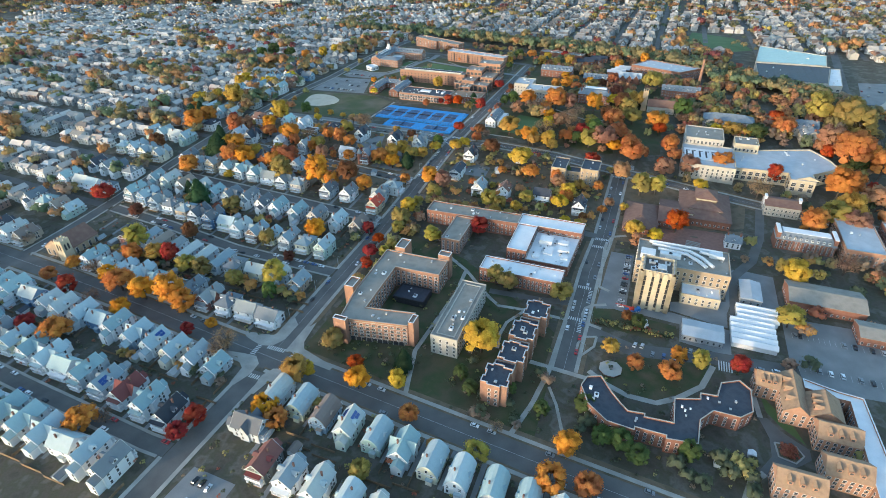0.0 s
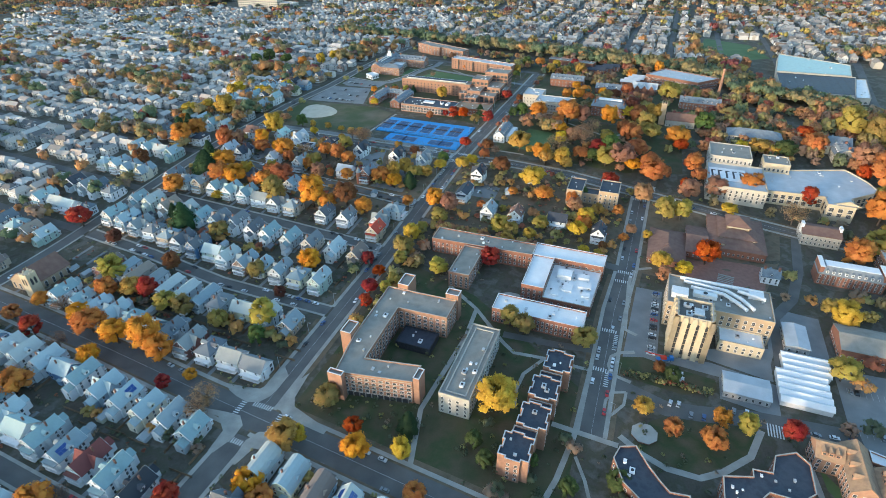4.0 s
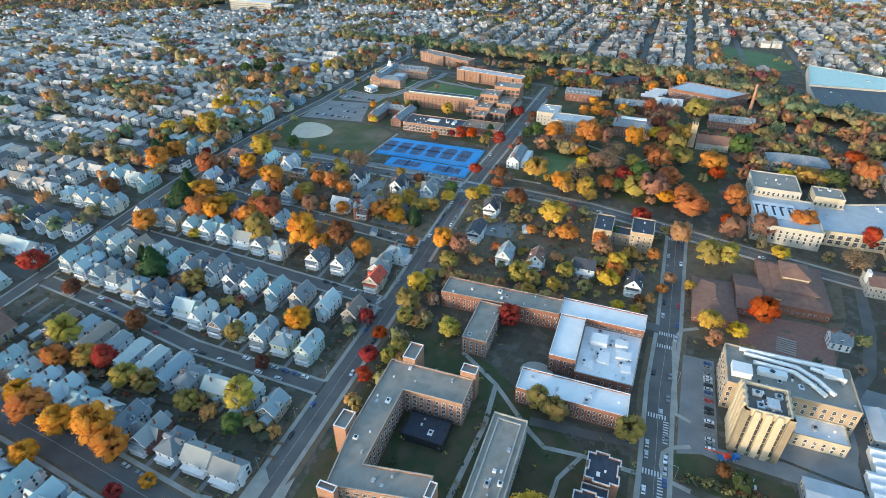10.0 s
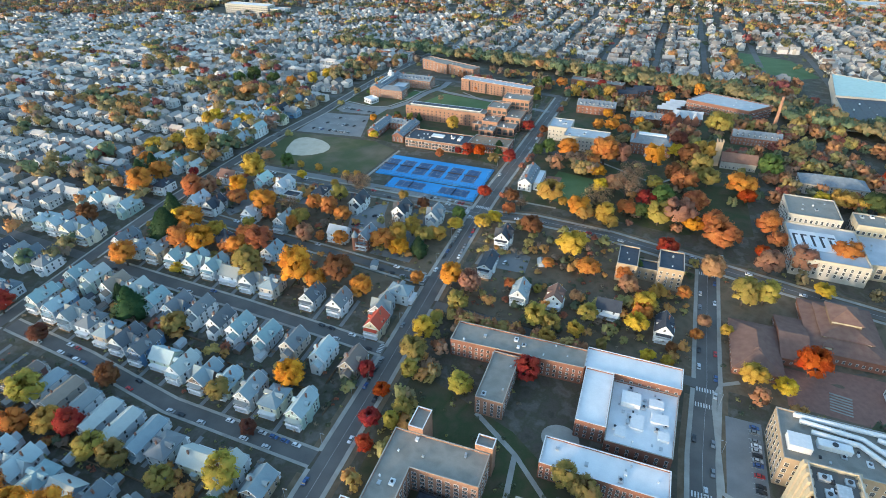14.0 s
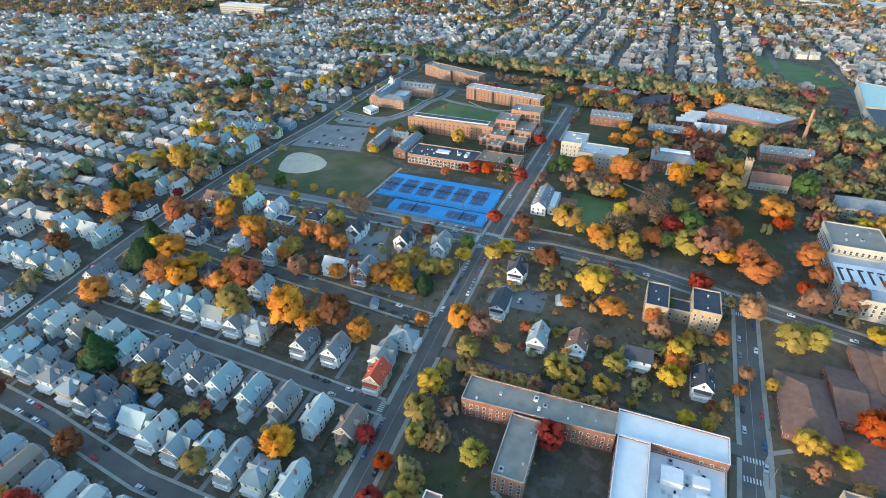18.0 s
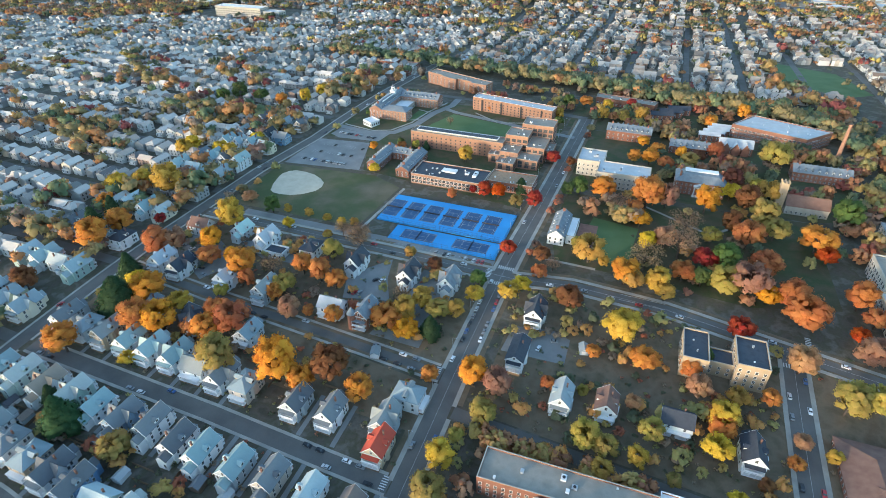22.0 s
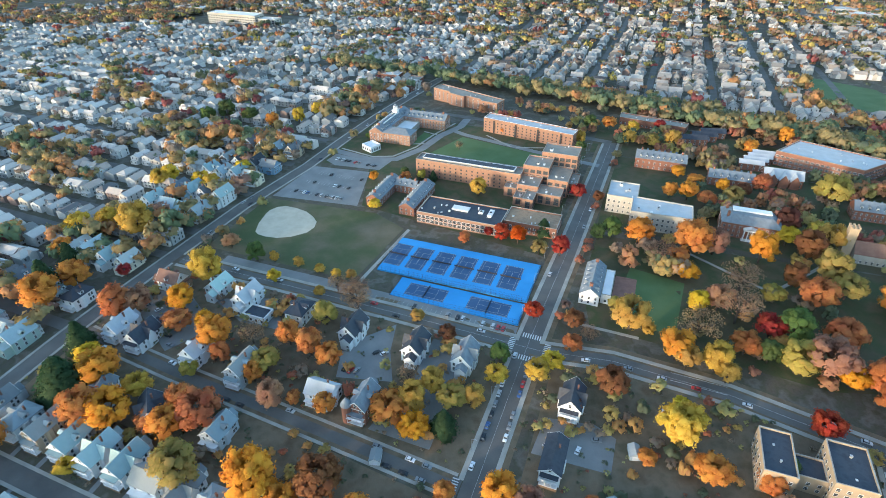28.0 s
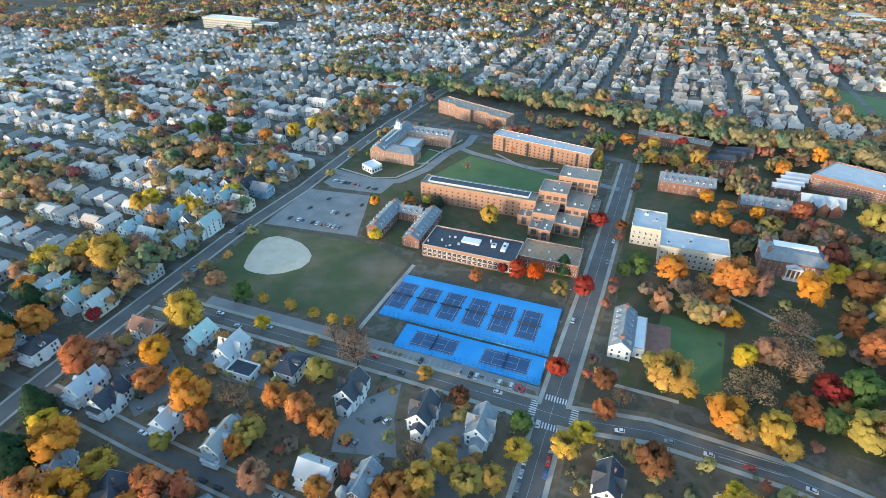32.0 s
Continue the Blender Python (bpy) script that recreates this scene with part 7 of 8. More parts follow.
for a, b, c, d, hh, rf in ((-306, -282, 604, 622, 7, "whiteroof"), (-262, -245, 560, 600, 8, "gravel"), (-205, -182, 640, 668, 8, "paleroof"), (-350, -322, 842, 858, 9, "gravel")):
    stock("shop_block", rect(a, b, c, d), hh, "brick", rf, "flat-roofed brick block on the far avenue", 3, int(c - a), floors=2, every=4)
for a, b, c, d, ax, hh in ((240, 250.8, -71, -59.5, "u", 9), (251, 262, -85, -59, "v", 9), (262.3, 277, -84.5, -69, "v", 9), (264, 281.7, -97.5, -85, "u", 9), (264, 281.7, -117.5, -105, "u", 9), (243, 262, -131, -119.5, "u", 9)):
    td = pitched("tan_roofed_dormitory", a, b, c, d, hh, 4.6, "salmon", "tanroof", "salmon brick dormitory with tan gable roofs", ax, floors=3, win=(1.4, 1.6), every=2.6)
    dm = Shape()
    dm.box(-1.0, 1.0, -1.2, 1.6, 0, 2.0, 0)
    dm.box(-0.6, 0.6, -1.26, -1.2, 0.5, 1.6, 2)
    dm.gable(-1.0, 1.0, -1.2, 2.4, 2.0, 3.0, 0.2, 0.12, 1)
    me = dm.mesh("dormer", "salmon", "tanroof", "glass")
    L, half = ((b - a) / 2, (d - c) / 2) if ax == "u" else ((d - c) / 2, (b - a) / 2)
    for f in (-0.5, 0, 0.5):
        child("dormer", me, td, Matrix.Rotation(radians(0 if ax == "u" else -90), 4, "Z") @ Matrix.Translation((f * L, -half * 0.62, hh + 1.2)))
building("white_roofed_range", [(262.4, -66), (262.4, -59.5), (277.5, -63.5), (288.5, -64.5), (292, -128), (282, -128), (282, -68.6), (277.2, -68.6)], 9, "orange", "whiteroof", "long brick range with a white roof", 3, coping="white")
ribbon("kerb", [(248, -99), (249, -107), (256, -108.5), (260, -103), (257, -98), (248, -99)], -0.4, 0.4, 0.26, "concrete", "pale kerb round the flower bed", "kerb", 0.2, seg=3)
patch("flower_bed", [(248, -99), (249, -107), (256, -108.5), (260, -103), (257, -98)], 0.18, "leaves", "bed planted with red shrubs inside a kerb", "flower bed")
for i in range(2):
    s = Shape()
    s.tube((-4, 0, 1.6), (4, 0, 1.6), 1.4, 1.4, 14)
    for x in (-2.6, 2.6):
        s.box(x - 0.3, x + 0.3, -1.2, 1.2, -0.3, 0.8, 1)
    tagged(new("storage_tank", s.mesh("storage_tank", "white", "concrete")), "white cylindrical storage tank on concrete feet", "tank", "tanks in the yard").matrix_world = at(181.5 + 0.6 * i, -30.5 - 3.8 * i, 0, 0.1)

crane = thing("mobile_crane", at(176, -21, 20, 0.1), "red and blue mobile crane with a lowered boom", "crane")
s = Shape()
s.box(-4.5, 4.5, -1.25, 1.25, 0.7, 1.5)
s.box(2.6, 4.4, -1.2, 1.2, 1.5, 2.9)
part("chassis", s, "crane_blue", crane)
s = Shape()
s.box(-2.2, 0.8, -1.1, 1.1, 1.5, 3.0, 0, 0.15)
part("cab", s, "crane_red", crane)
s = Shape()
s.tube((0, 0, 2.6), (-11, 2.0, 5.0), 0.4, 0.22, 6)
part("boom", s, "crane_red", crane, "long red boom")
for x in (-3.4, -1.6, 2.2, 3.6):
    for y in (-1.15, 1.15):
        s = Shape()
        s.tube((x, y - 0.2, 0.5), (x, y + 0.2, 0.5), 0.5, 0.5, 10)
        part("wheel", s, "rubber", crane)
for u, v in ((222, -122), (237, -111)):
    s = Shape()
    s.box(-1.6, 1.6, -1.3, 1.3, -0.2, 2.2, 0)
    s.gable(-1.6, 1.6, -1.3, 1.3, 2.2, 3.1, 0.25, 0.12, 1)
    tagged(new("garden_shed", s.mesh("garden_shed", "white", "whiteroof")), "small white shed in the garden plots", "shed", "garden sheds").matrix_world = at(u, v)
building("flat_annex", rect(-166, -152, 143, 152), 4, "wall_white", "darkroof", "low flat-roofed annex with a dark roof", 1, coping="white")

# ---- tennis courts ----
cz = gz(-70, 230) + 0.9


def court_deck(name, u0, u1, v0, v1, z, courts, long_v):
    deck = thing(name, at((u0 + u1) / 2, (v0 + v1) / 2), "bright blue tennis courts inside a mesh fence", "tennis court")
    base = gz((u0 + u1) / 2, (v0 + v1) / 2)
    x, y = (u1 - u0) / 2, (v1 - v0) / 2
    s = Shape()
    s.box(-x, x, -y, y, z - base - 2.2, z - base)
    part("slab", s, "court", deck, "light blue acrylic slab")
    z -= base
    for cx, cy in courts:
        cx, cy = cx - (u0 + u1) / 2, cy - (v0 + v1) / 2
        lw_, ll = (5.485, 11.885) if long_v else (11.885, 5.485)
        s = Shape()
        s.box(cx - lw_ - 0.3, cx + lw_ + 0.3, cy - ll - 0.3, cy + ll + 0.3, z, z + 0.012)
        ct = part("court_surface", s, "court_in", deck, "dark blue playing surface")
        s = Shape()

        def line(a0, a1, b0, b1):
            if not long_v:
                a0, a1, b0, b1 = b0, b1, a0, a1
            s.box(cx + a0, cx + a1, cy + b0, cy + b1, z + 0.012, z + 0.02)
        for a in (-5.485, -4.115, 4.115, 5.385):
            line(a, a + 0.12, -11.885, 11.885)
        for b in (-11.885, -6.4, 6.3, 11.785):
            line(-5.485 if abs(b) > 8 else -4.115, 5.485 if abs(b) > 8 else 4.115, b, b + 0.12)
        line(-0.06, 0.06, -6.4, 6.4)
        part("line_marking", s, "paint", ct, "white court lines")
        s = Shape()
        if long_v:
            s.box(cx - 6.4, cx + 6.4, cy - 0.04, cy + 0.04, z + 0.02, z + 1.0)
        else:
            s.box(cx - 0.04, cx + 0.04, cy - 6.4, cy + 6.4, z + 0.02, z + 1.0)
        part("net", s, "dark", ct, "dark tennis net")
    ring = [(-x, -y), (x, -y), (x, y), (-x, y)]
    for a, b in zip(ring, ring[1:] + ring[:1]):
        L = math.dist(a, b)
        n = int(L / 3)
        ps = Shape()
        for i in range(n + 1):
            px, py = a[0] + (b[0] - a[0]) * i / n, a[1] + (b[1] - a[1]) * i / n
            ps.tube((px, py, z - 0.3), (px, py, z + 3.2), 0.05, 0.05, 5)
        for zz in (0.1, 1.6, 3.15):
            ps.tube((*a, z + zz), (*b, z + zz), 0.04, 0.04, 5)
        k = int(L / 0.9)
        for i in range(k):
            px, py = a[0] + (b[0] - a[0]) * i / k, a[1] + (b[1] - a[1]) * i / k
            ps.tube((px, py, z), (px, py, z + 3.1), 0.012, 0.012, 3)
        part("fence", ps, "dark", deck, "dark mesh fence")
    return deck


court_deck("tennis_courts", -117.5, -22.5, 211, 250, cz, [(-36.5 - 14.9 * i - 0.6, 230.5) for i in range(6)], True)
court_deck("lower_tennis_courts", -99.5, -22.5, 190.8, 209.3, gz(-60, 205) + 0.25, [(-42, 200.2), (-80, 200.2)], False)

# ---- cars ----
def car_proto(colour, van=False):
    c = thing("van" if van else "car", at(0, -900), ("%s van parked at the kerb" if van else "%s car parked at the kerb") % colour, "van" if van else "car", "cars on the streets")
    L, W2, top = (2.5, 0.95, 2.1) if van else (2.2, 0.9, 1.42)
    s = Shape()
    prof = [(-L, 0.3), (L, 0.3), (L, 0.72), (L * 0.62, 0.86), (-L * 0.9, 0.9), (-L, 0.75)]
    n = len(prof)
    s.poly([(x, -W2, z) for x, z in prof] + [(x, W2, z) for x, z in prof], [tuple(range(n)), tuple(reversed(range(n, 2 * n)))] + [(i, n + i, n + (i + 1) % n, (i + 1) % n) for i in range(n)])
    a, b = (-L * 0.95, L * 0.55) if van else (-L * 0.8, L * 0.42)
    s.box(a + 0.45, b - 0.6, -W2 + 0.2, W2 - 0.2, top - 0.08, top)
    part("body", s, "car_" + colour, c)
    s = Shape()
    s.poly([(a, -W2 + 0.08, 0.86), (b, -W2 + 0.08, 0.86), (b, W2 - 0.08, 0.86), (a, W2 - 0.08, 0.86), (a + 0.4, -W2 + 0.22, top - 0.06), (b - 0.55, -W2 + 0.22, top - 0.06), (b - 0.55, W2 - 0.22, top - 0.06), (a + 0.4, W2 - 0.22, top - 0.06)],
           [(4, 5, 6, 7), (0, 1, 5, 4), (1, 2, 6, 5), (2, 3, 7, 6), (3, 0, 4, 7)])
    part("cabin_glass", s, "glass", c, "dark car windows")
    for x in (-L * 0.62, L * 0.62):
        for y in (-W2 + 0.05, W2 - 0.05):
            s = Shape()
            s.tube((0, -0.1, 0), (0, 0.1, 0), 0.33, 0.33, 10)
            part("wheel", s, "rubber", c, m=Matrix.Translation((x, y, 0.33)))
    return c


CARS = {k: car_proto(k) for k in CARC}
CARS["van"] = car_proto("white", True)
first = set()


def car(u, v, rot, key=None):
    key = key or rnd.choice(["white", "black", "grey", "silver", "black", "grey", "white", "blue", "red", "silver"])
    m = at(u, v, rot, 0.1)
    if key not in first:
        first.add(key)
        CARS[key].matrix_world = m
        return
    copy_thing(CARS[key], m)


for road, off, step_m, chance in (("cross_street_one", 3.0, 6.4, 0.33), ("cross_street_two", 3.0, 7, 0.2), ("south_street", 3.0, 6.4, 0.3), ("avenue", 4.3, 6.6, 0.13), ("campus_road", 4.2, 6.4, 0.22), ("boulevard", 6.5, 9, 0.14), ("cross_street_three", 3.4, 8, 0.2), ("west_avenue", 3.4, 9, 0.08), ("court_street", 2.6, 16, 0.3)):
    pts = [r for r in ROADS if r[0] == road][0][1]
    for (a, b), (c, d) in zip(pts, pts[1:]):
        L = math.hypot(c - a, d - b)
        ang = math.degrees(math.atan2(d - b, c - a))
        nx, ny = (d - b) / L, -(c - a) / L
        for k in range(int(L / step_m)):
            for s in (-1, 1):
                if rnd.random() < chance:
                    t = (k + 0.5) * step_m / L
                    u, v = a + (c - a) * t + nx * off * s, b + (d - b) * t + ny * off * s
                    if -260 < u < 260 and v > -215 and not road_gap(u, v, road, 3):
                        car(u, v, ang + (180 if s > 0 else 0))
for i in range(22):
    if rnd.random() < 0.6:
        car(168.5, -18.6 + 2.8 * i, 0)
for i in range(20):
    if rnd.random() < 0.5:
        car(267.4 + 2.8 * i, rnd.choice((-40, -12)), 90)
for i in range(14):
    if rnd.random() < 0.45:
        car(-225 + 2.8 * i, rnd.choice((285, 303)), 90)
for v_ in (285, 303, 320):
    for i in range(15):
        if rnd.random() < 0.3:
            car(-224 + 2.8 * i, v_, 90, rnd.choice(("black", "grey", "black", "silver")))
for k in range(4):
    for i in range(14):
        if rnd.random() < 0.2:
            car(390 + 3.1 * i + 3 * k, 440 + 19 * k + 0.5 * i, 90)
for i in range(13):
    if rnd.random() < 0.8:
        car(-224 + 3.1 * i, 349.5 - 0.2 * i, 80)
for i in range(30):
    if rnd.random() < 0.35:
        car(-110.5 + 2.9 * i, 185.5, 90)
for i in range(7):
    car(-19.6, 118 + 6.3 * i, 90)
    if i != 3:
        car(-10.2, 121 + 6.3 * i, -90)
for u, v, r in ((8, 124, 40), (14, 130, 20), (21, 126, 80), (28, 134, 10), (-96, 131, 80), (-93, 131, 80), (-90, 132, 80), (-86, 146, 60), (-82, 147, 60), (146, -4, 90), (-228, 144, 20), (-216, 133, 70), (-224, 134, 60), (-190, 113, 0), (-196, 118, 0), (-152, 167, 40), (-208, 121, 50),
                (180, -52.5, 80), (184, -52, 80), (190, -57, 85), (196, -56.5, 85), (202, -55, 80), (208, -54, 80), (206, -47.5, 80), (210, -47, 80), (216, -46, 80), (246, -49, 5), (254, -48, 5), (262, -47, 5), (2, -212, 90), (6, -212, 90), (10, -213, 90), (4, -222, 60)):
    car(u, v, r)

# ---- street lamps ----
s = Shape()
s.tube((0, 0, -0.3), (0, 0, 8), 0.11, 0.07, 8)
lamp_pole = s.mesh("pole", "metal")
s = Shape()
s.tube((0, 0, 7.9), (1.6, 0, 8.3), 0.05, 0.04, 6)
s.box(1.4, 2.2, -0.16, 0.16, 8.22, 8.36)
lamp_head = s.mesh("lamp_arm", "metal")
for u, v, r in [(-22.5, 30 * k - 100, 0) for k in range(19)] + [(153.5, 30 * k - 70, 180) for k in range(8)] + [(-200 + 36 * k, -112 - 1.0 * k * 3.4, -90) for k in range(6)]:
    if road_gap(u, v):
        continue
    lp = thing("street_lamp", at(u, v, r), "slim grey street lamp at the kerb", "street lamp", "street lamps")
    child("pole", lamp_pole, lp)
    child("lamp_arm", lamp_head, lp)

# ---- the town beyond: rows of houses and trees to the distance ----
far_rnd = np.random.RandomState(3)
CAMPUS = [(-240, 182, -20, 500), (-12, -135, 345, 500), (0, 480, 240, 520), (-240, 480, 10, 545), (240, 420, 440, 600)]


BELT = [(-420, 668), (-184, 616), (-54, 586), (72, 552), (178, 541), (240, 470), (345, 425)]


def in_campus(u, v):
    for (a, b), (c, d) in zip(BELT, BELT[1:]):
        t = min(1, max(0, ((u - a) * (c - a) + (v - b) * (d - b)) / ((c - a) ** 2 + (d - b) ** 2)))
        if math.hypot(u - a - t * (c - a), v - b - t * (d - b)) < 24:
            return True
    if (270 < u < 392 and 420 < v < 650) or (384 < u < 455 and 415 < v < 530) or (195 < u < 292 and 645 < v < 795):
        return True
    return any(a < u < c and b < v < d for a, b, c, d in CAMPUS)


FAR_STREETS = [("west", v) for v in (-178, -108, -31, 33, 105, 178, 208, 268, 326, 384, 442, 500)]
for _, v in FAR_STREETS:
    ribbon("road_far", [(-1500, v + 30), (-700, v + 14), (-254, v)], -3.5, 3.5, 0.07, "asphalt", "residential street between far houses", "road", seg=30)
far = {"wall": Shape(), "roof": Shape(), "pale": Shape(), "glass": Shape()}
FAR_HOUSES = []


def far_house(u, v, rot, low=False):
    x, y = xy(u, v)
    z = hgt(x, y)
    w, d, h = far_rnd.uniform(3.9, 5.2), far_rnd.uniform(5.5, 8), far_rnd.uniform(5.8, 7.6)
    r = h + (far_rnd.uniform(1.2, 2.8) if low else far_rnd.uniform(2.4, 4.6))
    hip = far_rnd.rand() < (0.35 if low else 0.2)
    k = min(w, d - 0.6) * 0.95 if hip else 0.0
    a = TH + radians(rot)
    c, s = math.cos(a), math.sin(a)

    def T(p):
        return (x + p[0] * c - p[1] * s, y + p[0] * s + p[1] * c, z + p[2])
    far["wall"].poly([T(p) for p in ((-w, -d, -1), (w, -d, -1), (w, d, -1), (-w, d, -1), (-w, -d, h), (w, -d, h), (w, d, h), (-w, d, h), (0, -d + k, r), (0, d - k, r))],
                     [(0, 1, 5, 4), (1, 2, 6, 5), (2, 3, 7, 6), (3, 0, 4, 7), (4, 5, 8), (6, 7, 9)])
    o = 0.5
    far["pale" if low else "roof"].poly([T(p) for p in ((-w - o, -d - o, h - 0.4), (0, -d - o + k, r + 0.2), (0, d + o - k, r + 0.2), (-w - o, d + o, h - 0.4), (w + o, -d - o, h - 0.4), (w + o, d + o, h - 0.4))],
                     [(0, 1, 2, 3), (1, 4, 5, 2)] + ([(0, 4, 1), (3, 2, 5)] if hip else []))
    if far_rnd.rand() < 0.7:
        far["wall"].poly([T(p) for p in ((-w * 0.8, -d - 2, -1), (w * 0.8, -d - 2, -1), (w * 0.8, -d, -1), (-w * 0.8, -d, -1), (-w * 0.8, -d - 2, 3.2), (w * 0.8, -d - 2, 3.2), (w * 0.8, -d, 3.2), (-w * 0.8, -d, 3.2))],
                         [(0, 1, 5, 4), (1, 2, 6, 5), (3, 0, 4, 7), (4, 5, 6, 7)])
    if far_rnd.rand() < 0.5:
        q, e = far_rnd.uniform(-0.3, 0.4) * d, w + 1.0
        far["wall"].poly([T(p) for p in ((-e, q - 2.4, -1), (-e, q + 2.4, -1), (e, q + 2.4, -1), (e, q - 2.4, -1), (-e, q - 2.4, h - 0.3), (-e, q + 2.4, h - 0.3), (e, q + 2.4, h - 0.3), (e, q - 2.4, h - 0.3), (-e, q, r - 1), (e, q, r - 1))],
                         [(1, 0, 4, 8, 5), (3, 2, 6, 9, 7), (0, 3, 7, 4), (2, 1, 5, 6)])
        far["pale" if low else "roof"].poly([T(p) for p in ((-e - 0.3, q - 2.8, h - 0.7), (e + 0.3, q - 2.8, h - 0.7), (e + 0.3, q, r - 0.7), (-e - 0.3, q, r - 0.7), (e + 0.3, q + 2.8, h - 0.7), (-e - 0.3, q + 2.8, h - 0.7))], [(0, 1, 2, 3), (3, 2, 4, 5)])
    g = far["glass"]
    for zz in (1.2, 4.1):
        for sx in (-1, 1):
            for f in ((-0.55, 0.1, 0.65) if math.hypot(u, v - 150) < 620 else ()):
                e = sx * (w + 0.05)
                g.face([T(p) for p in ((e, f * d - 0.55, zz), (e, f * d + 0.55, zz), (e, f * d + 0.55, zz + 1.6), (e, f * d - 0.55, zz + 1.6))])
            for f in (-0.5, 0.5):
                e = -d - (2.05 if zz < 2 else 0.05)
                if sx < 0:
                    g.face([T(p) for p in ((f * w - 0.5, e, zz), (f * w + 0.5, e, zz), (f * w + 0.5, e, zz + 1.6), (f * w - 0.5, e, zz + 1.6))])
    FAR_HOUSES.append((u, v))


for _, v0 in FAR_STREETS:
    for side in (-1, 1):
        u = -322.0 if v0 in (-108, -31, 33, 105, 178, 208, 268, 326) else -262.0
        if (v0, side) in ((178, 1), (208, -1)):
            continue
        while u > -1100:
            v = v0 + side * 17.5 + (-254 - u) * 0.034
            if far_rnd.rand() < 0.92:
                far_house(u, v + far_rnd.uniform(-2.5, 2.5), (0 if side > 0 else 180) + far_rnd.uniform(-3, 3) + (90 if far_rnd.rand() < 0.3 else 0), True)
            u -= far_rnd.uniform(11.5, 14.5)
u = -262.0
while u > -1100:
    far_house(u, 193 + (-254 - u) * 0.034 + far_rnd.uniform(-1, 1), far_rnd.choice((0, 180)), True)
    u -= far_rnd.uniform(12, 14.5)
for v0 in (-70, 0, 69, 141):
    u = -330.0
    while u > -1000:
        far_house(u, v0 + (-254 - u) * 0.034 + far_rnd.uniform(-2, 2), far_rnd.choice((0, 90, 180)), True)
        u -= far_rnd.uniform(13, 19)
# north and west quarters beyond the college
for v0 in np.arange(560, 1450, 62):
    ribbon("road_far", [(-1500, v0 + 20), (-700, v0 + 8), (-236, v0)], -3.2, 3.2, 0.07, "asphalt", "residential street between far houses", "road", seg=40)
    for side in (-1, 1):
        u = -248.0
        while u > -1300 + max(0, 700 - v0):
            v = v0 + side * 16 + (-u * 0.02) + far_rnd.uniform(-3, 3)
            if far_rnd.rand() < 0.86 - 0.4 * step(900, 1400, v) and not in_campus(u, v) and not (-1000 < u < -660 and 870 < v < 1010) and v < 1400 + 0.75 * u + 440:
                far_house(u, v + far_rnd.uniform(-1.5, 1.5), (0 if side > 0 else 180) + far_rnd.uniform(-4, 4), far_rnd.rand() < 0.6)
            u -= far_rnd.uniform(12, 17)
ribbon("road_far", [(-235, 640), (-222, 818), (-226, 1172), (-215, 1600)], -4.5, 4.5, 0.09, "asphalt", "long avenue running out through the far houses", "road", seg=40)
NORTH_STREETS = [-190, -122, -55, 18, 90, 155, 226, 296, 366, 436, 506, 576, 650, 730, 810, 890, 970, 1050, 1130]
for u0 in NORTH_STREETS:
    start = 612 - 0.1 * u0 if u0 < 330 else 640
    ribbon("road_far", [(u0, start), (u0 + 10, 1600)], -3.8, 3.8, 0.08, "asphalt", "residential street between far houses", "road", seg=40)
    for side in (-1, 1):
        for row in ((15.5, 13.5, 0.9), (30.5, 24, 0.5)):
            v = start + far_rnd.uniform(0, 8)
            while v < 1560:
                u = u0 + side * row[0] + 0.012 * (v - 640) + far_rnd.uniform(-2.0, 2.0)
                if far_rnd.rand() < row[2] - 0.3 * step(850, 1350, v) and not in_campus(u, v) and not (185 < u < 300 and 630 < v < 810) and not (270 < u < 460 and 1330 < v < 1530) and not (105 < u < 190 and 1130 < v < 1180):
                    far_house(u, v, (90 if side < 0 else -90) + far_rnd.uniform(-5, 5) + (90 if far_rnd.rand() < 0.55 else 0))
                v += row[1] * far_rnd.uniform(0.85, 1.3)
for v0 in np.arange(-420, 500, 64):
    for side in (-1, 1):
        u = 400.0
        while u < 1150:
            if far_rnd.rand() < 0.8 and not in_campus(u, v0 + side * 17):
                far_house(u, v0 + side * 17, (0 if side > 0 else 180) + far_rnd.uniform(-4, 4))
            u += far_rnd.uniform(13, 17)
fw = tagged(new("far_houses", far["wall"].mesh("far_houses", "wall_far")), "countless pale timber houses of the town", "houses", kind="stuff")
tagged(child("far_roofs", far["roof"].mesh("far_roofs", "roof_far"), fw), kind="stuff")
tagged(child("far_roofs", far["pale"].mesh("far_roofs", "roof_west"), fw), kind="stuff")
tagged(child("far_windows", far["glass"].mesh("far_windows", "glass"), fw), kind="stuff")

# trees too many to count, by colour: leaf clumps gathered into one mesh each
weights = [("o", 0.18), ("y", 0.12), ("r", 0.04), ("q", 0.05), ("a", 0.29), ("g", 0.2), ("b", 0.06), ("p", 0.06)]
blocked = set()
for u, v in FAR_HOUSES + PLACED:
    blocked.add((int(u // 5), int(v // 5)))
TREE_CELLS = set((int(u // 5), int(v // 5)) for u, v, _ in NEAR_TREES)


def pick(ws=weights):
    q = far_rnd.rand() * sum(w for _, w in ws)
    for k, w in ws:
        q -= w
        if q < 0:
            return k
    return "b"


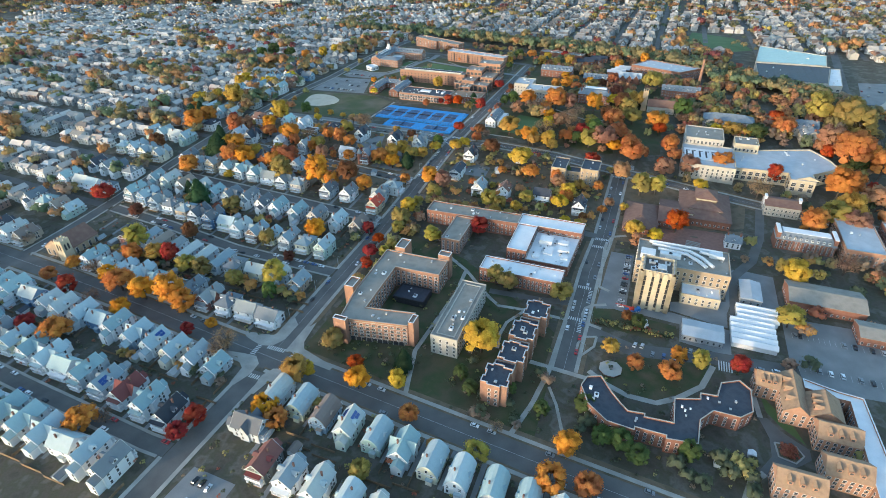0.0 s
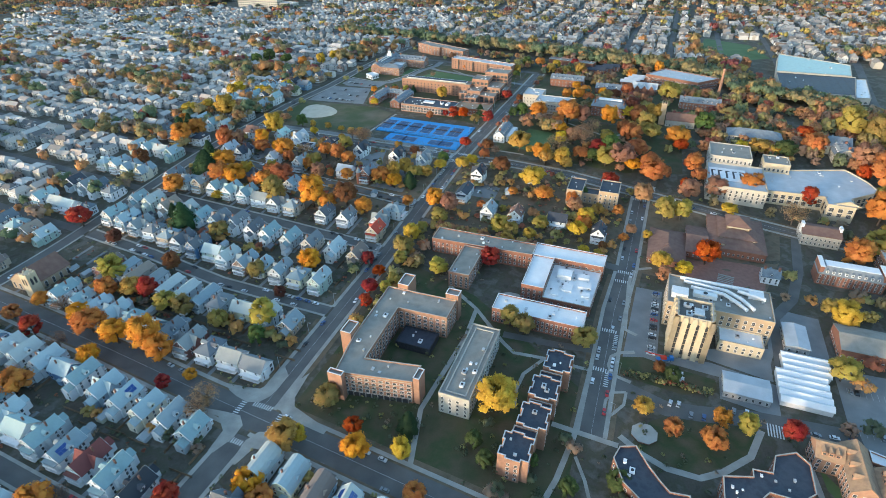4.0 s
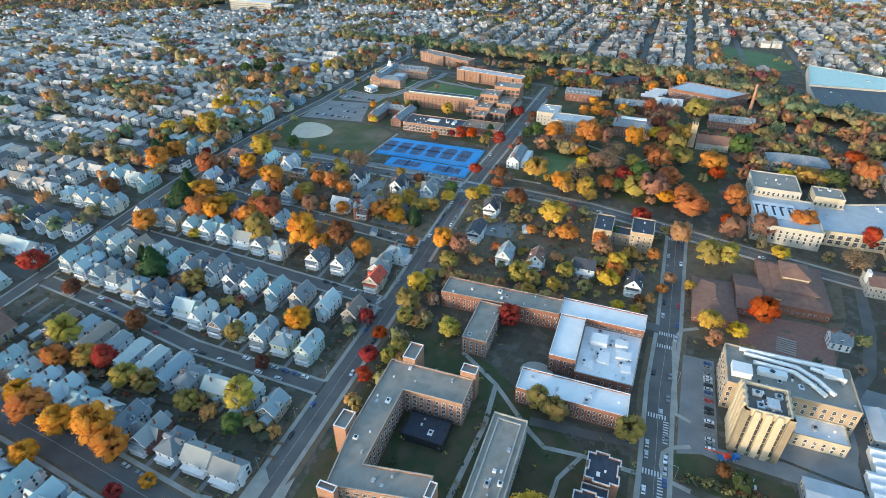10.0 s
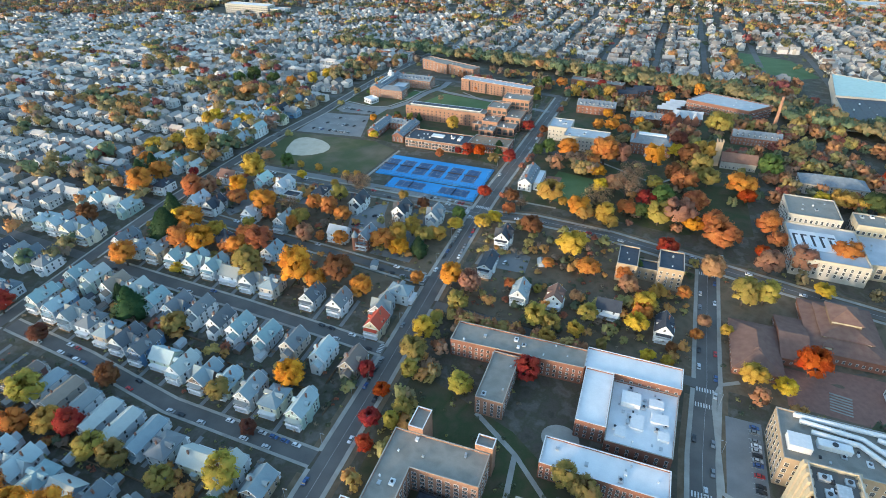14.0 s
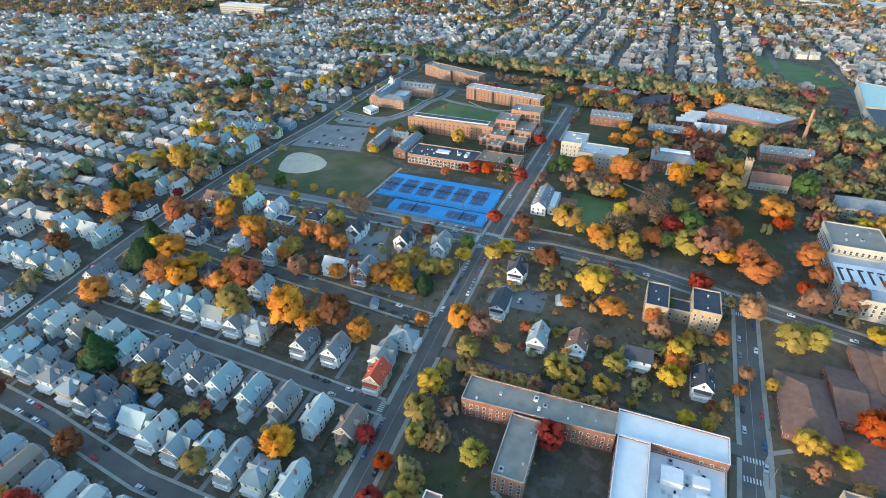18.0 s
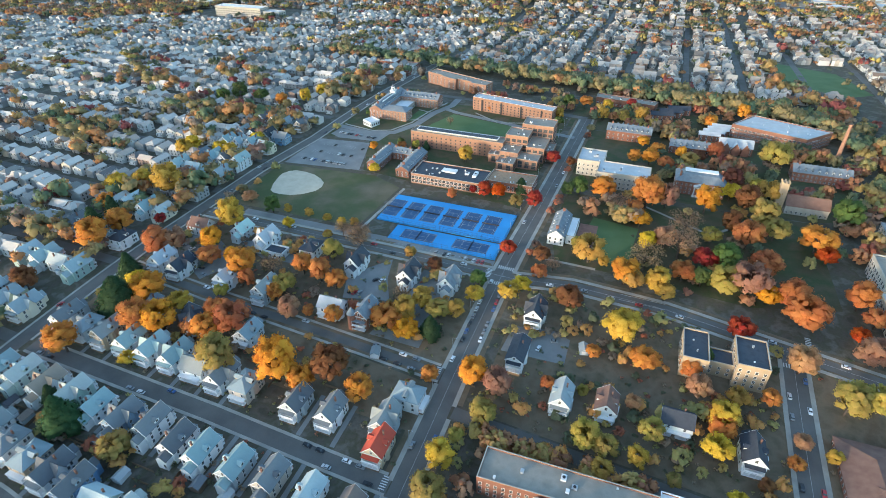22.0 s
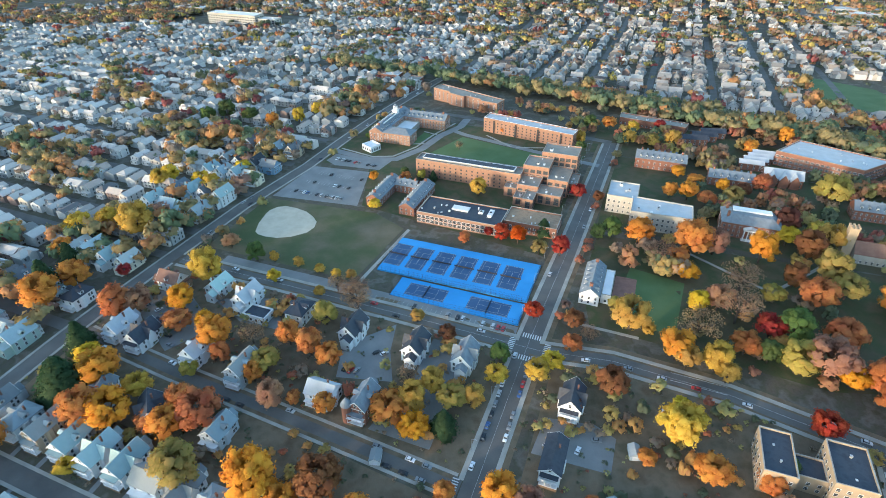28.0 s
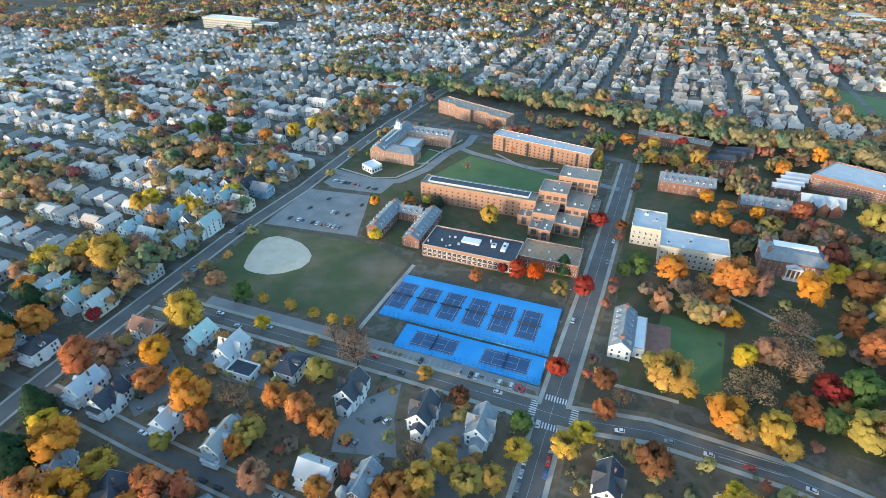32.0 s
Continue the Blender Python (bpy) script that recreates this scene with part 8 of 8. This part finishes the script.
def stuff_trees(lst, tpl, label, lift=0.0):
    tv, tf, nr = CROWN_DATA[tpl]
    by = {}
    for u, v, r, key in lst:
        by.setdefault(key, []).append((u, v, r))
    for key, sub in by.items():
        n = len(sub)
        out, nout = np.empty((n, len(tv), 3)), np.empty((n, len(tv), 3))
        for i, (u, v, r) in enumerate(sub):
            x, y = xy(u, v)
            a = far_rnd.uniform(0, 6.283)
            c, s_ = math.cos(a), math.sin(a)
            k, q = r * far_rnd.uniform(0.85, 1.15), r * far_rnd.uniform(0.85, 1.15)
            out[i, :, 0] = x + k * tv[:, 0] * c - q * tv[:, 1] * s_
            out[i, :, 1] = y + k * tv[:, 0] * s_ + q * tv[:, 1] * c
            nout[i, :, 0], nout[i, :, 1], nout[i, :, 2] = nr[:, 0] * c - nr[:, 1] * s_, nr[:, 0] * s_ + nr[:, 1] * c, nr[:, 2]
            out[i, :, 2] = hgt(x, y) + r * (tv[:, 2] - 0.15 + lift * far_rnd.uniform(0.5, 1.4)) * far_rnd.uniform(0.85, 1.2)
        fc = (np.arange(n)[:, None, None] * len(tv) + tf[None]).reshape(-1, 3)
        me = bpy.data.meshes.new("far_trees")
        me.from_pydata(out.reshape(-1, 3).tolist(), [], fc.tolist())
        me.polygons.foreach_set("use_smooth", [True] * len(fc))
        me.normals_split_custom_set_from_vertices(nout.reshape(-1, 3).tolist())
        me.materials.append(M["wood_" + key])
        tagged(new("far_trees", me), "%s %s" % ({"o": "orange", "y": "yellow", "r": "red", "a": "olive", "g": "green", "b": "brown", "m": "maroon", "c": "evergreen", "q": "rust-red", "p": "pinkish-brown"}[key], label), "trees", kind="stuff")


far_list, farther = [], []
for _ in range(60000):
    y = 1600 * math.sqrt(far_rnd.rand()) - 60
    x = far_rnd.uniform(-1, 1) * (0.84 * (y + 352) + 80)
    u, v = x * CU + y * SU, -x * SU + y * CU
    if -255 < u < 345 and v < 520:
        continue
    if (int(u // 5), int(v // 5)) in blocked or in_campus(u, v):
        continue
    # groves here and there, more of them to the north and towards the edge of the town
    lush = 0.8 * noise.noise((u * 0.013, v * 0.013, 0)) + 0.7 * noise.noise((u * 0.04, v * 0.04, 4)) + far_rnd.uniform(-0.2, 0.3)
    if lush < (0.34 if u < -230 else 0.4) - 0.26 * step(850, 1450, v) - 0.1 * step(-620, -280, u) * (u < -230):
        continue
    (far_list if y < 620 else farther).append((u, v, far_rnd.uniform(3.6, 7.6) * (1.2 if lush > 0.5 else 0.95) * (1 + 0.15 * step(700, 1200, v)), pick()))
far_list, farther = far_list[:3600], farther[:6800]
for u0 in NORTH_STREETS:
    v = 620.0 - 0.1 * u0
    while v < 1500:
        u = u0 + 0.012 * (v - 640)
        if u < 0.84 * (v + 500) and far_rnd.rand() < 0.4 and not in_campus(u, v):
            farther.append((u + far_rnd.uniform(-36, 36), v, far_rnd.uniform(3.4, 6.4), pick()))
        v += far_rnd.uniform(9, 17)
# wooded railway cutting and the woods at the edge of the town
for _ in range(640):
    t = far_rnd.rand()
    (a, b), (c, d) = BELT[int(t * 6)], BELT[int(t * 6) + 1]
    f = t * 6 - int(t * 6)
    far_list.append((a + (c - a) * f + far_rnd.normal() * 7, b + (d - b) * f + far_rnd.normal() * 8, far_rnd.uniform(5.0, 8.5), far_rnd.choice(list("aaggcaogga"))))
WOODS = [(-1480, 600), (-1144, 745), (-988, 800), (-905, 890), (-880, 1010), (-722, 1255), (-500, 1330)]
for _ in range(1000):
    t = 6 * far_rnd.rand()
    (a, b), (c, d) = WOODS[int(t)], WOODS[int(t) + 1]
    f = t - int(t)
    w = abs(far_rnd.normal()) * 75
    farther.append((a + (c - a) * f - w * 0.7, b + (d - b) * f + w * 0.7, far_rnd.uniform(6, 10), far_rnd.choice(list("aobobagoyb"))))
crown_mesh("far_crown", 77, 8, 34, 0.24, "round", None, 0.92)
crown_mesh("farther_crown", 79, 6, 12, 0.34, "round", None, 1.0, True)
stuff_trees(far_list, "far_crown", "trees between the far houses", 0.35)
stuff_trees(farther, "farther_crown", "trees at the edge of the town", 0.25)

# smaller trees and shrubs of the yards and the park
near_list = []


def yard(u0, u1, v0, v1, n, ws, r0, r1, keep=0.0):
    for _ in range(n):
        u, v = far_rnd.uniform(u0, u1), far_rnd.uniform(v0, v1)
        cell = (int(u // 5), int(v // 5))
        if cell in blocked or cell in TREE_CELLS or road_gap(u, v, None, 1.5):
            continue
        if noise.noise((u * 0.03, v * 0.03, 3)) < keep:
            continue
        near_list.append((u, v, far_rnd.uniform(r0, r1), pick(ws)))


AUT = [("o", 0.25), ("y", 0.16), ("r", 0.08), ("a", 0.22), ("g", 0.16), ("b", 0.13)]
WOOD = [("o", 0.22), ("y", 0.12), ("r", 0.05), ("q", 0.09), ("p", 0.1), ("a", 0.22), ("g", 0.13), ("b", 0.07)]
yard(-240, -24, -86, -76, 55, AUT, 2, 4.5)
yard(-240, -24, -10, 2, 70, AUT, 2, 4.5)
yard(-240, -24, 56, 90, 90, AUT, 1.6, 4.0)
yard(-240, -24, 108, 170, 130, AUT, 1.8, 4.4)
yard(-240, -24, -162, -148, 60, AUT, 2, 4)
yard(0, 230, -180, -150, 60, AUT, 2, 4)
yard(0, 140, 74, 172, 150, AUT, 1.8, 4.6, -0.25)
yard(10, 90, 57, 65, 40, [("o", 0.5), ("y", 0.5)], 4, 6, -0.6)
yard(60, 180, 195, 320, 34, WOOD, 3.0, 5.5, -0.3)
yard(180, 340, 262, 330, 80, WOOD, 4.5, 7.5, -0.3)
yard(20, 60, 260, 330, 16, WOOD, 5, 8, -0.3)
yard(70, 330, 330, 440, 190, WOOD, 4.5, 7.5, -0.35)
yard(0, 220, 430, 560, 200, WOOD, 4.5, 7.5, -0.3)
yard(-235, -20, 470, 560, 170, WOOD, 3, 6)
yard(160, 345, 44, 190, 150, WOOD, 3, 6, -0.2)
yard(250, 420, -120, 60, 90, WOOD, 2.5, 5)
yard(340, 420, 60, 440, 160, WOOD, 3, 6)
yard(215, 380, 320, 600, 300, WOOD, 5, 8, -0.2)
yard(0, 130, 430, 500, 90, WOOD, 3.5, 6)
yard(-238, -226, 196, 470, 26, AUT, 3, 5.5)
yard(-4, 4, 190, 440, 30, [("r", 0.5), ("m", 0.3), ("o", 0.2)], 2.5, 4)
yard(-3, 12, -60, 76, 46, [("a", 0.3), ("y", 0.35), ("o", 0.2), ("p", 0.15)], 2.8, 5.2)
yard(96, 150, -138, -96, 26, [("g", 0.6), ("b", 0.4)], 2, 4)
yard(150, 240, -140, -118, 50, [("g", 0.7), ("a", 0.3)], 3, 5)
CAMPUS_BOXES = [(-147, -20, 268, 405), (-170, -118, 278, 324), (-220, -155, 396, 464), (3, 66, 312, 360), (80, 120, 322, 348), (194, 328, 176, 264), (214, 267, 290, 317), (298, 328, 279, 325), (261, 290, 134, 158), (230, 245, 75, 89), (170, 216, 382, 400), (116, 148, 410, 440), (-5, 65, 511, 540), (54, 98, 486, 524), (100, 136, 446, 482), (128, 218, 445, 502), (90, 134, 132, 160), (158, 239, 60, 154), (-126, -32, 438, 476),
                (256, 340, 80, 148), (3, 36, 214, 258), (-210, -120, 508, 558), (16, 64, 418, 444), (74, 114, 402, 428), (262, 310, 12, 38), (156, 190, 320, 336),  (234, 262, -40, 34), (276, 388, 424, 645), (228, 262, 0, 50)]
near_list = [t for t in near_list if not any(a - 3 < t[0] < b + 3 and c - 3 < t[1] < d + 3 for a, b, c, d in CAMPUS_BOXES)]
crown_mesh("small_crown", 78, 11, 150, 0.15, "round", None, 0.85)
for k in range(3):
    crown_mesh("wood_crown_%s" % "abc"[k], 81 + k, 26 + 2 * k, 230, 0.11, ("round", "tall", "round")[k], None, 0.82)
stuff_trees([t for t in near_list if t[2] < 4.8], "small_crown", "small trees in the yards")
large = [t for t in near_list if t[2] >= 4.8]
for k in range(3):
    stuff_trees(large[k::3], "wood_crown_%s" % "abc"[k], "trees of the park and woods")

# shrubs and hedges of the yards
shrubs = []
for _ in range(3600):
    u, v = far_rnd.uniform(-245, 235), far_rnd.uniform(-215, 176)
    if (u > -10 and -150 < v < 60) or road_gap(u, v, None, 2.6) or any(a < u < b and c < v < d for a, b, c, d in CAMPUS_BOXES):
        continue
    shrubs.append((u, v, far_rnd.uniform(0.7, 1.7), pick([("g", 0.45), ("a", 0.25), ("b", 0.2), ("r", 0.1)])))
for _ in range(500):
    u, v = far_rnd.uniform(0, 240), far_rnd.uniform(-140, 60)
    if not road_gap(u, v, None, 3) and not (60 < u < 140 and -30 < v < 60) and not (152 < u < 260 and -50 < v < 45):
        shrubs.append((u, v, far_rnd.uniform(0.7, 1.8), pick([("g", 0.6), ("a", 0.25), ("b", 0.15)])))
for _ in range(70):
    shrubs.append((far_rnd.uniform(250, 257), far_rnd.uniform(-106.5, -99.5), far_rnd.uniform(0.9, 1.4), "r"))
for _ in range(60):
    shrubs.append((far_rnd.uniform(155, 200), far_rnd.uniform(-41, -37), far_rnd.uniform(0.9, 2.2), pick([("g", 0.6), ("r", 0.2), ("a", 0.2)])))
crown_mesh("shrub_leaves", 80, 5, 22, 0.3, "round", None, 0.95, True)
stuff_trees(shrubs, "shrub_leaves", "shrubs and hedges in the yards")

# board fences between the lots
s = Shape()
for (u0, v0), (u1, v1), pitch, rot, style in ROWS:
    n = int(abs(u1 - u0) / pitch) + 1
    sg = 1 if rot == 0 else -1
    for i in range(n):
        f = (i + 0.5) / max(1, n - 1)
        u, v = u0 + (u1 - u0) * f, v0 + (v1 - v0) * f
        for a0, b0, a1, b1 in ((u + 1.2, v + sg * 4, u + 1.2, v + sg * 15), (u - 6, v + sg * 15.5, u + 7, v + sg * 15.5)):
            if far_rnd.rand() < 0.55:
                d = math.hypot(a1 - a0, b1 - b0)
                ox, oy = -(b1 - b0) / d * 0.05, (a1 - a0) / d * 0.05
                base = [(a0 + ox, b0 + oy), (a1 + ox, b1 + oy), (a1 - ox, b1 - oy), (a0 - ox, b0 - oy)]
                lo, hi = [(*xy(*p), gz(*p) - 0.2) for p in base], [(*xy(*p), gz(*p) + 1.7) for p in base]
                s.poly(lo + hi, [(4, 5, 6, 7), (0, 1, 5, 4), (1, 2, 6, 5), (2, 3, 7, 6), (3, 0, 4, 7)])
tagged(new("yard_fencing", s.mesh("yard_fencing", "wood")), "weathered board fences between back yards", "fence", kind="stuff")
